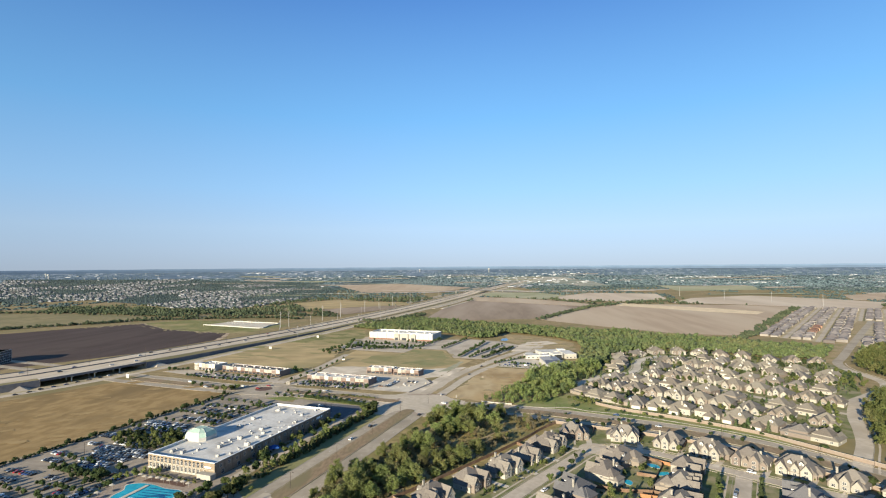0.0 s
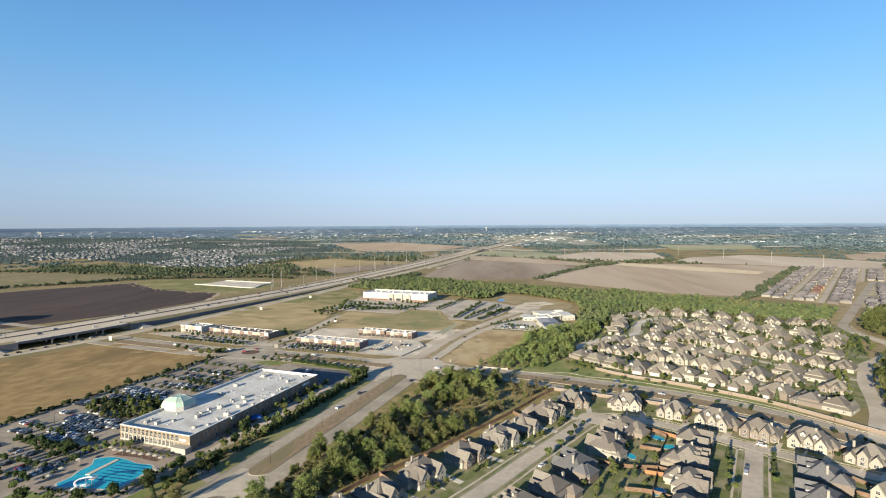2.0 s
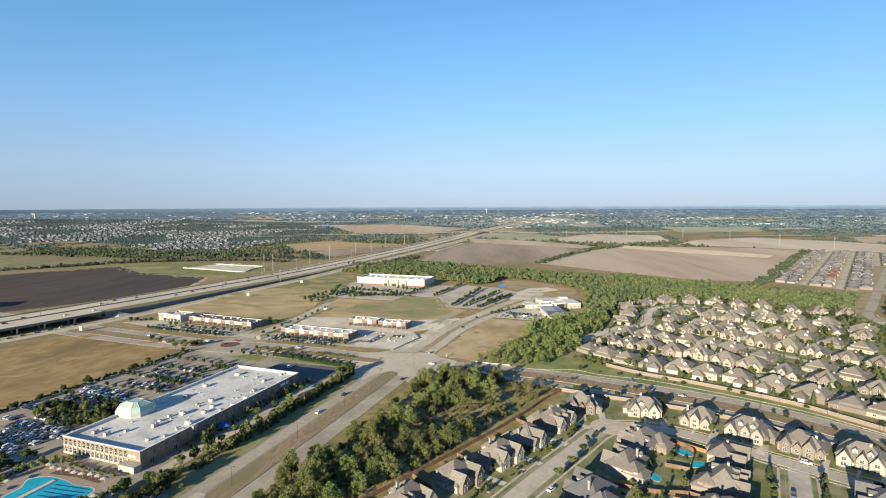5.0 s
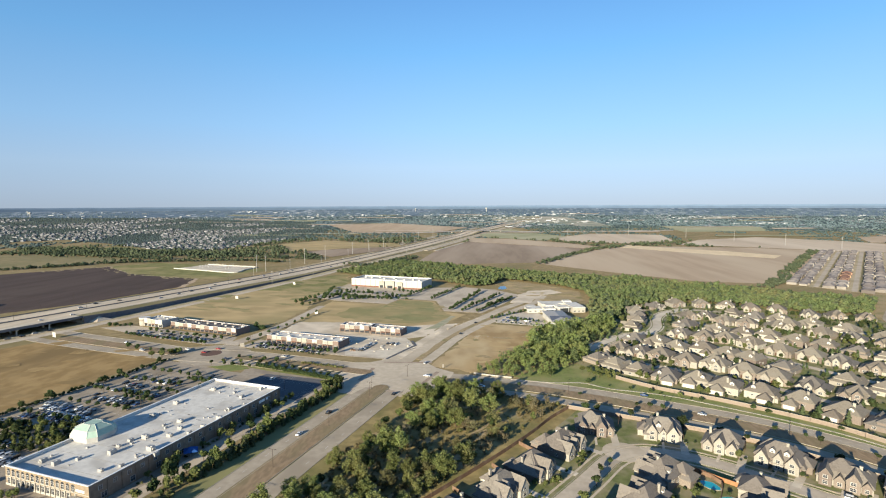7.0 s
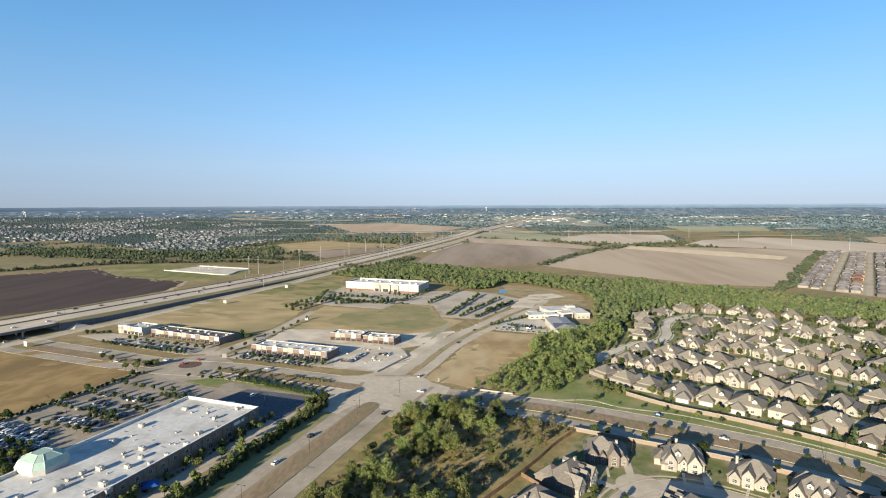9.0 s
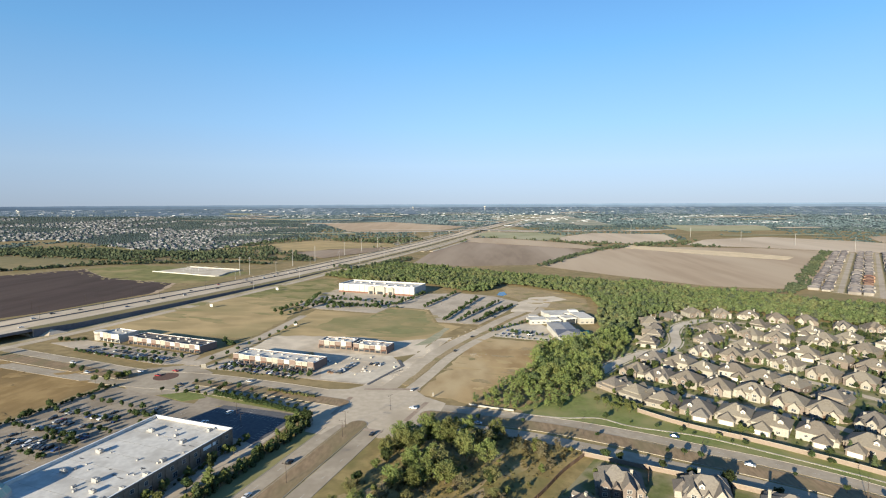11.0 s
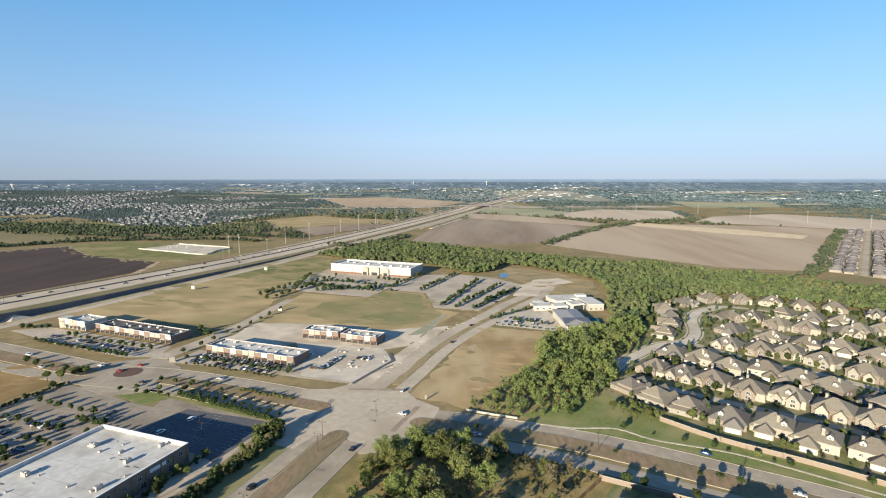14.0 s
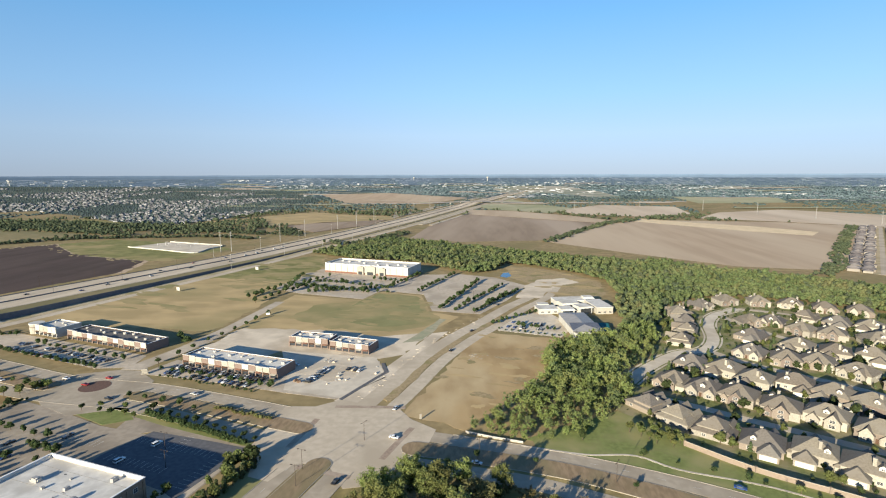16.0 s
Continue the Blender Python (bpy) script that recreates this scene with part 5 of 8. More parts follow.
def fence(pts, material="fence", label="weathered brown cedar fence"):
    line = smooth(pts, 4.0)
    e = thing("garden_fence", Matrix.Identity(4), label, "fence", "garden fences")
    part("board_panel", ribbon(line, -0.06, 0.06, 0.0, 1.9), M[material], e)
    part("rail", ribbon(line, -0.11, 0.11, 1.9, 2.0), M[material], e)
    post = mesh_of(boxes((-0.09, -0.09, 0, 0.09, 0.09, 2.1)), "post", M[material])
    for p in line[::2]:
        part("post", post, None, e).location = p


fence([(-92, 214), (-68, 262), (-48, 288), (-28, 314), (-10, 338), (6, 360), (22, 384), (34, 404), (46, 420)])
for pts in ([(74, 409), (70, 396)], [(106, 397), (101, 384)], [(132, 384), (126, 371)], [(151, 370), (145, 357)], [(167, 356), (165, 343)], [(187, 333), (184, 327)],
            [(95, 347), (101, 338), (92, 318), (84, 297), (74, 272), (66, 250)], [(82, 322), (92, 318)], [(75, 297), (84, 297), (93, 291)], [(62, 274), (74, 272), (84, 265)], [(52, 303), (66, 298), (75, 297)],
            [(170, 300), (178, 280), (165, 262), (150, 244)], [(165, 280), (175, 272)],
            [(-26, 292), (-36, 302)], [(-6, 313), (-17, 324)], [(10, 334), (0, 346)], [(26, 356), (14, 370)], [(-46, 270), (-56, 280)]):
    fence(pts)
fence([(93, 350), (102, 341), (108, 336)], "newfence", "fresh orange cedar fence")
fence([(76, 292), (93, 287)], "newfence", "fresh orange cedar fence")
GARDEN_POOLS = [(96, 337), (98, 325), (74.5, 311), (77, 274), (38.5, 268)]
for (x, y), (a, b) in zip(GARDEN_POOLS, ((4.2, 2.8), (4.0, 2.6), (3.4, 2.2), (4.4, 3.0), (4.2, 2.8))):
    e = thing("garden_pool", pose(x, y, 0.03, rz=rnd.uniform(0, 180)), "small blue garden swimming pool with pale coping", "swimming pool", "garden pools")
    for nm, s, z, mm in (("coping", 1.14, 0.10, "lot"), ("water", 1.0, 0.13, "pool")):
        part(nm, slab([(a * s * math.cos(q) * (1 + 0.18 * math.sin(2 * q)), b * s * math.sin(q)) for q in (2 * math.pi * i / 20 for i in range(20))], 0, z), M[mm], e)

# ---- the gym ----
gym = thing("fitness_club", pose(-175.5, 365.5, 0.05, rz=GRID), "large flat-roofed fitness club of beige and brown block", "building")
GW, GL, GH = 26.3, 62.5, 8.6
part("front_wall", boxes((-GW, -GL, 0, GW, -GL + 0.5, GH)), M["beige"], gym, "sunlit beige block front")
part("back_wall", boxes((-GW, GL - 0.5, 0, GW, GL, GH)), M["taupe"], gym)
part("side_wall", boxes((GW - 0.5, -GL + 0.5, 0, GW, GL - 0.5, GH)), M["taupe"], gym)
part("side_wall", boxes((-GW, -GL + 0.5, 0, -GW + 0.5, GL - 0.5, GH)), M["beige"], gym)
part("flat_roof", boxes((-GW + 0.5, -GL + 0.5, GH - 1.8, GW - 0.5, GL - 0.5, GH - 1.3)), M["membrane"], gym, "white roof membrane with faint stains")
for row in ((-GW - 0.15, -GL - 0.15, GW + 0.15, -GL + 0.55), (-GW - 0.15, GL - 0.55, GW + 0.15, GL + 0.15), (-GW - 0.15, -GL + 0.55, -GW + 0.55, GL - 0.55), (GW - 0.55, -GL + 0.55, GW + 0.15, GL - 0.55)):
    part("coping", boxes((row[0], row[1], GH, row[2], row[3], GH + 0.22)), M["cap"], gym, "white metal coping")
part("base_course", boxes((-GW - 0.12, -GL - 0.12, 0, GW + 0.12, -GL, 1.0)), M["stucco"], gym, "cream base course")
for i in range(14):
    x = -GW + 2.2 + i * 3.15
    window(gym, x, -GL, 4.6, 2.0, 2.2)
    arch = bmesh.new()
    rim = [(x + 1.0 * math.cos(math.pi * k / 8), 6.8 + 1.0 * math.sin(math.pi * k / 8)) for k in range(9)]
    fr_, bk_ = [arch.verts.new((a, -GL - 0.07, b)) for a, b in rim], [arch.verts.new((a, -GL + 0.02, b)) for a, b in rim]
    arch.faces.new(fr_)
    for k in range(8):
        arch.faces.new((fr_[k + 1], fr_[k], bk_[k], bk_[k + 1]))
    part("arched_pane", arch, M["glass"], gym, "dark arched window head")
    part("pilaster", boxes((x + 1.25, -GL - 0.35, 0, x + 1.85, -GL, 4.2)), M["stucco"], gym, "cream pilaster")
    if i < 13:
        window(gym, x, -GL, 0.9, 1.9, 2.8)
part("string_course", boxes((-GW - 0.1, -GL - 0.1, 4.2, GW + 0.1, -GL, 4.45)), M["stucco"], gym)
for i in range(18):
    y = -GL + 5 + i * 6.8
    window(gym, GW, y, 4.8, 1.9, 2.0, "e")
    if i % 2 == 0:
        window(gym, GW, y + 1.5, 0.8, 2.6, 2.6, "e")
    part("pilaster", boxes((GW, y + 3.0, 0, GW + 0.35, y + 3.8, GH - 1.0)), M["taupe"], gym)
for i in range(12):
    window(gym, -GW, -GL + 6 + i * 10, 4.6, 2.4, 2.4, "w")
part("side_annex", boxes((GW - 9, -GL - 4.6, 0, GW + 1.2, -GL - 0.4, 3.0), (GW - 9.2, -GL - 4.8, 3.0, GW + 1.4, -GL - 0.4, 3.3)), M["stucco"], gym, "low cream annex")
SK = [(-30.5, -29.5), (-27.5, -33), (-15.5, -33), (-12.5, -29.5), (-12.5, -20), (-15.5, -16.5), (-27.5, -16.5), (-30.5, -20)]
part("skylight_base", slab(SK, 0.0, GH + 1.2), M["whitewall"], gym, "white entrance tower under the skylight")
bm = bmesh.new()
mid_x, mid_y = -21.5, -24.75
TIERS = [[(mid_x + (x - mid_x) * k, mid_y + (y - mid_y) * k, GH + z) for x, y in SK] for k, z in ((1.0, 1.2), (0.84, 3.9), (0.40, 5.7))]
tiers = [[bm.verts.new(q) for q in row] for row in TIERS]
for lo_, hi_ in zip(tiers, tiers[1:]):
    for k in range(8):
        bm.faces.new((lo_[k], lo_[(k + 1) % 8], hi_[(k + 1) % 8], hi_[k]))
bm.faces.new(tiers[2])
part("skylight_roof", bm, M["green_dome"], gym, "pale green translucent hipped skylight")
rib = bmesh.new()
for k in range(8):
    for lo_, hi_ in zip(TIERS, TIERS[1:]):
        tube(rib, lo_[k], hi_[k], 0.12, 0.12, 4)
        tube(rib, hi_[k], hi_[(k + 1) % 8], 0.1, 0.1, 4)
part("skylight_ribs", rib, M["white_trim"], gym)


for row in ((-GW + 0.5, -GL + 0.5, GW - 0.5, -GL + 0.62), (-GW + 0.5, GL - 0.62, GW - 0.5, GL - 0.5), (-GW + 0.5, -GL + 0.62, -GW + 0.62, GL - 0.62), (GW - 0.62, -GL + 0.62, GW - 0.5, GL - 0.62)):
    part("parapet_lining", boxes((row[0], row[1], GH - 1.29, row[2], row[3], GH - 0.01)), M["membrane"], gym, "white parapet lining")
for k in range(11):
    y = -GL + 9 + k * 11
    part("roof_seam", boxes((-GW + 2, y, GH - 1.3, GW - 2, y + 0.14, GH - 1.28)), M["kerb"], gym, "grey membrane seam")
for k in range(26):
    x, y, s_ = rnd.uniform(-22, 23), rnd.uniform(-58, 58), rnd.uniform(0.25, 0.6)
    if not (-33 < x < -11 and -35 < y < -14.5):
        part("roof_vent", boxes((x - s_, y - s_, GH - 1.3, x + s_, y + s_, GH - 1.3 + 1.4 * s_)), M["galv"], gym, "small metal roof vent")
# scattered dark roof stains, added as thin irregular slabs
for k in range(14):
    x, y = rnd.uniform(-20, 20), rnd.uniform(-55, 55)
    if not (-33 < x < -9 and -37 < y < -12):
        a, b = rnd.uniform(0.6, 2.4), rnd.uniform(0.2, 0.6)
        part("roof_patch", slab([(x + a * math.cos(q) * (1 + 0.3 * math.sin(3 * q + k)), y + b * math.sin(q)) for q in (2 * math.pi * i / 10 for i in range(10))], GH - 1.3, GH - 1.285), M["darkroof"], gym, "dark stain patch on the membrane")


part("wall_sign", boxes((GW, GL - 20, 5.4, GW + 0.2, GL - 12, 6.9)), M["cap"], gym, "plain white sign shape")
part("wall_sign", boxes((GW - 7.5, -GL - 0.2, 5.2, GW - 2.5, -GL, 6.2)), M["cap"], gym, "plain white sign shape")


def rooftop_unit(x, y, z, rz, s=1.0):
    e = thing("rooftop_unit", pose(x, y, z, rz=rz), "pale galvanised air conditioning unit on a flat roof", "air conditioner", "rooftop units")
    if "rtu" not in WIN:
        WIN["rtu"] = (mesh_of(boxes((-1.3, -0.9, 0.25, 1.3, 0.9, 1.5), (-1.25, -0.85, 1.5, 0.2, 0.85, 1.62)), "casing", M["galv"]),
                      mesh_of(boxes((-1.4, -1.0, 0, 1.4, 1.0, 0.25)), "curb", M["steel"]),
                      mesh_of(boxes((1.3, -0.6, 0.5, 1.75, 0.6, 1.3)), "hood", M["galv"]), None)
        f = bmesh.new()
        bmesh.ops.create_cone(f, cap_ends=True, segments=12, radius1=0.55, radius2=0.5, depth=0.25, matrix=Matrix.Translation((0.7, 0, 1.6)))
        WIN["rtu"] = (*WIN["rtu"][:3], mesh_of(f, "fan", M["steel"]))
    for nm, me in zip(("casing", "curb", "hood", "fan"), WIN["rtu"]):
        o = part(nm, me, None, e)
        o.scale = (s, s, s)
    return e


for x, y, s in ((-205, 319, 1.0), (-197, 317, 1.1), (-179, 329, 1.2), (-181, 336, 0.7), (-179, 342, 0.9), (-174, 346, 1.2), (-163, 334, 1.3), (-157, 329, 1.0), (-188, 372, 1.0), (-174, 361, 0.6), (-163, 349, 1.0), (-163, 358, 0.9), (-168, 366, 1.1), (-171, 358, 0.6), (-155, 353, 0.8), (-152, 361, 0.9), (-149, 372, 1.1), (-150, 385, 1.0), (-176, 415, 1.1), (-186, 391, 1.1), (-152, 404, 1.0), (-146, 418, 0.9), (-190, 322, 0.8), (-172, 313, 0.8), (-166, 318, 0.7), (-160, 411, 0.7)):
    q = pose(-175.5, 365.5, 0, rz=GRID).inverted() @ Vector((x, y, 0))
    if -33 < q.x < -10.5 and -35 < q.y < -14.5:
        continue
    rooftop_unit(x, y, 0.05 + GH - 1.3, GRID + 90 * rnd.randint(0, 1), s)

# ---- shops ----


def shop(x, y, rz, w, d, h, bays, wall, roof, label, back="brick"):
    e = thing("shop_building", pose(x, y, 0.06, rz=rz), label, "building", "shop buildings")
    hw, hd = w / 2, d / 2
    part("wall", boxes((-hw, -hd, 0, hw, -hd + 0.4, h), (-hw, hd - 0.4, 0, hw, hd, h - 0.6), (-hw, -hd + 0.4, 0, -hw + 0.4, hd - 0.4, h - 0.3), (hw - 0.4, -hd + 0.4, 0, hw, hd - 0.4, h - 0.3)), M[wall], e)
    part("flat_roof", boxes((-hw + 0.4, -hd + 0.4, h - 1.6, hw - 0.4, hd - 0.4, h - 1.2)), M[roof], e)
    part("coping", boxes((-hw - 0.1, hd - 0.5, h - 0.6, hw + 0.1, hd + 0.1, h - 0.4), (-hw - 0.1, -hd + 0.4, h - 0.3, -hw + 0.5, hd - 0.5, h - 0.1), (hw - 0.5, -hd + 0.4, h - 0.3, hw + 0.1, hd - 0.5, h - 0.1)), M["cap"], e)
    bw = w / bays
    for i in range(bays):
        a = -hw + i * bw
        tall = i % 3 == 1 or i in (0, bays - 1)
        mm = (wall, "stucco", "stone", wall, "whitewall")[i % 5]
        part("storefront_panel", boxes((a + 0.15, -hd - 0.5, 3.3, a + bw - 0.15, -hd, h + (0.35 if tall else -0.1))), M[mm], e, "raised front panel")
        part("cornice", boxes((a + 0.05, -hd - 0.7, h + (0.35 if tall else -0.1), a + bw - 0.05, -hd + 0.3, h + (0.6 if tall else 0.15))), M["white_trim"], e)
        part("pier", boxes((a - 0.45, -hd - 0.55, 0, a + 0.45, -hd, 3.3)), M[wall], e)
        part("shopfront_glass", boxes((a + 0.6, -hd - 0.08, 0.2, a + bw - 0.6, -hd + 0.02, 2.9)), M["glass"], e, "dark shopfront glazing")
        aw = bmesh.new()
        v = [aw.verts.new(q) for q in ((a + 0.6, -hd - 0.1, 3.25), (a + bw - 0.6, -hd - 0.1, 3.25), (a + bw - 0.6, -hd - 1.5, 2.7), (a + 0.6, -hd - 1.5, 2.7), (a + 0.6, -hd - 0.1, 3.1), (a + bw - 0.6, -hd - 0.1, 3.1), (a + bw - 0.6, -hd - 1.5, 2.55), (a + 0.6, -hd - 1.5, 2.55))]
        for f in ((3, 2, 1, 0), (4, 5, 6, 7), (2, 3, 7, 6), (0, 4, 7, 3), (1, 2, 6, 5)):
            aw.faces.new([v[q] for q in f])
        part("awning", aw, M[("door", "redbrick", "stucco")[(i * 2) % 3]], e)
    n = max(3, bays * 2 // 3)
    for i in range(n):
        c = pose(x, y, 0.06, rz=rz) @ Vector((-hw + (i + 0.5) * w / n + rnd.uniform(-1, 1), rnd.uniform(-hd * 0.4, hd * 0.6), h - 1.2))
        rooftop_unit(c.x, c.y, c.z, rz, rnd.uniform(0.6, 0.95))
    return e


shop(-165.7, 557.2, -14.8, 75, 18, 6.6, 14, "shopbrick", "membrane", "long brick strip of shops with white flat roof")
shop(-281.8, 599.0, -17.5, 86, 18, 6.6, 15, "shopbrick", "darkroof", "long tan brick strip of shops with dark flat roof")
shop(-132.5, 607, -9, 31, 15, 6.8, 6, "shopbrick", "membrane", "new red brick shop building with white roof")
shop(-99.5, 598.5, -14, 31, 15, 6.4, 6, "shopbrick", "membrane", "new red brick shop building with white roof")
shop(-345, 617, -18, 26, 19, 7.6, 5, "whitewall", "membrane", "white corner shop building with pale flat roof")
e = thing("round_tower", pose(-363, 616, 0.06), "round cream corner tower of a shop building", "tower")
for nm, r0, r1, z0, z1, mm in (("drum", 5.0, 5.0, 0, 7.6, "stucco"), ("band", 5.3, 5.3, 5.2, 5.8, "brick"), ("cap", 5.5, 5.5, 7.6, 8.2, "white_trim")):
    bm = bmesh.new()
    bmesh.ops.create_cone(bm, cap_ends=True, segments=20, radius1=r0, radius2=r1, depth=z1 - z0, matrix=Matrix.Translation((0, 0, (z0 + z1) / 2)))
    part(nm, bm, M[mm], e)

# ---- white store ----
e = thing("department_store", pose(-154, 894, 0.05, rz=-15.3), "long white store with flat roof and brick base", "building")
w, d, h = 58.5, 20, 11.6
part("wall", boxes((-w, -d, 2.0, w, -d + 0.5, h), (-w, d - 0.5, 2.0, w, d, h), (-w, -d + 0.5, 2.0, -w + 0.5, d - 0.5, h), (w - 0.5, -d + 0.5, 2.0, w, d - 0.5, h)), M["whitewall"], e, "white panel walls")
part("base", boxes((-w - 0.15, -d - 0.15, 0, w + 0.15, d + 0.15, 2.0)), M["redbrick"], e, "red brick base")
part("flat_roof", boxes((-w + 0.5, -d + 0.5, h - 2.0, w - 0.5, d - 0.5, h - 1.5)), M["membrane"], e)
part("coping", boxes((-w - 0.2, -d - 0.2, h, w + 0.2, -d + 0.6, h + 0.3), (-w - 0.2, d - 0.6, h, w + 0.2, d + 0.2, h + 0.3), (-w - 0.2, -d + 0.6, h, -w + 0.6, d - 0.6, h + 0.3), (w - 0.6, -d + 0.6, h, w + 0.2, d - 0.6, h + 0.3)), M["cap"], e)
for x, ww, hh in ((-6, 9, 9.6), (8, 14, 10.4), (24, 9, 9.0)):
    gw = bmesh.new()
    gable_wall(gw, x - ww / 2, x + ww / 2, -d - 2.2, -d, hh, 1.4)
    part("entrance_front", gw, M["stucco"], e, "tan entrance front")
    part("entrance_glass", boxes((x - ww * 0.3, -d - 2.35, 0.1, x + ww * 0.3, -d - 2.2, 4.0)), M["glass"], e)
for i in range(-6, 7):
    part("pilaster", boxes((i * 8.6 - 0.35, -d - 0.3, 2.0, i * 8.6 + 0.35, -d, h - 0.6)), M["stucco"], e)
for i in range(9):
    c = pose(-154, 894, 0, rz=-15.3) @ Vector((-48 + i * 12, rnd.uniform(-10, 10), h - 1.45))
    rooftop_unit(c.x, c.y, c.z, -15.3, 1.1)

# ---- church-like hall with curved metal roof beyond the brown field ----
e = thing("school_hall", pose(69, 662.5, 0.06, rz=6), "white hall with grey metal roof", "building")
part("wall", boxes((-10.5, -26, 0, 10.5, 26, 6.2)), M["whitewall"], e)
bm = bmesh.new()
hip(bm, -10.5, -26, 10.5, 26, 6.2, 1.8, 0.8)
part("roof", bm, M["metalroof"], e, "grey metal roof")
bm = bmesh.new()
v = [bm.verts.new(q) for q in ((-11.4, -27.4, 5.5), (11.4, -27.4, 5.5), (11.0, -12.0, 8.3), (-11.0, -12.0, 8.3), (-11.4, -27.4, 5.75), (11.4, -27.4, 5.75), (11.0, -12.0, 8.55), (-11.0, -12.0, 8.55))]
for f in ((3, 2, 1, 0), (4, 5, 6, 7), (0, 1, 5, 4), (1, 2, 6, 5), (2, 3, 7, 6), (3, 0, 4, 7)):
    bm.faces.new([v[i] for i in f])
part("front_roof", bm, M["blueroof"], e, "dark blue-grey front roof slope")
for x in (-5, 0.5, 6):
    window(e, x, -26, 0.8, 3.2, 2.2)
part("awning", boxes((-6, -28.5, 2.6, 8, -26.05, 2.85)), M["blueroof"], e)
for x, y, w, d, h, mm in ((48, 713, 18, 15, 4.2, "whitewall"), (72, 744, 30, 16, 5.0, "whitewall"), (96, 724, 15, 30, 6.0, "stucco")):
    e = thing("school_wing", pose(x, y, 0.06, rz=12), "white flat-roofed wing of the hall", "building", "school wings")
    part("wall", boxes((-w / 2, -d / 2, 0, w / 2, d / 2, h)), M[mm], e)
    part("flat_roof", boxes((-w / 2 - 0.3, -d / 2 - 0.3, h, w / 2 + 0.3, d / 2 + 0.3, h + 0.35)), M["membrane"], e)
    for i in range(3):
        window(e, -w / 3 + i * w / 3, -d / 2, 1.0, 2.6, 1.6)
for x, y, w, d, h, rz in ((64.5, 709, 12, 12, 5.2, 14), (46, 729, 10, 8, 3.6, 4), (80, 714, 13, 12, 6.4, 24), (70, 727, 16, 9, 5.8, 16), (90, 748, 9, 8, 6.8, 12)):
    e = thing("school_block", pose(x, y, 0.06, rz=rz), "small white block of the hall with dark glazing", "building", "school blocks")
    part("wall", boxes((-w / 2, -d / 2, 0, w / 2, d / 2, h)), M["whitewall"], e)
    part("canopy", boxes((-w / 2 - 0.8, -d / 2 - 1.4, h - 0.9, w / 2 + 0.8, -d / 2 - 0.02, h - 0.6)), M["cap"], e)
    part("glazing", boxes((-w * 0.4, -d / 2 - 0.06, 0.4, w * 0.4, -d / 2 + 0.02, h - 1.2)), M["glass"], e, "dark strip glazing")
    part("flat_roof", boxes((-w / 2 - 0.25, -d / 2 - 0.25, h, w / 2 + 0.25, d / 2 + 0.25, h + 0.3)), M["membrane"], e)
e = thing("shade_sail", pose(88.5, 660, 0.05, rz=-6), "teal shade cloth on poles beside the hall", "awning")
part("cloth", boxes((-4, -12, 3.0, 4, 10, 3.12)), M["teal_net"], e)
for x in (-3.8, 3.8):
    for y in (-11.5, 0, 9.5):
        bm = bmesh.new()
        tube(bm, (x, y, 0), (x, y, 3.0), 0.1, 0.1)
        part("pole", bm, M["steel"], e)

# ---- glass office block beyond the highway ----
e = thing("office_block", pose(-669, 630, 0.03, rz=18) @ Matrix.Diagonal((1, 1, 0.82, 1)), "glass office block with pale floor bands", "building")
part("curtain_wall", boxes((-24, -15, 0, 24, 15, 19.6)), M["glass"], e, "dark blue curtain wall glass")
for i in range(6):
    part("floor_band", boxes((-24.3, -15.3, i * 3.9 + 0.2, 24.3, 15.3, i * 3.9 + 0.8)), M["galv"], e)
for i in range(13):
    part("mullion", boxes((-24 + i * 4 - 0.12, -15.35, 1.1, -24 + i * 4 + 0.12, -15.0, 19.7)), M["galv"], e)
for i in range(8):
    part("mullion", boxes((24.0, -15 + i * 4.2 - 0.12, 1.1, 24.35, -15 + i * 4.2 + 0.12, 19.7)), M["galv"], e)
part("flat_roof", boxes((-23.6, -14.6, 19.6, 23.6, 14.6, 20.3)), M["darkroof"], e)
part("plant_room", boxes((-10, -6, 20.3, 8, 6, 22.4)), M["whitewall"], e)
# ---- wall round the switch yard ----
wall_line("yard_wall", [(-631, 1087), (-554, 1058.5), (-477, 1030), (-476, 1073), (-475, 1116), (-537, 1138), (-600, 1160)], 1.7, 0.5, "whitewall", "low white perimeter wall of the switch yard")

# ---- plants ----
def ico(sub):
    bm = bmesh.new()
    bmesh.ops.create_icosphere(bm, subdivisions=sub, radius=1.0)
    v = np.array([p.co[:] for p in bm.verts])
    f = [[q.index for q in p.verts] for p in bm.faces]
    bm.free()
    return v, np.array(f)


ICO = {1: ico(1), 2: ico(2)}


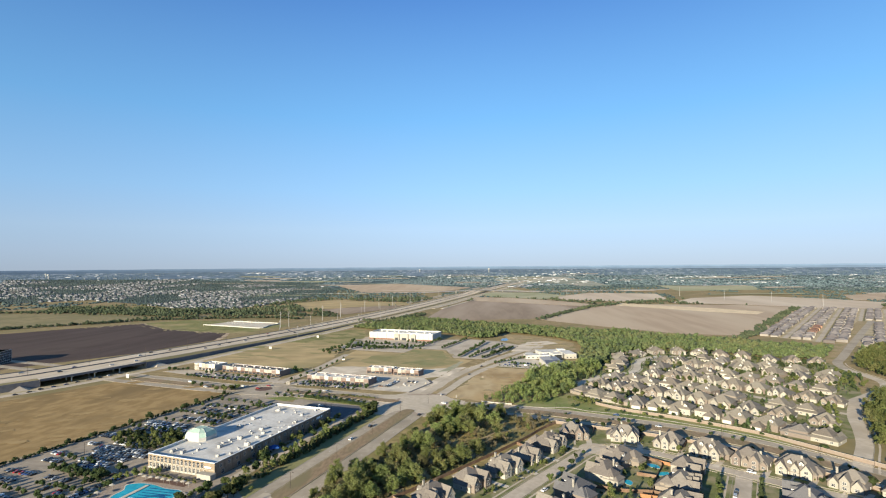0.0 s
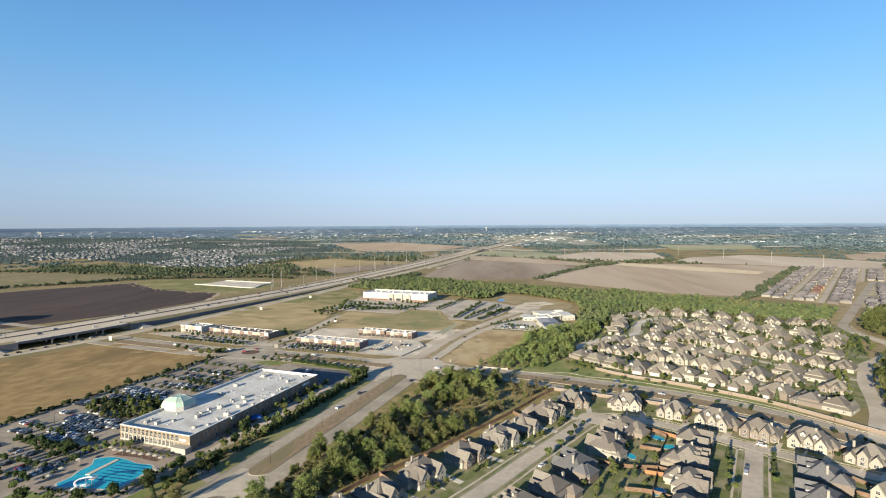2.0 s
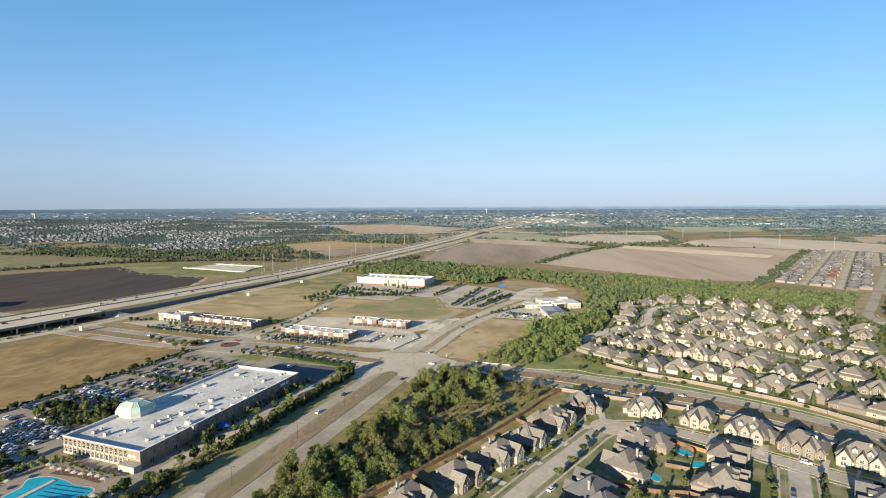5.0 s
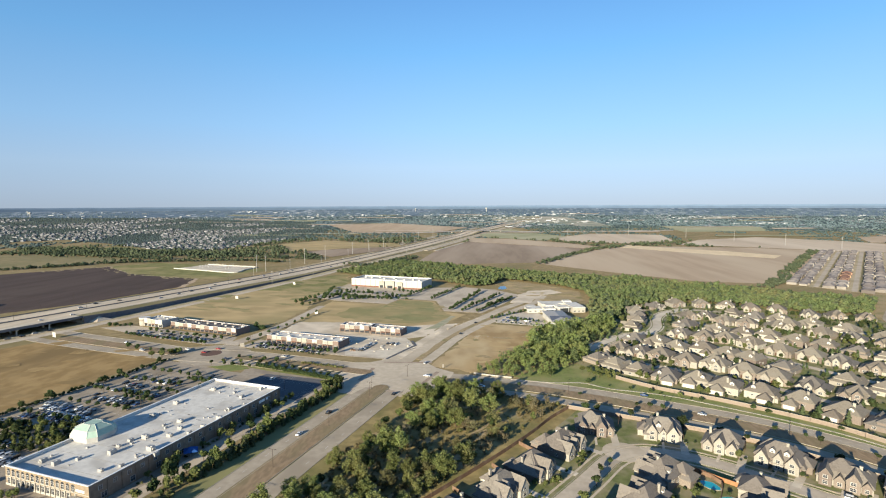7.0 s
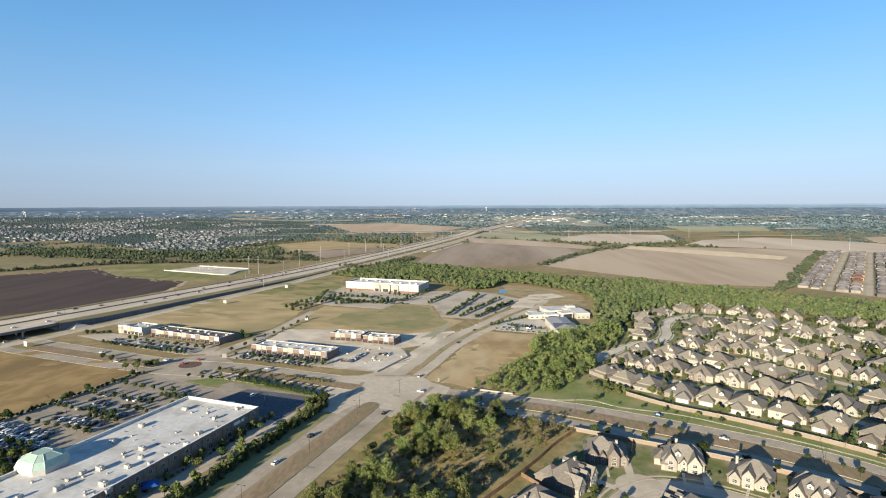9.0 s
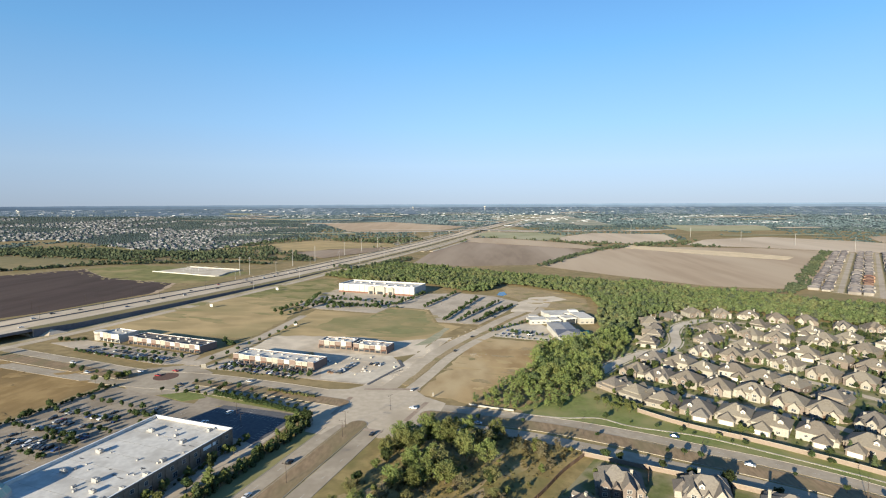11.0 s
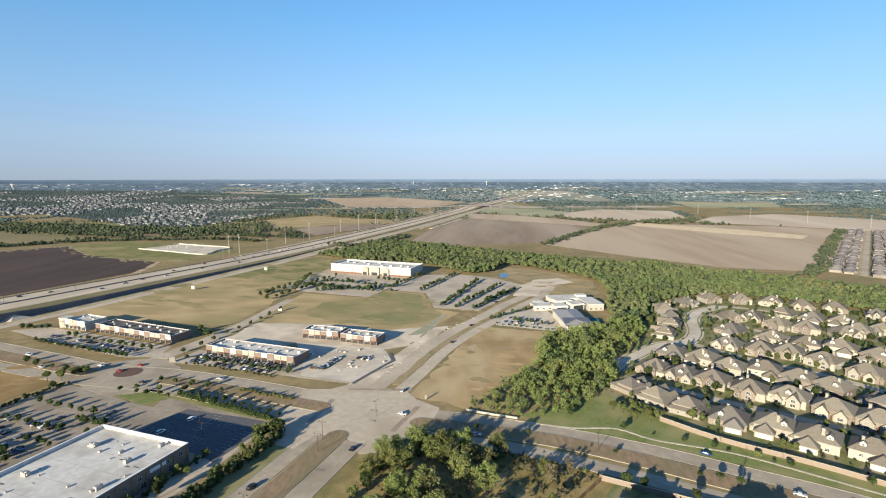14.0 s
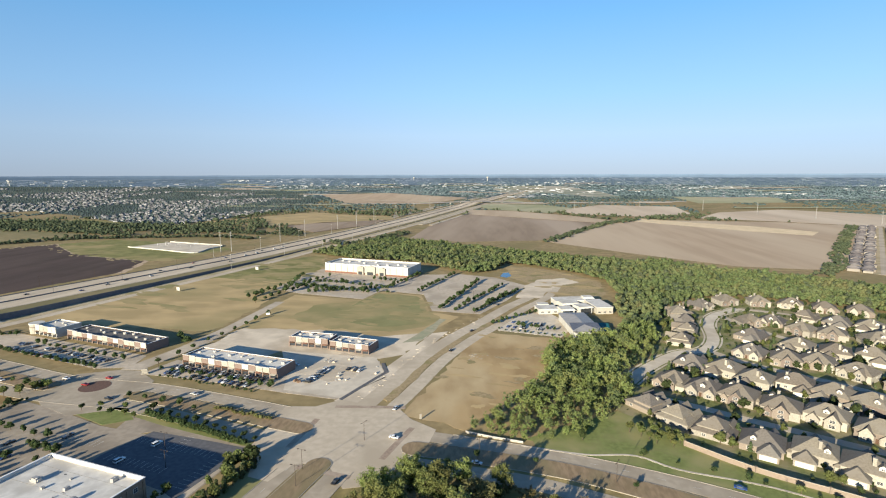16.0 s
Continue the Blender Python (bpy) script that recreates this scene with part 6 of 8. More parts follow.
def crown(rg, rx, rz, zc, blobs, sub, leaves, leaf, cone=False):
    """Vertices and faces of a crown: lumpy clumps with loose leaves round them."""
    V, F3, n = [], [], 0
    bv, bf = ICO[sub]
    for b in range(blobs):
        if cone:
            t = (b + 0.5) / blobs
            c = np.array([rg.normal(0, rx * 0.12), rg.normal(0, rx * 0.12), zc - rz + 2 * rz * t])
            r = rx * (1.05 - 0.85 * t) * rg.uniform(0.8, 1.1)
        else:
            q = rg.normal(size=3)
            q /= np.linalg.norm(q)
            c = q * rg.uniform(0.35, 0.72) * np.array([rx, rx, rz]) + np.array([0, 0, zc])
            r = rg.uniform(0.28, 0.45) * rx
            if b == 0:
                c, r = np.array([0, 0, zc]), 0.58 * rx
        lump = bv * (r * (1 + 0.26 * rg.uniform(-1, 1, (len(bv), 1)))) * np.array([1, 1, 0.85])
        V.append(lump + c)
        F3.append(bf + n)
        n += len(bv)
        k = leaves // blobs
        d = rg.normal(size=(k, 3))
        d[:, 2] = np.abs(d[:, 2]) * 0.9 - 0.25
        d /= np.linalg.norm(d, axis=1)[:, None]
        at = c + d * r * rg.uniform(0.92, 1.3, (k, 1))
        u = rg.normal(size=(k, 3))
        u /= np.linalg.norm(u, axis=1)[:, None]
        w = np.cross(u, rg.normal(size=(k, 3)))
        w /= np.linalg.norm(w, axis=1)[:, None]
        s = leaf * rg.uniform(0.6, 1.3, (k, 1))
        tri = np.stack([at - u * s, at + u * s * 0.8 + w * s * 0.5, at - w * s + u * s * 0.2], 1).reshape(-1, 3)
        V.append(tri)
        F3.append(np.arange(3 * k).reshape(-1, 3) + n)
        n += 3 * k
    return np.concatenate(V), np.concatenate(F3)


def airy(rg, rx, rz, zc, clumps, leaves, leaf):
    """An open crown: many small sprays of leaves on an uneven outline, with gaps between them."""
    V, F3, n = [], [], 0
    bv, bf = ICO[1]
    lobes = rg.normal(size=(4, 3))
    for b in range(clumps):
        q = rg.normal(size=3)
        q /= np.linalg.norm(q)
        reach = 0.72 + 0.34 * np.max(np.tanh(lobes @ q))
        c = q * reach * (rg.uniform(0.05, 1.0) ** 0.45) * np.array([rx, rx, rz]) + np.array([0, 0, zc])
        c[2] = max(c[2], 0.5)
        r = rx * rg.uniform(0.15, 0.27)
        V.append(bv * (r * 0.46 * (1 + 0.4 * rg.uniform(-1, 1, (len(bv), 1)))) * np.array([1, 1, 0.75]) + c)
        F3.append(bf + n)
        n += len(bv)
        k = leaves // clumps
        at = c + rg.normal(size=(k, 3)) * r * np.array([0.62, 0.62, 0.5])
        u = rg.normal(size=(k, 3))
        u /= np.linalg.norm(u, axis=1)[:, None]
        w = np.cross(u, rg.normal(size=(k, 3)))
        w /= np.linalg.norm(w, axis=1)[:, None]
        s = leaf * rg.uniform(0.6, 1.3, (k, 1))
        V.append(np.stack([at - u * s, at + u * s * 0.8 + w * s * 0.5, at - w * s + u * s * 0.2], 1).reshape(-1, 3))
        F3.append(np.arange(3 * k).reshape(-1, 3) + n)
        n += 3 * k
    return np.concatenate(V), np.concatenate(F3)


def mesh_np(name, V, F, material):
    me = bpy.data.meshes.new(name)
    me.vertices.add(len(V))
    me.vertices.foreach_set("co", np.ascontiguousarray(V, dtype=np.float32).ravel())
    me.loops.add(F.size)
    me.loops.foreach_set("vertex_index", np.ascontiguousarray(F, dtype=np.int32).ravel())
    me.polygons.add(len(F))
    me.polygons.foreach_set("loop_start", np.arange(0, F.size, 3, dtype=np.int32))
    me.materials.append(material)
    me.update(calc_edges=True)
    return me


def trunk(rg, h, r, reach):
    bm = bmesh.new()
    lean = Vector((rg.uniform(-0.06, 0.06) * h, rg.uniform(-0.06, 0.06) * h, 0))
    tube(bm, (0, 0, -0.2), lean * 0.5 + Vector((0, 0, h * 0.5)), r, r * 0.75)
    tube(bm, lean * 0.5 + Vector((0, 0, h * 0.5)), lean + Vector((0, 0, h)), r * 0.75, r * 0.45)
    for i in range(4):
        a = i * 1.57 + rg.uniform(-0.5, 0.5)
        z = h * rg.uniform(0.5, 0.8)
        tube(bm, lean * (z / h) + Vector((0, 0, z)), lean + Vector((reach * math.cos(a), reach * math.sin(a), z + reach * rg.uniform(0.7, 1.1))), r * 0.4, r * 0.15, 5)
    return mesh_of(bm, "trunk", M["bark"])


RG = np.random.default_rng(5)
KINDS = {}


def tree_kind(key, rx, rz, zc, blobs, leaves, leaf, material, variants, label, category="tree", cone=False, sub=1, bare=1.0, loose=False):
    KINDS[key] = []
    for _ in range(variants):
        V, F = airy(RG, rx, rz, zc, blobs, leaves, leaf) if loose else crown(RG, rx, rz, zc, blobs, sub, leaves, leaf, cone)
        KINDS[key].append((trunk(RG, zc * bare, 0.05 * rx + 0.06, rx * 0.45), mesh_np("crown", V, F, M[material]), label, category))


tree_kind("wood", 4.3, 4.6, 5.2, 44, 3000, 0.30, "leaf_n", 5, "full green broadleaf tree of the roadside wood", loose=True)
tree_kind("wood_y", 3.7, 4.0, 4.4, 34, 2200, 0.28, "leaf_ny", 4, "yellow-green broadleaf tree of the roadside wood", loose=True)
tree_kind("wood_b", 3.0, 3.8, 4.4, 22, 1100, 0.26, "leaf_b", 3, "sparse browning tree of the roadside wood", loose=True)
tree_kind("brush", 2.0, 1.5, 1.3, 12, 520, 0.24, "leaf_br", 3, "olive brown brushwood bush", "shrub", bare=0.4, loose=True)
tree_kind("oak", 3.0, 2.7, 4.0, 8, 420, 0.5, "leaf_d", 3, "dark green live oak tree")
tree_kind("lot_oak", 2.1, 2.0, 2.9, 6, 240, 0.42, "leaf_d", 3, "young dark oak in a car park bed")
tree_kind("yard", 2.2, 2.4, 3.4, 7, 300, 0.42, "leaf", 3, "green leafy young garden tree")
tree_kind("cone", 1.5, 3.2, 3.7, 7, 260, 0.4, "leaf_h", 3, "upright conical evergreen hedge tree", cone=True, bare=0.5)
tree_kind("shrub", 1.1, 0.75, 0.75, 4, 110, 0.28, "leaf_d", 3, "low rounded dark green shrub", "shrub", bare=0.4)
tree_kind("shrub_y", 1.3, 0.8, 0.8, 4, 110, 0.3, "leaf_y", 2, "low rounded yellow-green garden shrub", "shrub", bare=0.4)


JOINED = {"trees of the gym car park": [], "hedges of the gym": [], "trees of the shops": [], "car park trees of the store": [], "garden plants of the dense estate": [], "undergrowth shrubs": [], "trees beyond the collector road": [], "garden plants of the near estate": [], "planting round the pool": [], "planting by the gym entrance": [], "trees along the car park edge": [], "trees along the boundary wall": [], "brushwood of the roadside wood": []}


def plant(key, x, y, s=1.0, group="", z=0.04):
    if group in JOINED:
        JOINED[group].append((key, x, y, s * rnd.uniform(0.85, 1.15)))
        return None
    tr, cr, label, category = KINDS[key][rnd.randrange(len(KINDS[key]))]
    m = pose(x, y, z, rz=rnd.uniform(0, 360))
    e = thing("shrub", m, label, category, group, bm=cr) if category == "shrub" else thing("tree", m, label, category, group)
    f = rnd.uniform(0.85, 1.15)
    e.scale = (s * f, s * f, s * rnd.uniform(0.85, 1.12))
    if category != "shrub":
        part("trunk", tr, None, e)
        part("crown", cr, None, e)
    return e


def scatter(poly, gap, seed, limit=9999):
    """Loose spots in a polygon, no two nearer than gap."""
    g = random.Random(seed)
    xs, ys = [p[0] for p in poly], [p[1] for p in poly]
    cell, out = {}, []
    for _ in range(int((max(xs) - min(xs)) * (max(ys) - min(ys)) / gap / gap * 7)):
        x, y = g.uniform(min(xs), max(xs)), g.uniform(min(ys), max(ys))
        if not inside(x, y, poly):
            continue
        i, j = int(x // gap), int(y // gap)
        if any(math.hypot(x - a, y - b) < gap for u in (-1, 0, 1) for v in (-1, 0, 1) for a, b in cell.get((i + u, j + v), ())):
            continue
        cell.setdefault((i, j), []).append((x, y))
        out.append((x, y))
        if len(out) >= limit:
            break
    return out


# the wood between the avenue and the near estate
NEAR_WOOD = [(-112, 236), (-99, 270), (-93, 295), (-77, 330), (-64, 372), (-54, 408), (-47, 434), (-32, 446), (8, 438), (38, 427), (46, 423), (28, 405), (14, 384), (0, 362), (-18, 336), (-38, 308), (-58, 282), (-76, 258), (-90, 236)]
for x, y in scatter(NEAR_WOOD, 7.0, 3):
    open_ground = 350 < y < 428 and x > -38 + (y - 350) * 0.25
    edge = y > 420 or noise.noise((x * 0.035, y * 0.035, 2.5)) > 0.16
    if rnd.random() < (0.48 if open_ground else 0.10 if y < 345 else 0.36) * (0.45 if edge else 1.25):
        continue
    if math.hypot(x + 24, y - 372) < 9 or math.hypot(x - 18, y - 404) < 10:
        continue
    key = rnd.choices(("wood", "wood_y", "wood_b", "oak"), (0.22, 0.40, 0.35, 0.03) if open_ground else (0.68, 0.14, 0.08, 0.10))[0]
    plant(key, x, y, rnd.uniform(0.6, 1.05) if open_ground else rnd.uniform(0.7, 1.3), "trees of the roadside wood")
for x, y in scatter(NEAR_WOOD, 4.6, 37):
    if noise.noise((x * 0.03, y * 0.03, 6.5)) > -0.15:
        plant("brush", x, y, rnd.uniform(0.5, 1.25), "brushwood of the roadside wood")
for x, y in scatter([(-46, 392), (-44, 430), (-30, 440), (14, 432), (34, 424), (10, 400), (-14, 380)], 9.0, 35):
    if rnd.random() < 0.45:
        plant(rnd.choice(("wood_y", "wood", "wood_b")), x, y, rnd.uniform(0.9, 1.35), "trees of the roadside wood")
for x, y in scatter(NEAR_WOOD, 9.0, 31):
    plant(rnd.choice(("shrub_y", "shrub_y", "shrub_y", "yard")), x, y, rnd.uniform(0.5, 1.5), "undergrowth shrubs")
# along the avenue beside the gym
for i in range(52):
    y = 318 + i * 2.55
    plant("cone" if i % 4 else "yard", -133.5 + 0.25 * (y - 318) + rnd.uniform(-2.2, 1.6), y, rnd.uniform(0.7, 1.15), "hedge trees beside the gym")
for i in range(90):
    y = rnd.uniform(296, 452)
    plant(rnd.choice(("shrub", "shrub", "shrub_y", "yard")), -139 + 0.25 * (y - 318) + rnd.uniform(-2.5, 5.5), y, rnd.uniform(0.8, 1.5), "hedges of the gym")
for i in range(60):
    y = rnd.uniform(312, 425)
    plant(rnd.choice(("shrub", "yard", "shrub_y")), -158 + 0.26 * (y - 312) + rnd.uniform(-1.0, 1.0), y, rnd.uniform(0.7, 1.1), "hedges of the gym")
for x, y, s in ((-145, 322, 1.3), (-141, 327, 1.2), (-138, 363, 1.3), (-143, 283, 1.3), (-149, 303, 1.2), (-146, 310, 1.0), (-152, 285, 1.2), (-158, 277, 1.1), (-140, 340, 1.1), (-133, 375, 1.0), (-131, 392, 1.0), (-128, 408, 0.9), (-165, 262, 1.2), (-160, 255, 1.3), (-172, 247, 1.2), (-185, 243, 1.2), (-198, 241, 1.2), (-212, 242, 1.1), (-224, 250, 1.0), (-150, 268, 1.0), (-104, 446, 1.4), (-110, 440, 1.2), (-115, 446, 1.0)):
    plant(rnd.choice(("yard", "oak")), x, y, s, "trees round the gym")
for i in range(96):
    t = i / 95
    plant("shrub", -181 + 66 * t, 487.5 - 26 * t + rnd.uniform(-1.0, 1.0), rnd.uniform(1.2, 1.9), "hedges of the gym")
for i in range(12):
    t = i / 11
    plant("lot_oak", -180 + 68 * t, 491 - 26 * t, rnd.uniform(0.7, 1.0), "street trees")
for i in range(16):
    t = i / 15
    plant("shrub_y", -148 + 34 * t, 497 - 10 * t + rnd.uniform(-1.5, 1.5), rnd.uniform(0.9, 1.4), "yellow shrubs in the median")
for x, y in scatter([(-150, 246), (-148, 288), (-150, 300), (-142, 296), (-134, 282), (-146, 262), (-140, 244)], 7.0, 61):
    plant(rnd.choice(("yard", "oak", "shrub", "wood_y", "shrub_y")), x, y, rnd.uniform(0.6, 1.05), "trees south of the gym")
for x, y in scatter([(-226, 238), (-222, 248), (-172, 248), (-168, 236)], 5.0, 62):
    plant(rnd.choice(("yard", "shrub", "shrub")), x, y, rnd.uniform(0.5, 0.8), "trees south of the gym")
# planting round the pool, and palms before the front
for a, b, n, key in (((-214, 253), (-190, 249), 16, "shrub"), ((-190, 249), (-168, 252), 12, "shrub"), ((-172, 255), (-168, 268), 9, "shrub"), ((-169, 268), (-166, 284), 10, "shrub"), ((-168, 262), (-160, 284), 8, "yard"), ((-220, 262), (-224, 296), 14, "shrub"), ((-224, 292), (-202, 302), 9, "yard"), ((-202, 299), (-172, 291), 16, "shrub_y"), ((-236, 284), (-228, 306), 6, "oak"), ((-252, 292), (-240, 300), 4, "oak")):
    for i in range(n):
        t = (i + rnd.uniform(-0.3, 0.3)) / max(1, n - 1)
        plant(key, a[0] + (b[0] - a[0]) * t + rnd.uniform(-0.8, 0.8), a[1] + (b[1] - a[1]) * t + rnd.uniform(-0.8, 0.8), rnd.uniform(0.6, 1.05), "planting round the pool")
for x, y in scatter([(-160, 262), (-152, 292), (-142, 284), (-146, 262), (-152, 248), (-160, 246)], 4.6, 63):
    plant(rnd.choice(("yard", "oak", "shrub", "cone")), x, y, rnd.uniform(0.6, 1.1), "trees south of the gym")
# car park trees of the gym, west edge, beds and a dense planting by the entrance
for i in range(150):
    y = 236 + i * 1.76
    plant("shrub" if i % 9 else "lot_oak", -337 + (y - 228) * 0.272 + 3.2 + rnd.uniform(-0.8, 0.8), y, rnd.uniform(0.8, 1.25), "hedges of the gym")
for i in range(22):
    y = 250 + i * 11.5
    plant("oak", -337 + (y - 228) * 0.272 + 5.0 + rnd.uniform(-1.0, 1.0), y, rnd.uniform(0.5, 0.75), "trees along the car park edge")
for x, y in scatter([(-276, 356), (-274, 370), (-236, 372), (-214, 350), (-222, 341), (-246, 339)], 3.6, 8):
    plant(rnd.choice(("lot_oak", "yard", "yard")), x, y, rnd.uniform(0.75, 1.25), "planting by the gym entrance")
for ax_, ay_, n, gap in ((-275, 307, 11, 4.2), (-272, 301, 9, 5.0), (-238, 288, 5, 4.5), (-270, 430, 8, 7.0), (-268, 408, 7, 8.0), (-262, 452, 7, 8.0), (-254, 470, 6, 8.5), (-236, 416, 5, 5.0), (-216, 452, 6, 4.0), (-284, 322, 6, 6.0), (-264, 282, 8, 5.0), (-300, 280, 8, 6.0), (-296, 262, 9, 6.0), (-250, 266, 6, 5.0), (-222, 430, 4, 5.0), (-200, 440, 4, 5.0), (-282, 388, 8, 6.5)):
    for i in range(n):
        q = Vector((ax_, ay_, 0)) + EAST * (i * gap) + NORTH * rnd.uniform(-0.8, 0.8)
        plant("lot_oak", q.x, q.y, rnd.uniform(0.7, 1.1), "trees of the gym car park")
for x, y in scatter([(-196, 476), (-226, 488), (-218, 494), (-196, 493), (-184, 482)], 7.0, 21):
    plant(rnd.choice(("lot_oak", "yard")), x, y, 0.8, "trees on the small lawn")
for x, y in ((-272, 506), (-266, 510), (-261, 513), (-276, 500), (-268, 502)):
    plant("yard", x, y, 1.2, "trees at the field corner")
# rows in the store's car park
for a, b, n in (((-49, 714), (-18, 838), 18), ((-79, 785), (-49, 880), 12), ((-117, 798), (-93, 873), 10), ((-193, 770), (-109, 800), 15), ((-17, 705), (26, 797), 17), ((-35, 709), (10, 822), 13), ((-200, 800), (-110, 776), 8), ((-225, 790), (-200, 860), 7), ((-230, 802), (-132, 774), 17), ((-214, 828), (-122, 802), 14), ((-236, 862), (-226, 802), 6), ((-140, 842), (-100, 832), 7), ((-248, 742), (-232, 820), 8), ((-232, 726), (-210, 800), 8), ((-240, 760), (-196, 838), 7)):
    for i in range(n):
        t = (i + rnd.uniform(-0.2, 0.2)) / max(1, n - 1)
        plant("lot_oak" if rnd.random() < 0.75 else "oak", a[0] + (b[0] - a[0]) * t, a[1] + (b[1] - a[1]) * t, rnd.uniform(0.9, 1.3), "car park trees of the store")
# shop car parks, streets and medians
for a, b, n, key in (((-352, 574), (-256, 545), 18, "lot_oak"), ((-340, 590), (-250, 562), 12, "lot_oak"), ((-212, 548), (-130, 526), 12, "lot_oak"), ((-206, 538), (-140, 520), 16, "shrub"), ((-200, 548), (-140, 532), 14, "shrub"), ((-395, 606), (-372, 608), 5, "lot_oak"),
                     ((0, 670), (46, 718), 12, "lot_oak"), ((4, 655), (50, 640), 10, "shrub"), ((20, 665), (48, 655), 6, "lot_oak"), ((-320, 530), (-265, 514), 5, "lot_oak"), ((-205, 508), (-160, 496), 5, "lot_oak"), ((-222, 560), (-200, 680), 9, "lot_oak"), ((-238, 610), (-226, 600), 3, "oak")):
    for i in range(n):
        t = i / max(1, n - 1)
        plant(key, a[0] + (b[0] - a[0]) * t + rnd.uniform(-1, 1), a[1] + (b[1] - a[1]) * t + rnd.uniform(-1, 1), rnd.uniform(0.8, 1.15), "trees of the shops")
for p in CROSS[4:]:
    if rnd.random() < 0.35 and p.x > -20:
        plant("lot_oak", p.x + rnd.uniform(-2, 2), p.y + rnd.uniform(-2, 2), rnd.uniform(0.6, 0.95), "median saplings", 0.2)
for p in side(LOWER, 8.0):
    if p.x > 52 and rnd.random() < 0.45:
        plant(rnd.choice(("lot_oak", "oak")), p.x, p.y, rnd.uniform(0.8, 1.1), "trees behind the wall")
for p in side(UPPER, -15.5):
    if p.x > 62 and rnd.random() < 0.5:
        plant(rnd.choice(("yard", "shrub", "lot_oak")), p.x, p.y, rnd.uniform(0.7, 1.0), "trees along the boundary wall")
for x, y in scatter([(64, 492), (78, 497), (92, 482), (84, 474), (70, 482)], 4.0, 12):
    plant("yard", x, y, rnd.uniform(0.7, 1.1), "trees at the estate corner")
plant("oak", 42, 480, 0.9, "trees at the estate corner")
# gardens
HOMES = [q for pts, _ in ROWS for q in pts]
FAR_STREETS = [p for line in ESTATE_STREETS for p in line]
for x, y in scatter([(70, 512), (75, 552), (108, 600), (124, 650), (140, 715), (190, 760), (230, 776), (280, 770), (330, 742), (410, 705), (400, 640), (330, 510), (252, 400), (205, 392), (165, 432), (110, 466), (88, 490)], 4.6, 57):
    d = min(math.hypot(x - q[0], y - q[1]) for q in HOMES)
    if d < 9.0 or min(math.hypot(x - p.x, y - p.y) for p in FAR_STREETS) < 4.6 or rnd.random() < 0.42:
        continue
    tall = rnd.random() < 0.30 and d > 10.5
    if min(math.hypot(x - p.x, y - p.y) for p in ROAD_R) < (24 if tall else 11):
        continue
    plant(rnd.choice(("yard", "lot_oak", "lot_oak", "oak")) if tall else rnd.choice(("shrub", "shrub", "cone", "yard")), x, y, rnd.uniform(0.75, 1.25) if tall else rnd.uniform(0.5, 1.0), "garden plants of the dense estate")
for x, y in N_ROW + W_ROW:
    for _ in range(4):
        a = rnd.uniform(0, 6.28)
        r = rnd.uniform(11.5, 14)
        plant(rnd.choice(("yard", "shrub", "shrub", "shrub_y", "lot_oak")), x + r * math.cos(a), y + r * math.sin(a), rnd.uniform(0.55, 0.9), "garden plants of the near estate")
for x, y in ((84, 302), (88, 288), (70, 288), (60, 288), (124, 312), (121, 303), (118, 296), (114, 288), (144, 306), (148, 314), (139, 296), (134, 285), (108, 274), (56, 352), (50, 344), (46, 332), (38, 318), (30, 306), (166, 306), (105, 285), (112, 276), (160, 268)):
    plant(rnd.choice(("yard", "cone", "yard", "lot_oak")), x, y, rnd.uniform(0.75, 1.1), "garden trees of the near estate")
for x, y in scatter([(254, 382), (283, 438), (316, 494), (351, 520), (376, 534), (425, 546), (470, 540), (420, 440), (330, 350), (270, 350)], 6.5, 45) + scatter([(412, 594), (419, 640), (432, 682), (476, 735), (550, 815), (660, 800), (600, 690), (500, 600), (430, 588)], 7.0, 44):
    if min(math.hypot(x - p.x, y - p.y) for p in ROAD_R) < 7.6:
        continue
    plant(rnd.choice(("wood", "oak", "wood_y", "wood")), x, y, rnd.uniform(0.95, 1.45), "trees beyond the collector road")
for x, y in scatter([(386, 640), (389, 612), (383, 585), (362, 560), (346, 552), (352, 584), (368, 630)], 6.5, 47) + scatter([(246, 408), (262, 432), (284, 474), (292, 488), (286, 488), (270, 464), (252, 436), (242, 416)], 6.0, 48):
    if min(math.hypot(x - p.x, y - p.y) for p in ROAD_R) > 10.5:
        plant(rnd.choice(("oak", "yard", "yard")), x, y, rnd.uniform(0.75, 1.15), "trees beyond the collector road")
for x, y in scatter([(238, 402), (258, 436), (292, 500), (320, 542), (350, 584), (382, 640), (396, 690), (388, 668), (362, 610), (330, 572), (290, 520), (254, 450)], 5.0, 46):
    d = min(math.hypot(x - p.x, y - p.y) for p in ROAD_R)
    if d > 9.0:
        plant(rnd.choice(("yard", "shrub", "shrub", "shrub_y")), x, y, rnd.uniform(0.5, 0.8), "trees beyond the collector road")



for x, y in scatter([(96, 344), (104, 334), (90, 300), (76, 262), (58, 250), (34, 262), (54, 292), (70, 318), (84, 338)], 5.2, 91):
    if min(math.hypot(x - a, y - b) for a, b in ((77, 341), (63, 317), (42, 291), (28, 268), (113, 328), (101, 303), (92, 277), (82, 252))) > 9.5 and min(math.hypot(x - a, y - b) for a, b in GARDEN_POOLS) > 5.0:
        plant(rnd.choice(("yard", "shrub", "shrub_y", "shrub")), x, y, rnd.uniform(0.5, 0.9), "garden plants of the near estate")


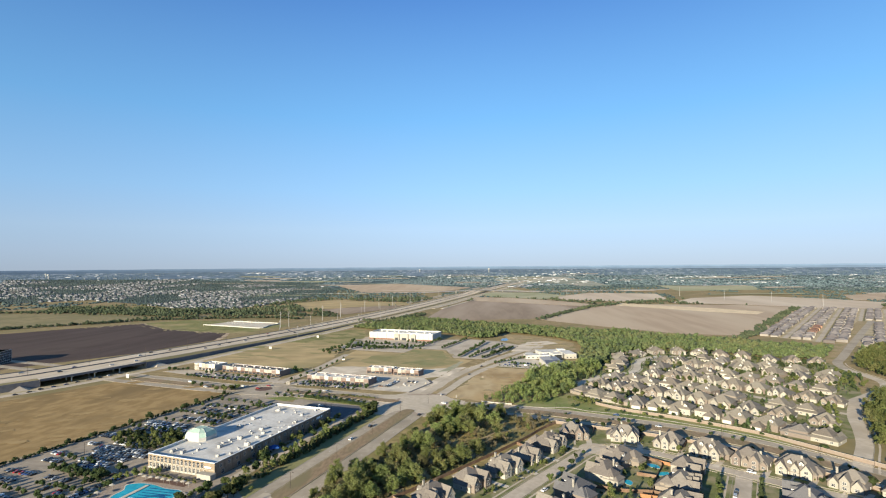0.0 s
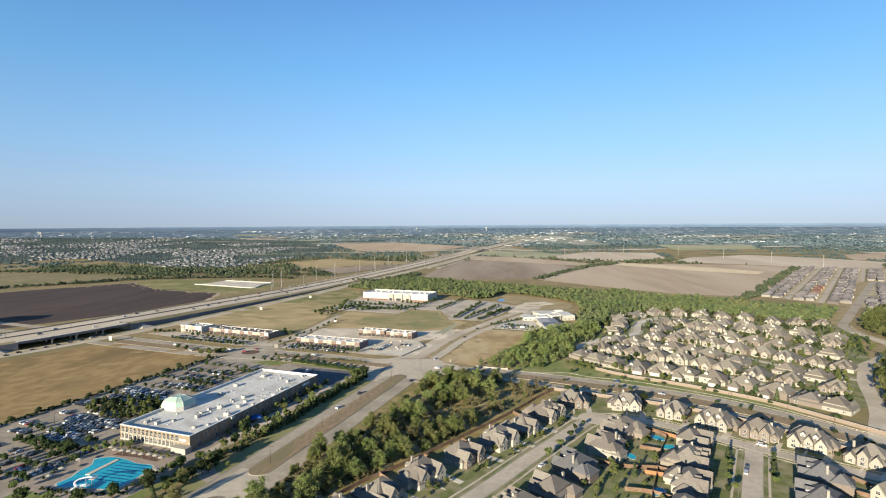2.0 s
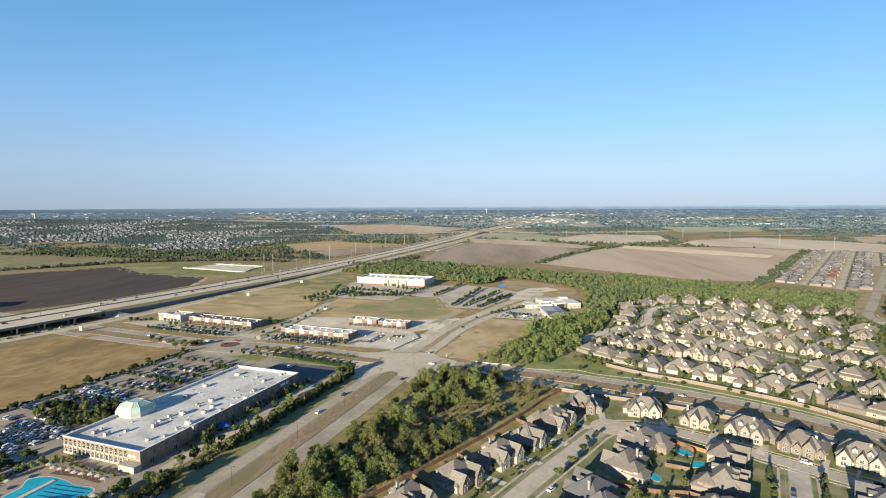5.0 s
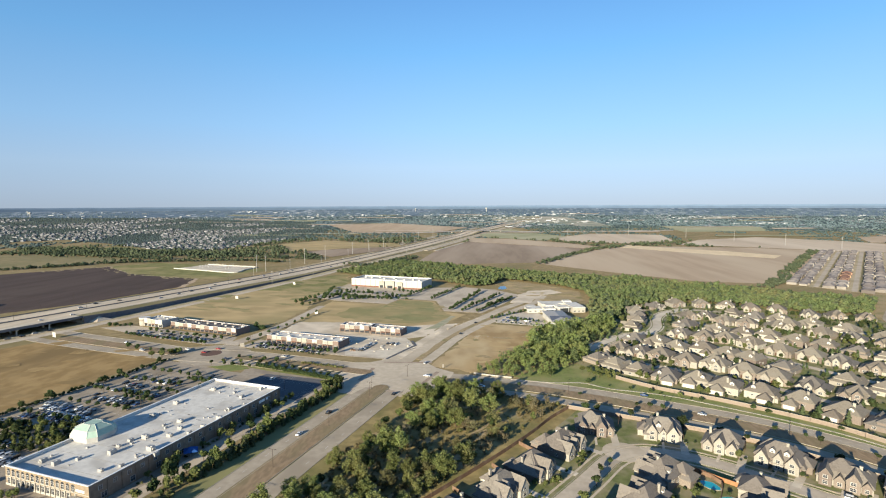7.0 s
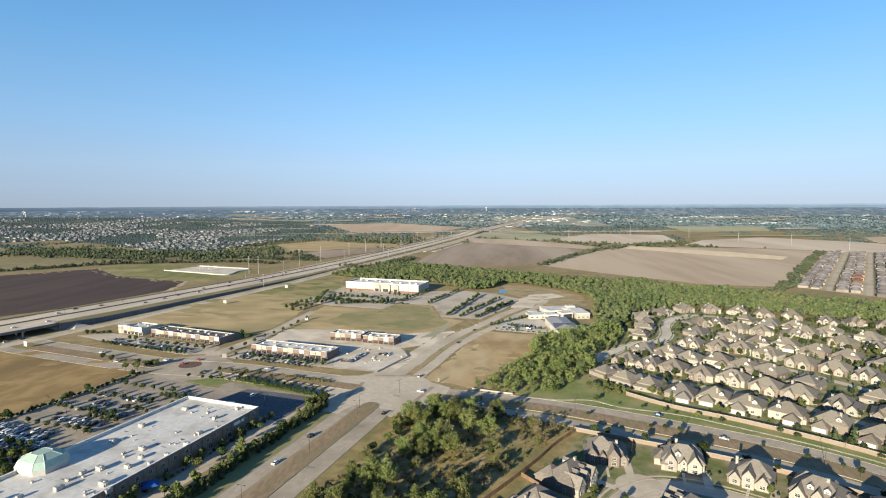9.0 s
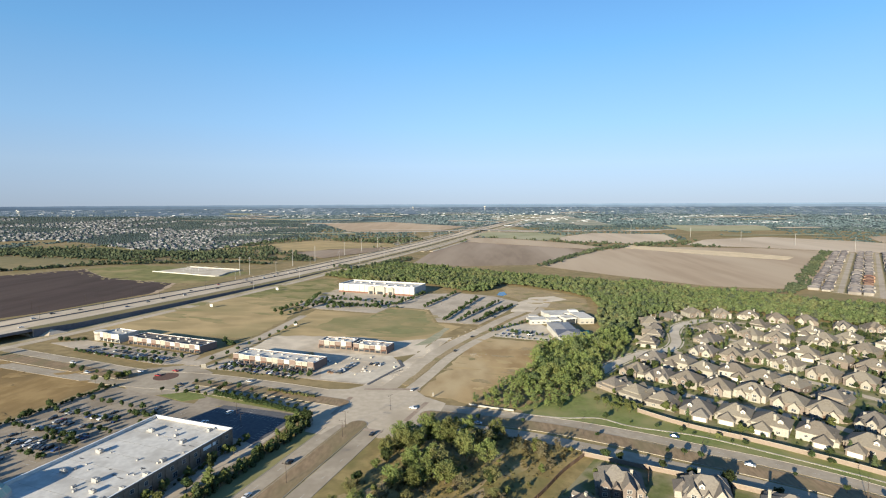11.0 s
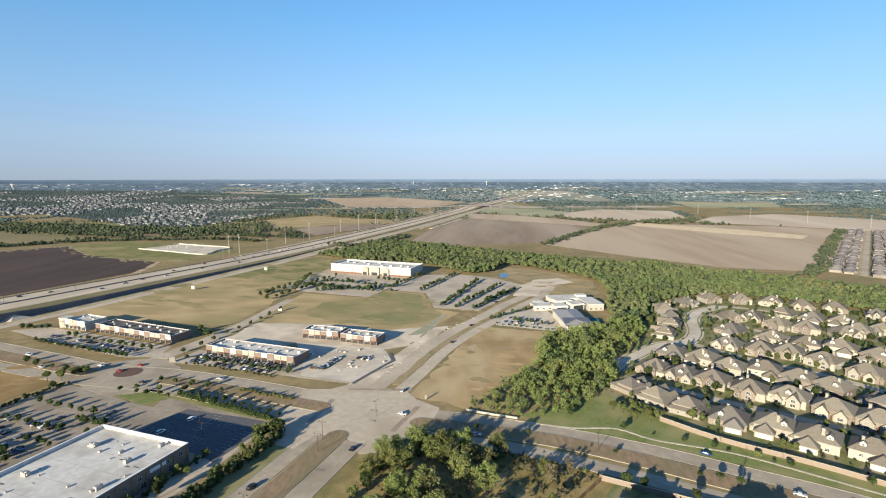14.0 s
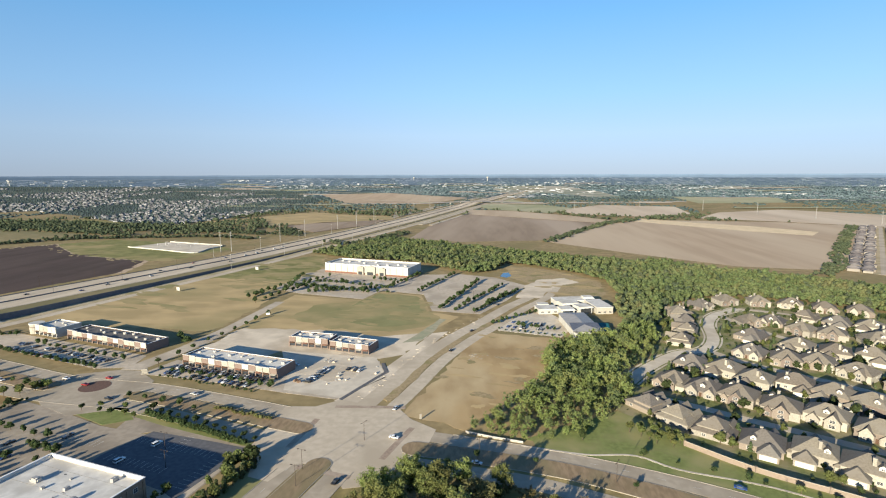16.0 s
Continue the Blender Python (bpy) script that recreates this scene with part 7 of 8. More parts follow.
for x, y in W_ROW:
    for k in range(9):
        u = Vector((math.cos(radians(54)), math.sin(radians(54)), 0))
        q = Vector((x, y, 0)) + u * rnd.uniform(-10, 10) + Vector((u.y, -u.x, 0)) * rnd.uniform(9.5, 15.5)
        plant(rnd.choice(("shrub", "shrub", "shrub_y", "yard")), q.x, q.y, rnd.uniform(0.45, 0.85), "garden plants of the near estate")
# ---- woods ----
def stuff(name, spots, kinds, material, label, category, lift=0.0):
    """Many plants joined into one mesh."""
    V, F, n = [], [], 0
    g = np.random.default_rng(77)
    for x, y, s in spots:
        v, f = kinds[int(g.integers(len(kinds)))]
        a = g.uniform(0, 6.28)
        c, q = math.cos(a), math.sin(a)
        R = np.array([[c, -q, 0], [q, c, 0], [0, 0, 1]])
        V.append((v @ R.T) * (s * g.uniform(0.85, 1.15), s * g.uniform(0.85, 1.15), s * g.uniform(0.85, 1.2)) + (x, y, rise(x, y) + lift))
        F.append(f + n)
        n += len(v)
    ob = new(name, mesh_np(name, np.concatenate(V), np.concatenate(F), material))
    return tagged(ob, label, category, kind="stuff")


WOOD = [(-285, 1040), (-238, 1110), (-200, 1215), (-150, 1195), (-90, 1150), (-25, 1110), (60, 1050), (156, 995), (243, 965), (316, 908), (365, 872), (400, 845), (470, 800), (560, 790), (470, 745), (430, 690), (402, 712), (362, 722), (332, 746), (306, 760), (280, 773), (250, 780), (222, 780), (190, 763), (166, 746), (146, 712), (136, 682), (124, 646), (118, 624), (104, 600), (86, 562), (78, 536), (66, 512), (48, 490), (24, 477), (8, 477), (-10, 486), (8, 512), (33, 545), (36, 585), (50, 612), (88, 622), (106, 660), (112, 720), (127, 790), (130, 850), (102, 902), (60, 938), (18, 972), (2, 912), (-27, 888), (-60, 915), (-85, 950), (-130, 975), (-210, 985)]
wood_kinds = [crown(RG, 3.8, 3.3, 4.6, 7, 1, 130, 0.62) for _ in range(8)]
for gap, nm, label, mk, seed in ((4.9, "woodland", "dense green broadleaf wood", "leaf_w", 1), (10.0, "woodland_yellow", "pale green trees in the wood", "leaf_wy", 2), (11.0, "woodland_dark", "dark green trees in the wood", "leaf_mid", 3)):
    stuff(nm, [(x, y, 0.72 + 0.55 * RG.random() ** 1.6 + 0.22 * noise.noise((x * 0.02, y * 0.02, 9))) for x, y in scatter(WOOD, gap, seed) if y > 650 and min(math.hypot(x - p.x, y - p.y) for p in ROAD_R) > 15], wood_kinds, M[mk], label, "trees")
tongue = [airy(RG, 4.2, 5.0, 5.6, 26, 700, 0.42) for _ in range(6)]
for gap, nm, label, mk, seed in ((5.0, "woodland_edge", "dense tall trees at the edge of the wood", "leaf_n", 11), (9.0, "woodland_edge_dark", "dark green trees at the edge of the wood", "leaf_w", 12)):
    stuff(nm, [(x, y, (0.6 + 0.75 * RG.random()) * (0.62 if y > 570 and min(math.hypot(x - p.x, y - p.y) for p in STREET_C) < 26 else 0.5 if y < 496 else 0.64 if y < 515 else 0.82 if y < 535 else 1.0)) for x, y in scatter(WOOD, gap, seed) if y <= 654 and min(math.hypot(x - p.x, y - p.y) for p in STREET_C) > 7.5], tongue, M[mk], label, "trees")
LIGHT = {"cone": [crown(RG, 1.5, 3.0, 3.5, 7, 1, 160, 0.42, True) for _ in range(3)], "brush": [airy(RG, 2.0, 1.5, 1.3, 12, 420, 0.26) for _ in range(5)], "leaf": [crown(RG, 2.2, 2.3, 3.0, 6, 1, 150, 0.5) for _ in range(4)], "leaf_d": [crown(RG, 2.2, 1.8, 2.2, 7, 1, 200, 0.40) for _ in range(4)], "leaf_y": [crown(RG, 1.3, 0.8, 0.9, 4, 1, 80, 0.35) for _ in range(3)], "shrub": [crown(RG, 1.2, 0.8, 0.8, 4, 1, 80, 0.3) for _ in range(3)], "big": [airy(RG, 4.2, 4.2, 5.0, 22, 420, 0.55) for _ in range(4)]}
KIND_OF = {"lot_oak": ("leaf_d", "leaf_d", 1.0), "oak": ("leaf_d", "leaf_d", 1.35), "yard": ("leaf", "leaf", 1.0), "shrub": ("shrub", "leaf_d", 1.0), "shrub_y": ("leaf_y", "leaf_y", 1.0), "cone": ("cone", "leaf_h", 1.0), "brush": ("brush", "leaf_br", 1.0), "wood": ("big", "leaf", 1.0), "wood_y": ("big", "leaf_y", 0.9)}
for group, rows in JOINED.items():
    for mk in ("leaf", "leaf_d", "leaf_y", "leaf_h", "leaf_br"):
        for kd in ("leaf", "leaf_d", "leaf_y", "shrub", "big", "cone", "brush"):
            sel = [(x, y, s * KIND_OF[key][2]) for key, x, y, s in rows if KIND_OF[key][0] == kd and KIND_OF[key][1] == mk]
            if sel:
                stuff(group.replace(" ", "_"), sel, LIGHT[kd], M[mk], "many small green " + group, "trees", 0.05)
                if kd not in ("shrub", "leaf_y", "brush"):
                    stems = bmesh.new()
                    for x, y, s in sel:
                        tube(stems, (x, y, 0), (x, y, 2.4 * s), 0.14 * s, 0.08 * s, 5)
                    tagged(new("tree_stems", mesh_of(stems, "tree_stems", M["bark"])), "thin brown stems of the small trees", "trees", kind="stuff")
weeds = [crown(RG, 1.0, 0.5, 0.2, 4, 1, 60, 0.30) for _ in range(5)]
for v_, f_ in weeds:
    v_[:, 2] *= 0.45
MEADOW = [(-118, 236), (-98, 272), (-90, 297), (-72, 330), (-60, 372), (-51, 408), (-46, 436), (-32, 447), (8, 438), (46, 425), (28, 403), (0, 362), (-38, 306), (-62, 278), (-90, 236)]
for gap, mk, seed in ((2.7, "weed", 71),):
    stuff("tall_weeds", [(x + RG.normal(0, 1.2), y + RG.normal(0, 1.2), RG.uniform(0.35, 1.0)) for x, y in scatter(MEADOW, gap, seed)], weeds, M[mk], "tall dry weeds under the roadside trees", "weeds")
low_kinds = [crown(RG, 3.6, 2.8, 2.6, 4, 1, 60, 0.9) for _ in range(4)]


def belt(pts, width, gap, seed):
    g = random.Random(seed)
    out = []
    for p in smooth(pts, gap):
        out += [(p.x + g.uniform(-width, width), p.y + g.uniform(-width, width), g.uniform(0.7, 1.3)) for _ in range(max(1, int(width / 3.5)))]
    return out


BELTS = belt([(100, 1205), (140, 1290), (190, 1400), (245, 1510), (300, 1600), (350, 1660)], 9, 6, 1) + belt([(400, 905), (438, 955), (535, 1105), (635, 1255), (735, 1402), (822, 1532)], 10, 6, 2) \
    + belt([(-1400, 640), (-1000, 1000), (-860, 1140), (-800, 1190), (-700, 1215), (-560, 1240), (-460, 1210)], 12, 6, 3) + belt([(-1800, 1260), (-1344, 1370), (-1131, 1375), (-900, 1300), (-760, 1260)], 14, 7, 4) \
    + belt([(-1200, 1420), (-900, 1450), (-700, 1400), (-560, 1330), (-440, 1300)], 30, 12, 5) + belt([(-300, 1180), (-255, 1150), (-225, 1210), (-200, 1280), (-188, 1330)], 14, 7, 6) \
    + belt([(-480, 1400), (-430, 1330), (-410, 1270)], 16, 8, 7)
stuff("hedgerows", BELTS, low_kinds, M["leaf_mid"], "dark hedgerow trees between the fields", "trees")

# ---- far country ----
def two_tone(name, spots, label, category, roofs, walls):
    """Many small far houses or sheds joined: walls in one material, roofs in another."""
    V, F, mi, n = [], [], [], 0
    for x, y, w, d, h, r, a in spots:
        c, s = math.cos(a), math.sin(a)
        z = rise(x, y) - 0.3
        pts = [(-w, -d, 0), (w, -d, 0), (w, d, 0), (-w, d, 0), (-w, -d, h), (w, -d, h), (w, d, h), (-w, d, h)]
        o = 0.5 if r else 0.0
        pts += [(-w - o, -d - o, h), (w + o, -d - o, h), (w + o, d + o, h), (-w - o, d + o, h)]
        k = min(w, d) if r else 0.4
        pts += [(-w + k, 0, h + r), (w - k, 0, h + r)] if r else [(-w + k, -d + k, h + 0.3), (w - k, -d + k, h + 0.3), (w - k, d - k, h + 0.3), (-w + k, d - k, h + 0.3)]
        V += [(x + c * p - s * q, y + s * p + c * q, z + t) for p, q, t in pts]
        fs = [(0, 1, 5, 4), (1, 2, 6, 5), (2, 3, 7, 6), (3, 0, 4, 7)]
        F += [tuple(i + n for i in f) for f in fs]
        mi += [0] * 4
        fs = [(8, 9, 13, 12), (9, 10, 13), (10, 11, 12, 13), (11, 8, 12)] if r else [(8, 9, 13, 12), (9, 10, 14, 13), (10, 11, 15, 14), (11, 8, 12, 15), (12, 13, 14, 15)]
        F += [tuple(i + n for i in f) for f in fs]
        mi += [1] * len(fs)
        n += len(pts)
    me = bpy.data.meshes.new(name)
    me.from_pydata(V, [], F)
    me.materials.append(M[walls])
    me.materials.append(M[roofs])
    me.polygons.foreach_set("material_index", mi)
    return tagged(new(name, me), label, category, kind="stuff")


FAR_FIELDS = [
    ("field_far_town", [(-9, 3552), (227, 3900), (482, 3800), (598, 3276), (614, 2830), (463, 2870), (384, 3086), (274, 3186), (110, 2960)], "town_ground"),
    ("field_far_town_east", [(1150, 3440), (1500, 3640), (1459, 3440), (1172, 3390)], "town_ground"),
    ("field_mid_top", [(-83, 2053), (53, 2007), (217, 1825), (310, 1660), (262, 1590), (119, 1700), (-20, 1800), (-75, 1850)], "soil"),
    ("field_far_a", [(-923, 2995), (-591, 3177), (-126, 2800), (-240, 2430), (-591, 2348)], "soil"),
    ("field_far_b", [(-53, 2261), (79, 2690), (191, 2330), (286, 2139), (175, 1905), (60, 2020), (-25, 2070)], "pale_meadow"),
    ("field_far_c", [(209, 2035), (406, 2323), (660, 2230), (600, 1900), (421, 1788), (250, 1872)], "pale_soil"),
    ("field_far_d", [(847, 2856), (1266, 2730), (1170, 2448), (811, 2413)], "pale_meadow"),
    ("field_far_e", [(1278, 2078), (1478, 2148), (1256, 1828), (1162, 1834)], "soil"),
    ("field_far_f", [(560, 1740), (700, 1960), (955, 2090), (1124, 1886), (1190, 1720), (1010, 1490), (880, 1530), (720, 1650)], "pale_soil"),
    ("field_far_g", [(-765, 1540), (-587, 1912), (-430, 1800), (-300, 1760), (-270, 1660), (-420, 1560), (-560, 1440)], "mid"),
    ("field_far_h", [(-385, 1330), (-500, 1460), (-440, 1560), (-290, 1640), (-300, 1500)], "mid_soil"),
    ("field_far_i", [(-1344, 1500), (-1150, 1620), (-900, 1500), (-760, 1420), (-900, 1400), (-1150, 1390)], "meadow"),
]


def draped(name, poly, material, label):
    """A field that follows the swelling land."""
    bm = slab(poly, -0.05, 0.0)
    for _ in range(3):
        bmesh.ops.subdivide_edges(bm, edges=[e for e in bm.edges if e.calc_length() > 70], cuts=1)
        bmesh.ops.triangulate(bm, faces=[f for f in bm.faces if len(f.verts) > 4])
    for v in bm.verts:
        v.co.z = rise(v.co.x, v.co.y) + 0.8 + (v.co.z if v.co.z < -0.01 else 0)
    return structure(name, bm, M[material], label)


for nm, poly, mm in FAR_FIELDS:
    draped(nm, poly, mm, "far field of " + {"soil": "pale bare soil", "meadow": "green grass", "straw": "pale dry stubble", "mid": "dry mown grass", "tan": "dry yellow grass", "dark_soil": "dark bare soil", "mid_soil": "brown bare soil", "pale_soil": "pale bare soil", "pale_meadow": "pale dry grass", "town_ground": "paved plots and bare ground"}[mm])

g = random.Random(9)
STRIPS = []
for k in range(46):
    r, t = 2250 + 2050 * g.random(), radians(g.uniform(-30, 42))
    STRIPS.append((r * math.sin(t), 100 + r * math.cos(t), g.uniform(60, 210), g.uniform(14, 34)))
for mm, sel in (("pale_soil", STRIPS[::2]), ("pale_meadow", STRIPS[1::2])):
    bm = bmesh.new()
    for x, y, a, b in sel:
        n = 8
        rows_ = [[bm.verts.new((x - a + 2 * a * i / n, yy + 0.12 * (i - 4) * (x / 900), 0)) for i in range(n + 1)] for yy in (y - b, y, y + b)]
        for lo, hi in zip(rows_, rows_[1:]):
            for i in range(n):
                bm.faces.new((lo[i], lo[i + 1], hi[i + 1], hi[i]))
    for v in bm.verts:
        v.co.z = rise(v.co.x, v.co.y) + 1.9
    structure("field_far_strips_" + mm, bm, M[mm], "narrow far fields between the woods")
HOOD = [(-1729, 1710), (-1555, 1887), (-1250, 1720), (-966, 1520), (-780, 1470), (-739, 1914), (-761, 2471), (-1095, 3200), (-2185, 3390), (-3067, 3023), (-2400, 2300)]
spots = []
for x, y in scatter(HOOD, 23, 51):
    if noise.noise((x * 0.004, y * 0.002, 3)) > (-0.25 if y + 0.5 * x < 1250 else 0.0 if y < 2700 else 0.1):
        spots.append((x, y, g.uniform(4.5, 7.5), g.uniform(4.5, 6.5), g.uniform(2.8, 4.6), g.uniform(2.4, 3.8), g.choice((0.2, 0.2, 1.77)) + g.uniform(-0.1, 0.1)))
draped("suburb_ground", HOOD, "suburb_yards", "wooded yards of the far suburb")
two_tone("far_houses", spots, "far suburb of many houses tinted by haze", "houses", "far_roof", "far_wall")
ax = Vector((0.556, 0.831, 0))
px = Vector((0.831, -0.556, 0))
spots = []
HOOD_R = [(455, 948), (843, 1528), (1100, 1480), (1180, 1300), (760, 830), (600, 770), (545, 830), (500, 880)]
framed = []
for r in range(9):
    for o in (-7.6, 7.6):
        for i in range(96):
            p = Vector((455, 948, 0)) + px * (9.5 + r * 45.7 + o + g.uniform(-0.8, 0.8)) + ax * (i * 11.0 - 330 + g.uniform(-1.2, 1.2))
            if inside(p.x, p.y, HOOD_R) and g.random() < 0.97 and min((p - q).length for q in ROAD_R) > 14:
                w_, d_ = g.choice(((7.2, 5.3), (5.3, 5.6), (7.4, 5.0), (5.8, 5.4), (6.4, 4.6)))
                home = (p.x, p.y, w_, d_, g.uniform(2.7, 4.6), g.uniform(1.2, 2.4), math.atan2(px.y, px.x) + g.choice((0, 0, 1.571)) + g.uniform(-0.04, 0.04))
                (framed if r == 1 and o > 0 and 70 < i * 11.0 - 330 < 205 else spots).append(home)
two_tone("unfinished_houses", framed, "unfinished houses in orange sheathing", "houses", "clay_board", "clay_board")
two_tone("terraced_houses", spots, "rows of new tan houses beyond the wood", "houses", "hood_roof", "hood_wall")
field("plots", HOOD_R, 0.04, "verge_pale", "yards of the new estate")
for r in range(9):
    a = Vector((455, 948, 0)) + px * (9.5 + r * 45.7 + 22.8) + ax * -250
    line = [p for p in (a + ax * (k * 20) for k in range(50)) if inside(p.x, p.y, HOOD_R) and min((p - q).length for q in ROAD_R) > 17]
    if len(line) > 3:
        road("street_new_estate", line, 3.2, "lot", 0.10, "pale street of the new estate")
        structure("lawn_new_estate", ribbon(line, 4.6, 8.4, -0.05, 0.08), M["olive"], "green front lawns of the new estate")
# sheds and shops of the far town
spots = []
for cx, cy, sx, sy, n in ((-740, 3970, 420, 90, 26), (-100, 3850, 330, 220, 44), (500, 4120, 330, 260, 40), (300, 3400, 300, 300, 60), (-1750, 4150, 420, 80, 22), (-2065, 2766, 60, 25, 3), (-2480, 2510, 60, 30, 4), (1380, 2960, 120, 40, 14), (1300, 3560, 260, 60, 18), (-1150, 3750, 500, 200, 26), (2200, 3400, 700, 400, 26), (2300, 2300, 500, 400, 16), (-2600, 3500, 500, 300, 24), (850, 3250, 300, 200, 14)):
    for _ in range(n):
        x, y = g.gauss(cx, sx * 0.6), g.gauss(cy, sy * 0.6)
        if math.hypot(x, y - 100) < 4680:
            s_ = g.choice((0.5, 0.6, 0.7, 1.0))
            spots.append((x, y, s_ * g.uniform(5, 17), s_ * g.uniform(5, 12), g.uniform(2.5, 5), 0, g.uniform(-0.4, 0.4)))
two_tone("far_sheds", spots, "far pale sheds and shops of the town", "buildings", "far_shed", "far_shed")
# woods to the horizon
far_kinds = [crown(RG, 9.0, 2.6, 1.6, 1, 1, 4, 1.8) for _ in range(6)]
for v_, f_ in far_kinds:
    v_[:, 2] *= 0.62
mid_kinds = [crown(RG, 5.2, 3.4, 3.4, 3, 1, 14, 1.2) for _ in range(6)]
polys = [p for _, p, _ in FAR_FIELDS] + [HOOD_R, [(-162, 1242), (-152, 1500), (-120, 1737), (-46, 1930), (120, 1800), (303, 1642), (85, 1230)], [(99, 1211), (190, 1390), (397, 1688), (720, 1640), (900, 1520), (640, 1180), (480, 965), (324, 972)], [(-1900, 1100), (-1344, 1345), (-831, 1260), (-998, 1010), (-1350, 650)], [(-790, 1116), (-500, 1130), (-470, 955), (-655, 1000)], WOOD, [(-1500, 350), (-937, 934), (-791, 1114), (-506, 952), (-525, 720), (-800, 330)], HOOD]
spots = []
tries = 0
while len(spots) < 30000 and tries < 400000:
    tries += 1
    r = 1350 + 3330 * g.random() ** 0.8
    t = radians(g.uniform(-62, 62))
    x, y = r * math.sin(t), 100 + r * math.cos(t)
    dens = 0.72 + 0.9 * noise.noise((x * 0.0022, y * 0.0011, 1.5)) + 0.5 * noise.noise((x * 0.008, y * 0.004, 7.5))
    if r > 2900:
        dens += 0.18
    if any(abs(x - q[0]) < q[2] + 8 and abs(y - q[1]) < q[3] + 8 for q in STRIPS):
        continue
    if dens < 0.36 or any(inside(x, y, p) for p in polys):
        continue
    hx = min(abs(x - p.x + 25) for p in HLINE if abs(p.y - y) < 20) if any(abs(p.y - y) < 20 for p in HLINE) else 999
    if hx < 75:
        continue
    spots.append((x, y, g.uniform(0.7, 1.3) * (1.0 if r < 3200 else max(0.45, 1.0 - (r - 3200) / 2600))))
WEST_WOOD = [(-1470, 1610), (-1290, 1540), (-1130, 1560), (-960, 1470), (-780, 1490), (-640, 1640), (-560, 1500), (-520, 1330), (-600, 1290), (-720, 1250), (-860, 1285), (-1000, 1330), (-1130, 1400), (-1330, 1450)]
spots += [(x, y, g.uniform(0.7, 1.3)) for x, y in scatter(WEST_WOOD, 11, 53) if noise.noise((x * 0.01, y * 0.006, 4)) > -0.25]
ring = lambda lo, hi: [q for q in spots if lo <= math.hypot(q[0], q[1]) < hi]
stuff("middle_woods", ring(0, 2050), mid_kinds, M["leaf_mid"], "green copses between the middle fields", "trees")
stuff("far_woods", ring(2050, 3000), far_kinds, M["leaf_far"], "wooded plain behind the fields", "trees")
stuff("distant_woods", ring(3000, 9000), far_kinds, M["leaf_dist"], "haze-tinted blue-green woods that reach the horizon", "trees")
spots = [(x, y, g.uniform(0.55, 1.15)) for x, y in scatter(HOOD, 11.5, 52)]
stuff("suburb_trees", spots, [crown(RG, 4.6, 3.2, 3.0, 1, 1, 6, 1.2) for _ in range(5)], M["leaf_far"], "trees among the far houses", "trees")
# backdrop rings stand in for hazy distance; the haze is their blue colour
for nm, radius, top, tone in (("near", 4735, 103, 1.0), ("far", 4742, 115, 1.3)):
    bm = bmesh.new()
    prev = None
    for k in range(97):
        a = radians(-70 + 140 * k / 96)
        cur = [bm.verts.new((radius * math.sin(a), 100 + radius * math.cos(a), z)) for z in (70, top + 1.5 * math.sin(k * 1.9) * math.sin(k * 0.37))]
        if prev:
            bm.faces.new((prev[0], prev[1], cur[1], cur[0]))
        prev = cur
    structure("backdrop_" + nm, bm, mat("blue_distance_" + nm, (0.088 * tone, 0.128 * tone, 0.188 * tone), (0.080 * tone, 0.116 * tone, 0.172 * tone), 0.01, rough=1.0, spec=0.0), "blue backdrop of wooded distance in haze")


# the wooded plain towards the horizon, in two belts with haze in their colours
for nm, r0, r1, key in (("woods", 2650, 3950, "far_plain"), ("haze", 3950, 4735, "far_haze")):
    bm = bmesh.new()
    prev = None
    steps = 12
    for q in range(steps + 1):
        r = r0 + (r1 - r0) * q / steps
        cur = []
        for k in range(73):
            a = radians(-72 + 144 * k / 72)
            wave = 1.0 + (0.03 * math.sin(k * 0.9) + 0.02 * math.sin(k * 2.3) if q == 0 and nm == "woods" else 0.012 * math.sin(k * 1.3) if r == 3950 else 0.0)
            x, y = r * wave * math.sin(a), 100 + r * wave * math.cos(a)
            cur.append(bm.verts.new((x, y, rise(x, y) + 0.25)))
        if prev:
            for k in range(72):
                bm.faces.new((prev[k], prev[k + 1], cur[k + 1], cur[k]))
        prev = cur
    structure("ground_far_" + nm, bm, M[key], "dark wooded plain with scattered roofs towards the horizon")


def water_tower(x, y, s):
    e = thing("water_tower", pose(x, y, rise(x, y) - 1), "far white water tower on a stem", "water tower", "water towers")
    e.scale = (s, s, s)
    bm = bmesh.new()
    tube(bm, (0, 0, 0), (0, 0, 26), 3.2, 2.4, 12)
    part("stem", bm, M["whitewall"], e)
    bm = bmesh.new()
    bmesh.ops.create_uvsphere(bm, u_segments=16, v_segments=10, radius=9.5, matrix=Matrix.Translation((0, 0, 31)) @ Matrix.Diagonal((1, 1, 0.72, 1)))
    part("tank", bm, M["whitewall"], e)


for x, y, s in ((-3050, 3300, 0.7), (-2905, 3163, 0.9), (-645, 4500, 0.7), (-49, 4480, 0.9)):
    water_tower(x, y, s)


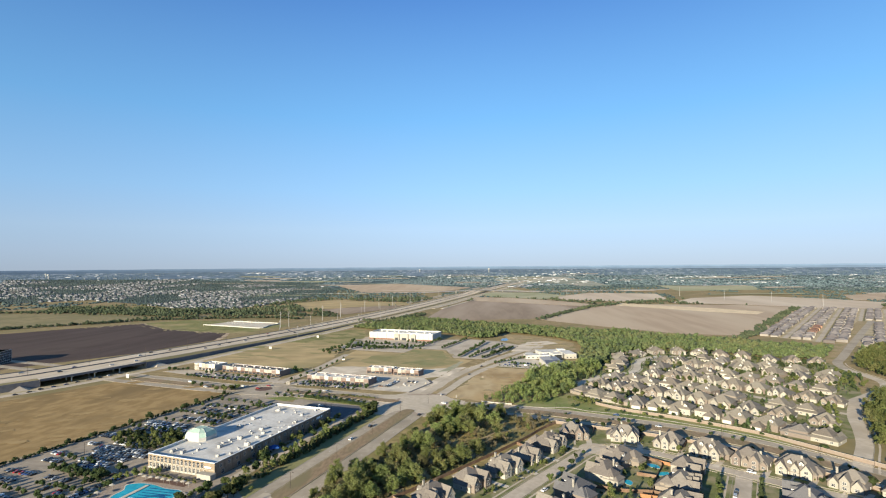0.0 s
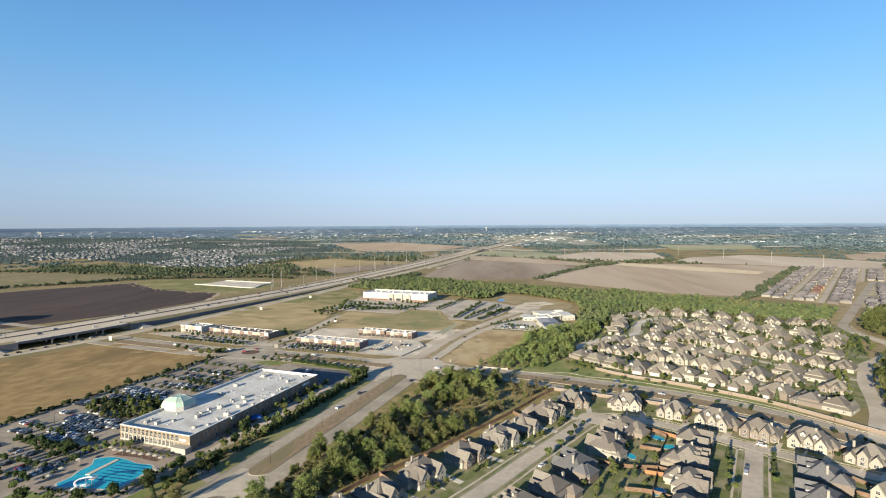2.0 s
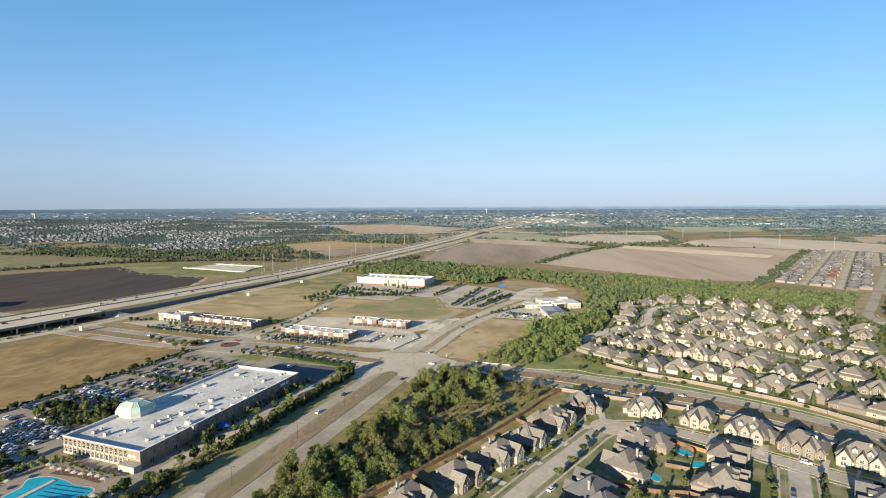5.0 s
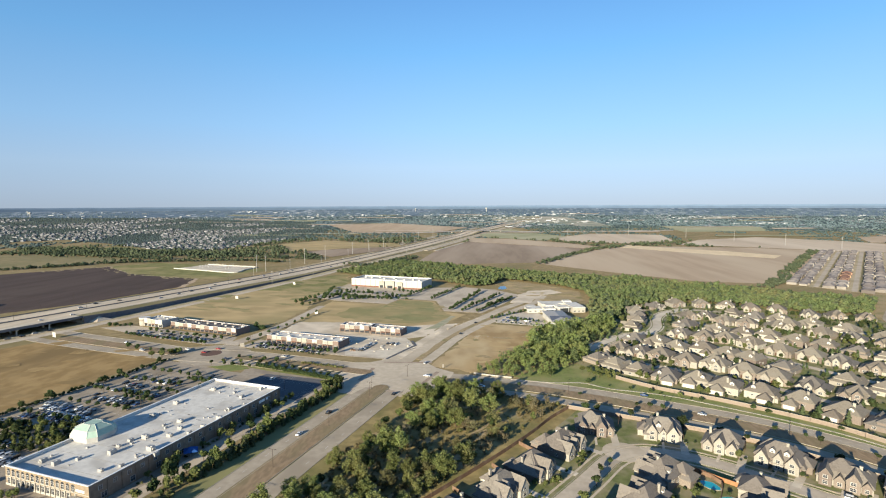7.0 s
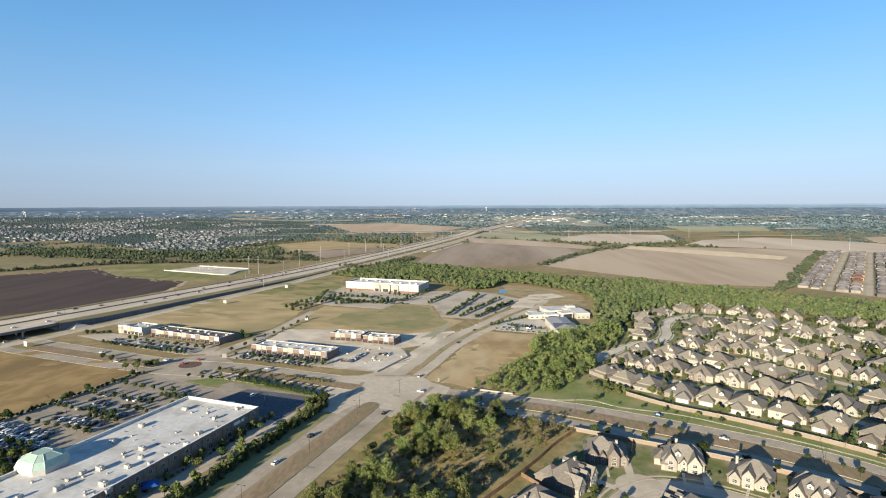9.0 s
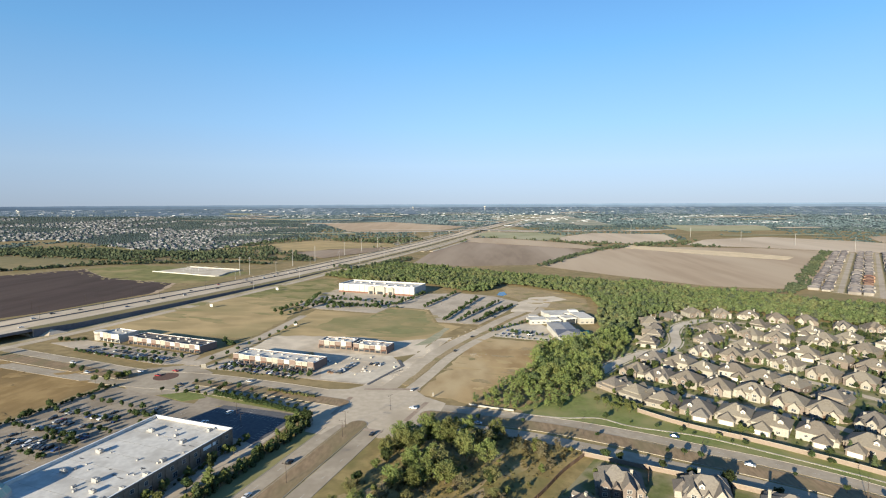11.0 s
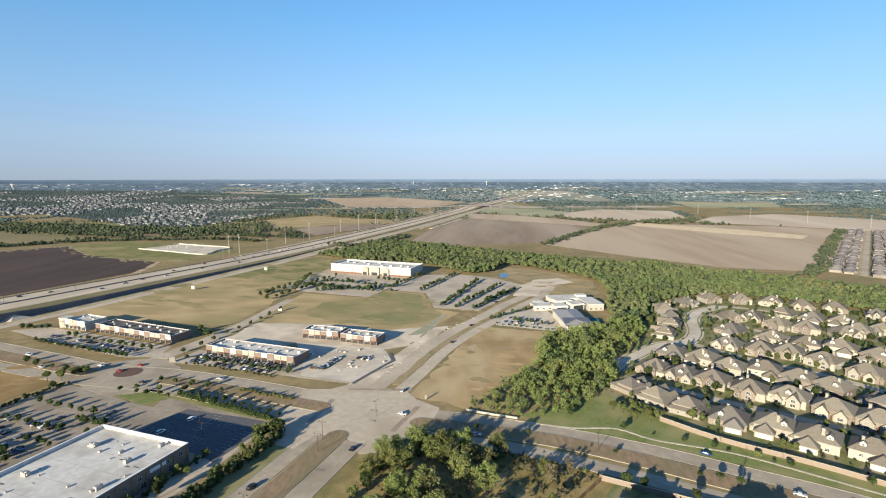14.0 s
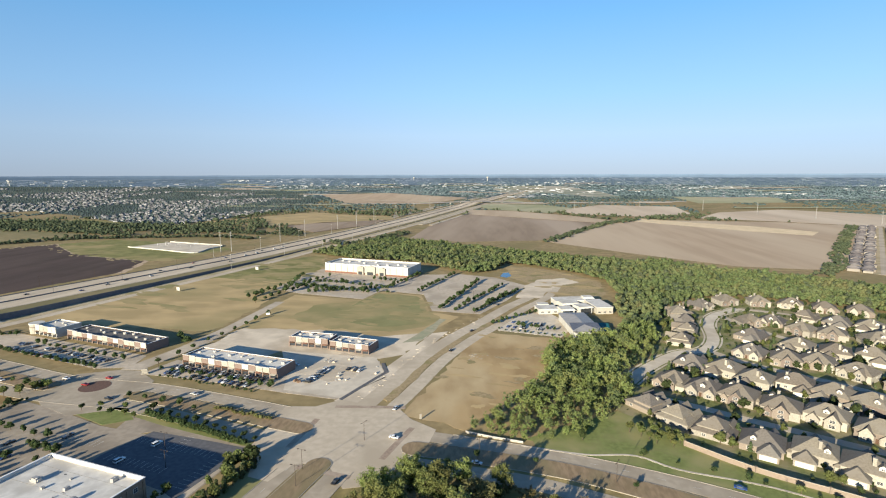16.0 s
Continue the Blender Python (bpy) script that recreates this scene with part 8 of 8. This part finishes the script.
# the far interchange: a road that crosses over the highway on piers, and its slip roads
over = []
for k in range(41):
    x = -900 + 1700 * k / 40
    y = 2430 + 0.13 * x
    over.append(Vector((x, y, rise(x, y) + 1.0 + 8.5 * math.exp(-((x + 70) / 150.0) ** 2))))
structure("road_far_overpass", ribbon(over, -11, 11, -1.6, 0.0), M["concrete"], "far concrete road over the highway")
for o in (-11.4, 11.0):
    structure("wall_far_overpass", ribbon(over, o, o + 0.4, -1.6, 1.1), M["mwall"], "parapet of the far overpass")
for k in (17, 18, 19, 20, 21, 22):
    p = over[k]
    structure("bridge_far_pier", boxes((p.x - 1.0, p.y - 9, rise(p.x, p.y) - 0.5, p.x + 1.0, p.y + 9, p.z - 1.6)), M["newcrete"], "concrete pier of the far overpass")
for o in (34, 60, -112, -132):
    line = [Vector((p.x, p.y, rise(p.x, p.y) + 0.6)) for p in side(low_line, o) if 1500 < p.y < 3500]
    structure("road_far_slip", ribbon(line, -5, 5, -1.0, 0.0), M["concrete"], "far slip road beside the highway")

# ---- pool, vehicles, poles and signs ----
e = thing("swimming_pool", pose(0, 0, 0.1), "large turquoise outdoor pool of the gym", "swimming pool")
PO = [(p.x, p.y) for p in smooth([(-211, 258), (-209, 265), (-210, 272), (-209, 279), (-212, 286), (-205, 289), (-195, 287), (-186, 283), (-174, 280), (-174, 268), (-177, 256), (-188, 255), (-200, 255), (-207, 255), (-211, 258)], 1.5)][:-1]
part("basin_rim", slab(PO, 0, 0.06), M["newcrete"], e, "pale pool rim")
cx, cy = sum(p[0] for p in PO) / len(PO), sum(p[1] for p in PO) / len(PO)
part("water", slab([(cx + (x - cx) * 0.95, cy + (y - cy) * 0.95) for x, y in PO], 0, 0.10), M["pool"], e)
lane = mesh_of(boxes((-0.35, -9.5, 0, 0.35, 9.5, 0.02)), "lane_line", M["poolshade"])
for i in range(7):
    part("lane_line", lane, None, e).matrix_basis = pose(-187.2 + i * 0.25, 263.5 + i * 2.9, 0.11, rz=82)
part("island_slab", slab([(-203, 268), (-200.5, 268), (-197.5, 285), (-199.5, 285.5)], 0, 0.40), M["newcrete"], e, "pale walkway in the pool")
e = thing("water_slide", pose(-194, 257, 0.1), "white curling water slide beside the pool", "water slide")
line = [Vector((3.6 * math.cos(a), 2.6 * math.sin(a) - a * 0.35, 4.6 - a * 0.42)) for a in (i * 0.45 for i in range(24))]
part("chute", ribbon(line, -0.45, 0.45, -0.3, 0.0), M["cap"], e)
for p in line[::4]:
    bm = bmesh.new()
    tube(bm, (p.x, p.y, 0), (p.x, p.y, p.z - 0.2), 0.14, 0.14)
    part("post", bm, M["steel"], e)
part("platform", boxes((3.2, -1.4, 4.3, 6.0, 1.4, 4.5), (3.2, -1.4, 5.3, 6.0, -1.3, 5.4), (3.2, 1.3, 5.3, 6.0, 1.4, 5.4)), M["galv"], e)


def parasol(x, y, key, label):
    e = thing("parasol", pose(x, y, 0.1), label, "parasol", "parasols")
    bm = bmesh.new()
    tube(bm, (0, 0, 0), (0, 0, 2.5), 0.05, 0.05)
    part("pole", bm, M["steel"], e)
    bm = bmesh.new()
    bmesh.ops.create_cone(bm, cap_ends=True, segments=8, radius1=1.9, radius2=0.1, depth=0.7, matrix=Matrix.Translation((0, 0, 2.6)))
    part("canopy", bm, M[key], e)


for i in range(9):
    t = i / 8
    parasol(-210 + 36 * t, 295 - 9 * t + rnd.uniform(-1, 1), "kerb", "grey parasol on the pool deck")
for x, y in ((-216, 280), (-217, 270), (-217, 262), (-168, 272), (-170, 266)):
    parasol(x, y, "stucco", "cream parasol on the pool deck")
e = thing("playground_canopy", pose(-149, 344, 0.05, rz=GRID), "blue canvas canopy beside the gym", "awning")
bm = bmesh.new()
bmesh.ops.create_cone(bm, cap_ends=True, segments=4, radius1=4.6, radius2=0.3, depth=1.8, matrix=Matrix.Translation((0, 0, 3.8)))
part("canopy", bm, M["canvas_blue"], e)
for x in (-2.9, 2.9):
    for y in (-2.9, 2.9):
        bm = bmesh.new()
        tube(bm, (x, y, 0), (x, y, 3.0), 0.08, 0.08)
        part("post", bm, M["steel"], e)


def car_base(kind, paint, label):
    e = thing("car", Matrix.Identity(4), label, "car", "parked and driving cars")
    L, W, H, hood_h = {"sedan": (2.35, 0.9, 1.45, 0.95), "suv": (2.45, 0.97, 1.80, 1.10), "pickup": (2.75, 1.0, 1.85, 1.12)}[kind]
    bm = bmesh.new()
    prof = {"sedan": [(-L, 0.35), (-L, 0.85), (-L * 0.62, hood_h), (L * 0.52, hood_h - 0.05), (L, 0.75), (L, 0.35)],
            "suv": [(-L, 0.4), (-L, 1.05), (-L * 0.96, hood_h), (L * 0.5, hood_h), (L, 0.95), (L, 0.4)],
            "pickup": [(-L, 0.5), (-L, 1.1), (-L * 0.1, hood_h), (L * 0.5, hood_h), (L, 1.0), (L, 0.5)]}[kind]
    for ys in (-W, W):
        vs = [bm.verts.new((x, ys, z)) for x, z in prof]
        bm.faces.new(vs if ys < 0 else vs[::-1])
    bm.verts.ensure_lookup_table()
    n = len(prof)
    for k in range(n):
        j = (k + 1) % n
        bm.faces.new((bm.verts[k], bm.verts[n + k], bm.verts[n + j], bm.verts[j]))
    bmesh.ops.recalc_face_normals(bm, faces=bm.faces)
    part("body", bm, M[paint], e)
    a, b, c, d = {"sedan": (-L * 0.66, -L * 0.36, L * 0.14, L * 0.50), "suv": (-L * 0.95, -L * 0.86, L * 0.18, L * 0.50), "pickup": (-L * 0.10, -L * 0.04, L * 0.25, L * 0.50)}[kind]
    gl, rf = bmesh.new(), bmesh.new()
    lo = [gl.verts.new(q) for q in ((a, -W * 0.94, hood_h - 0.05), (d, -W * 0.94, hood_h - 0.05), (d, W * 0.94, hood_h - 0.05), (a, W * 0.94, hood_h - 0.05))]
    hi = [gl.verts.new(q) for q in ((b, -W * 0.76, H - 0.06), (c, -W * 0.76, H - 0.06), (c, W * 0.76, H - 0.06), (b, W * 0.76, H - 0.06))]
    for k in range(4):
        gl.faces.new((lo[k], lo[(k + 1) % 4], hi[(k + 1) % 4], hi[k]))
    part("windows_glass", gl, M["glass"], e)
    box(rf, b - 0.05, -W * 0.79, H - 0.07, c + 0.05, W * 0.79, H)
    part("roof_panel", rf, M[paint], e)
    wh = bmesh.new()
    bmesh.ops.create_cone(wh, cap_ends=True, segments=10, radius1=0.34, radius2=0.34, depth=0.24, matrix=Matrix.Rotation(math.pi / 2, 4, "X"))
    me = mesh_of(wh, "wheel", M["tyre"])
    for x in (-L * 0.62, L * 0.62):
        for y in (-W + 0.1, W - 0.1):
            part("wheel", me, None, e).location = (x, y, 0.34)
    return e


CARS = [car_base(k, "car_" + c, label) for k, c, label in (("sedan", "white", "white saloon car on pale concrete"), ("suv", "white", "clean white sport utility car"), ("suv", "silver", "silver grey sport utility car"), ("sedan", "silver", "silver grey four door car"), ("suv", "black", "glossy black sport utility car"), ("sedan", "black", "glossy black four door car"), ("pickup", "grey", "dark grey open pickup truck"), ("sedan", "red", "dark red four door car"), ("sedan", "blue", "dark blue four door car"), ("pickup", "white", "white open pickup truck"))]
car_used = set()
N_CARS = 0
MORE_CARS = []


def put_car(x, y, rz, z=0.06, pick=None):
    global N_CARS
    N_CARS += 1
    base = CARS[pick] if pick is not None else CARS[rnd.choices(range(10), (2, 2, 4, 4, 9, 9, 7, 1, 6, 1.5))[0]]
    m = pose(x, y, z, rz=rz)
    if N_CARS > 285 and base.name in car_used:
        MORE_CARS.append((base, m))
    elif base.name in car_used:
        copy_thing(base, m)
    else:
        car_used.add(base.name)
        base.matrix_world = m


STALLS = bmesh.new()


def stall_row(x, y, n, fill, along=EAST, z=0.06):
    """A row of parking stalls of 2.7 m from a point along a direction, with cars in some and painted lines."""
    across = Vector((-along.y, along.x, 0))
    ang = math.degrees(math.atan2(across.y, across.x))
    for i in range(n):
        p = Vector((x, y, 0)) + along * (i * 2.7)
        q0, q1 = p - along * 1.35 - across * 2.5, p - along * 1.35 + across * 2.5
        w = along * 0.06
        STALLS.faces.new([STALLS.verts.new((v.x, v.y, z + 0.006)) for v in (q0 - w, q0 + w, q1 + w, q1 - w)])
        if rnd.random() < fill:
            put_car(p.x, p.y, ang + rnd.choice((0, 180)) + rnd.uniform(-2, 2), z)


# moving cars stand on their lanes
for x, y, rz, k in ((-104, 372, 76, 0), (-97, 402, 76, 4), (-64, 436, 76, 5), (-47, 474, -14, 0), (123, 417, -28, 3), (98, 446, -24, 8), (-30, 600, 75, 5), (-17, 648, 60, 5), (-52, 505, 75, 3), (-7, 455, -13, 0), (-215, 503, -14, 5), (-243, 520, -14, 7), (-236, 531, -14, 7), (-262, 528, -16, 0), (-300, 522, -16, 2), (-170, 513, -14, 3), (-330, 544, -18, 1)):
    put_car(x, y, rz, 0.09, k)
for i in range(26):
    p = HLINE[14 + i * 2]
    o = rnd.choice((-19, -24, -29, -34, -46, -51, -56, -61))
    q = side(HLINE[13 + i * 2:16 + i * 2], o)[1]
    t = HLINE[15 + i * 2] - HLINE[13 + i * 2]
    put_car(q.x, q.y, math.degrees(math.atan2(t.y, t.x)), q.z + 0.04)
for x, y, n, fill in ((-269, 333, 12, 0.9), (-267, 327, 12, 0.9), (-267, 319, 11, 0.95), (-265, 313, 10, 0.9), (-278, 402, 15, 0.75), (-276, 396, 15, 0.8), (-280, 384, 6, 0.7), (-262, 420, 13, 0.3), (-260, 414, 13, 0.3), (-256, 442, 13, 0.15), (-252, 460, 12, 0.12), (-268, 292, 8, 0.7), (-256, 276, 8, 0.7), (-296, 330, 6, 0.9), (-292, 318, 6, 0.9), (-300, 300, 9, 0.8), (-304, 290, 9, 0.8), (-306, 274, 10, 0.8), (-308, 262, 11, 0.8), (-284, 268, 9, 0.8), (-280, 254, 10, 0.8), (-312, 246, 14, 0.7), (-288, 350, 4, 0.8), (-290, 366, 4, 0.8), (-286, 376, 12, 0.75), (-284, 368, 3, 0.9), (-272, 436, 14, 0.3), (-232, 408, 5, 0.6), (-228, 424, 5, 0.5), (-206, 462, 10, 0.2)):
    stall_row(x, y, n, fill)
for x, y, n, fill in ((-276, 339, 19, 0.95), (-274.5, 344.5, 18, 0.9), (-264, 307, 14, 0.95), (-268, 352, 11, 0.9), (-268, 389, 14, 0.95), (-266, 383, 14, 0.9), (-258, 440, 18, 0.35), (-259, 430, 18, 0.4), (-258, 452, 18, 0.3)):
    stall_row(x, y, n, fill)
stall_row(-232, 258, 15, 0.75, NORTH)
stall_row(-245, 252, 9, 0.6, NORTH)
stall_row(-262, 246, 12, 0.5)
stall_row(-224, 392, 6, 0.3, NORTH)
stall_row(-170, 446, 13, 0.0, z=0.075)
stall_row(-166, 462, 17, 0.0, z=0.075)
stall_row(-126, 428, 9, 0.0, NORTH, 0.075)
stall_row(-148, 449, 8, 0.0, NORTH, 0.075)
put_car(-156, 458, 75, 0.075, 1)
put_car(-163.5, 443, 75, 0.075, 1)
stall_row(-206, 553, 26, 0.8)
stall_row(-206, 543, 24, 0.6)
stall_row(-134, 545, 8, 0.7, NORTH, 0.07)
stall_row(-112, 536, 9, 0.9, NORTH, 0.07)
stall_row(-98, 560, 6, 0.7, EAST, 0.07)
stall_row(-350, 588, 36, 0.5, Vector((math.cos(radians(-17.5)), math.sin(radians(-17.5)), 0)))
stall_row(-352, 578, 34, 0.4, Vector((math.cos(radians(-17.5)), math.sin(radians(-17.5)), 0)))
stall_row(12, 662, 12, 0.5)
stall_row(14, 676, 12, 0.4)
stall_row(-180, 842, 20, 0.2)
stall_row(-70, 842, 4, 0.2, NORTH)
for x, y, n in ((-190, 790, 20), (-170, 810, 22), (-60, 740, 10), (-20, 740, 10)):
    stall_row(x, y, n, 0.03)
tagged(new("stall_lines", mesh_of(STALLS, "stall_lines", M["paint"])), "thin worn white parking lines", "road marking", kind="stuff")
for i in range(10):
    t = i / 9
    put_car(-473 + 32 * t + rnd.uniform(-1, 1), 478 + 104 * t, 74, 0.12)
for x, y, rz in ((128, 300, 60), (126, 296, 60), (150, 330, -38), (108, 340, 60), (26, 296, 52)):
    put_car(x, y, rz, 0.08)


def joined_cars(rows):
    """The rest of the cars in one mesh."""
    V, F, mi, names, n = [], [], [], [], 0
    for base, m in rows:
        for ch in base.children:
            q = m @ ch.matrix_basis
            mt = ch.data.materials[0]
            if mt not in names:
                names.append(mt)
            V += [tuple(q @ v.co) for v in ch.data.vertices]
            F += [tuple(i + n for i in f.vertices) for f in ch.data.polygons]
            mi += [names.index(mt)] * len(ch.data.polygons)
            n += len(ch.data.vertices)
    me = bpy.data.meshes.new("parked_cars")
    me.from_pydata(V, [], F)
    for mt in names:
        me.materials.append(mt)
    me.polygons.foreach_set("material_index", mi)
    tagged(new("parked_cars", me), "many parked cars in mixed colours", "cars", kind="stuff")


if MORE_CARS:
    joined_cars(MORE_CARS)


def lane_marks(line, offs, z, gap=12.0, length=3.0):
    bm = bmesh.new()
    for o in offs:
        s = side(line, o)
        run = 0.0
        for a, b in zip(s, s[1:]):
            d = b - a
            if run >= gap:
                run = 0.0
                t = d.normalized()
                w = Vector((t.y, -t.x, 0)) * 0.08
                bm.faces.new([bm.verts.new(v + Vector((0, 0, z))) for v in (a - w, a + w, a + w + t * length, a - w + t * length)])
            run += d.length
    return bm


for line, offs, z in ((side(AVENUE, -10.9), (0.0,), 0.068), (side(AVENUE, 11.6), (1.2,), 0.068), (UPPER, (0.2,), 0.068), (LOWER, (0.2,), 0.068), (WEST_U, (-1.8, 1.8), 0.068), (WEST_L, (-1.8, 1.8), 0.068), (HLINE, (-20.0, -24.0, -28.0, -32.0, -48.0, -52.0, -56.0, -60.0), 0.045)):
    tagged(new("lane_marks", mesh_of(lane_marks(line, offs, z), "lane_marks", M["paint"])), "dashed white lane marks", "road marking", kind="stuff")


def lamp_post(x, y, h, rz, z=0.05, arms=2):
    e = thing("street_lamp", pose(x, y, z, rz=rz), "slim dark street lamp with two arms", "street lamp", "street lamps")
    key = ("lamp", h)
    if key not in WIN:
        b, c, d = bmesh.new(), bmesh.new(), bmesh.new()
        tube(b, (0, 0, 0), (0, 0, h), 0.13, 0.08, 7)
        tube(c, (-1.6, 0, h), (1.6, 0, h), 0.05, 0.05, 5)
        box(d, -0.4, -0.18, -0.1, 0.4, 0.18, 0.08)
        WIN[key] = [mesh_of(q, n, M["pole"]) for q, n in ((b, "pole"), (c, "arm"), (d, "lamp_head"))]
    part("pole", WIN[key][0], None, e)
    part("arm", WIN[key][1], None, e)
    for s in (-1.7, 1.7):
        part("lamp_head", WIN[key][2], None, e).location = (s, 0, h)


for p in AVENUE:
    if 276 < p.y < 446 and int(p.y) % 48 == 0:
        lamp_post(p.x, p.y, 9, GRID, 0.2)
lamp_post(-81, 444, 9, GRID, 0.2)
for p in CROSS[8::9]:
    lamp_post(p.x, p.y, 9, 60, 0.2)
for x, y in ((-230, 440), (-215, 400), (-255, 420), (-270, 380), (-140, 440), (-150, 455), (-275, 330), (-240, 300), (-180, 820), (-130, 830), (-60, 800), (-20, 760), (-160, 780), (-215, 548), (-150, 530)):
    lamp_post(x, y, 8, GRID)
for i in range(22):
    k = 18 + i * 5
    if k < len(HLINE):
        q = side(HLINE[k - 1:k + 2], -40.1)[1]
        lamp_post(q.x, q.y, 13, 15, q.z + 1.0)


def mast(x, y, h, r=0.55):
    """A tall grey transmission pole with three cross arms."""
    e = thing("power_pole", pose(x, y, rise(x, y)), "tall pale steel power pole with cross arms", "power pole", "power poles")
    b = bmesh.new()
    tube(b, (0, 0, -0.5), (0, 0, h), r, r * 0.55, 8)
    part("pole", b, M["grey_pole"], e)
    for k, z in enumerate((0.80, 0.88, 0.96)):
        b = bmesh.new()
        tube(b, (-2.6, 0, h * z), (2.6, 0, h * z), 0.14, 0.14, 5)
        part("cross_arm", b, M["grey_pole"], e)


for x, y, h in ((-440, 1046, 33), (-425, 1052, 33), (-398, 1185, 34), (-378, 1262, 34), (-352, 1400, 32), (-338, 1512, 32), (-318, 1617, 32), (-290, 1790, 32), (-262, 1960, 32), (-232, 2150, 32), (788, 1899, 34), (862, 1737, 34), (924, 1585, 34), (537, 2238, 34), (286, 2139, 30), (700, 2080, 34)):
    mast(x, y, h)
for x, y in ((-512, 779), (-498, 845), (-560, 700), (-486, 905), (-545, 735)):
    lamp_post(x, y, 12, 20)
for i in range(30):
    k = 46 + i * 4
    if k < len(HLINE) - 1:
        q = side(HLINE[k - 1:k + 2], -78.0 if i % 2 else 4.0)[1]
        e = thing("highway_light", pose(q.x, q.y, rise(q.x, q.y), rz=15), "tall pale highway light pole", "street lamp", "highway lights")
        b = bmesh.new()
        tube(b, (0, 0, -0.3), (0, 0, 20), 0.26, 0.16, 6)
        part("pole", b, M["grey_pole"], e)
        b = bmesh.new()
        tube(b, (-1.2, 0, 20), (1.2, 0, 20), 0.35, 0.35, 6)
        part("lamp_ring", b, M["galv"], e)
e = thing("substation_gear", pose(-550, 1105, 0.05), "grey switchgear frames on a pale yard", "substation")
for i in range(8):
    b = bmesh.new()
    x, y = (i % 4) * 18 - 30, (i // 4) * 22 - 12
    tube(b, (x, y, 0), (x, y, 7 + i % 3), 0.16, 0.12)
    tube(b, (x + 6, y, 0), (x + 6, y, 7), 0.16, 0.12)
    tube(b, (x, y, 6.6), (x + 6, y, 6.6), 0.12, 0.12)
    part("gantry", b, M["steel"], e)


def sign(x, y, rz, w, h, leg, material="cap", label="white sign board on two posts"):
    e = thing("sign_board", pose(x, y, 0.03, rz=rz), label, "sign", "sign boards")
    part("panel", boxes((-w / 2, -0.15, leg, w / 2, 0.15, leg + h)), M[material], e)
    for s in (-0.35, 0.35):
        part("post", boxes((w * s - 0.12, -0.1, 0, w * s + 0.12, 0.1, leg)), M["pole"], e)


sign(-412, 556, -20, 5, 4.5, 1.2, "whitewall")
sign(-338, 766, -15, 4.5, 3.6, 1.0, "whitewall")
sign(-308, 892, -15, 4.5, 3.6, 1.0, "whitewall")
sign(-200, 680, 10, 3, 2.4, 0.8)
sign(-37, 494, 20, 1.1, 2.6, 0.4, "stone", "slim pale stone marker sign")
for x, y, rz, label in ((-103, 446, 30, "cream stone monument sign by the gym hedge"), (-219, 540, 20, "cream stone monument sign at the shops")):
    e = thing("monument_sign", pose(x, y, 0.06, rz=rz), label, "sign", "monument signs")
    part("plinth", boxes((-2.2, -0.7, 0, 2.2, 0.7, 0.8)), M["stone"], e)
    part("slab", boxes((-1.7, -0.45, 0.8, 1.7, 0.45, 3.4)), M["stucco"], e)
    part("panel", boxes((-1.3, -0.5, 1.4, 1.3, -0.452, 2.8)), M["stone"], e)
# site works beside the new road
for x, y in ((-47, 697), (-43, 699)):
    put_car(x, y, 20, 0.06, 9)
field("kerb_site", [(-86, 514), (-84, 513), (-70, 548), (-66, 556), (-72, 572), (-74, 571), (-69, 556), (-72, 549)], 0.25, "asphalt", "dark open trench and kerb of the new car park")
for i in range(40):
    x, y = rnd.uniform(-122, -70), rnd.uniform(528, 580)
    if inside(x, y, [(-124, 548), (-146, 588), (-82, 580), (-68, 550), (-86, 520), (-120, 528)]) and rnd.random() < 0.5:
        s = rnd.uniform(0.4, 1.4)
        thing("material_pile", pose(x, y, 0.06, rz=rnd.uniform(0, 180)), "small pile of pale building material", "building material", "building material piles", bm=boxes((-s, -s * 0.6, 0, s, s * 0.6, s * 0.6), (-s * 0.6, -s * 0.4, s * 0.6, s * 0.7, s * 0.4, s * 0.9)), material=M[rnd.choice(("newcrete", "fence", "dirt", "galv"))])


# broken concrete and spoil along the new road
def rubble(name, spots, material, label):
    bm = bmesh.new()
    for x, y, s in spots:
        n = 6
        ring = [(x + s * rnd.uniform(0.6, 1.2) * math.cos(2 * math.pi * k / n), y + s * rnd.uniform(0.4, 0.9) * math.sin(2 * math.pi * k / n)) for k in range(n)]
        low = [bm.verts.new((a, b, 0.03)) for a, b in ring]
        top = [bm.verts.new((x + (a - x) * 0.85, y + (b - y) * 0.85, 0.10 + 0.05 * s)) for a, b in ring]
        bm.faces.new(top)
        for k in range(n):
            bm.faces.new((low[k], low[(k + 1) % n], top[(k + 1) % n], top[k]))
    tagged(new(name, mesh_of(bm, name, M[material])), label, "rubble", kind="stuff")


west_edge = side(NORTHROAD, -15.5)
rubble("rubble", [(p.x + rnd.gauss(0, 2.2), p.y + rnd.gauss(0, 3), rnd.uniform(0.3, 1.3)) for p in west_edge if 515 < p.y < 660 for _ in range(1)], "dirt", "broken pale concrete along the new road")
rubble("spoil_heaps", [(p.x + rnd.gauss(0, 2.0), p.y + rnd.gauss(0, 3), rnd.uniform(0.4, 1.6)) for p in west_edge if 530 < p.y < 700 for _ in range(1)], "dirt", "small heaps of pale dirt")
rubble("field_rubble", [(-14 + rnd.gauss(0, 4.5), 590 + rnd.gauss(0, 3.5), rnd.uniform(0.3, 0.9)) for _ in range(28)], "kerb", "pale rubble dumped on the bare field")
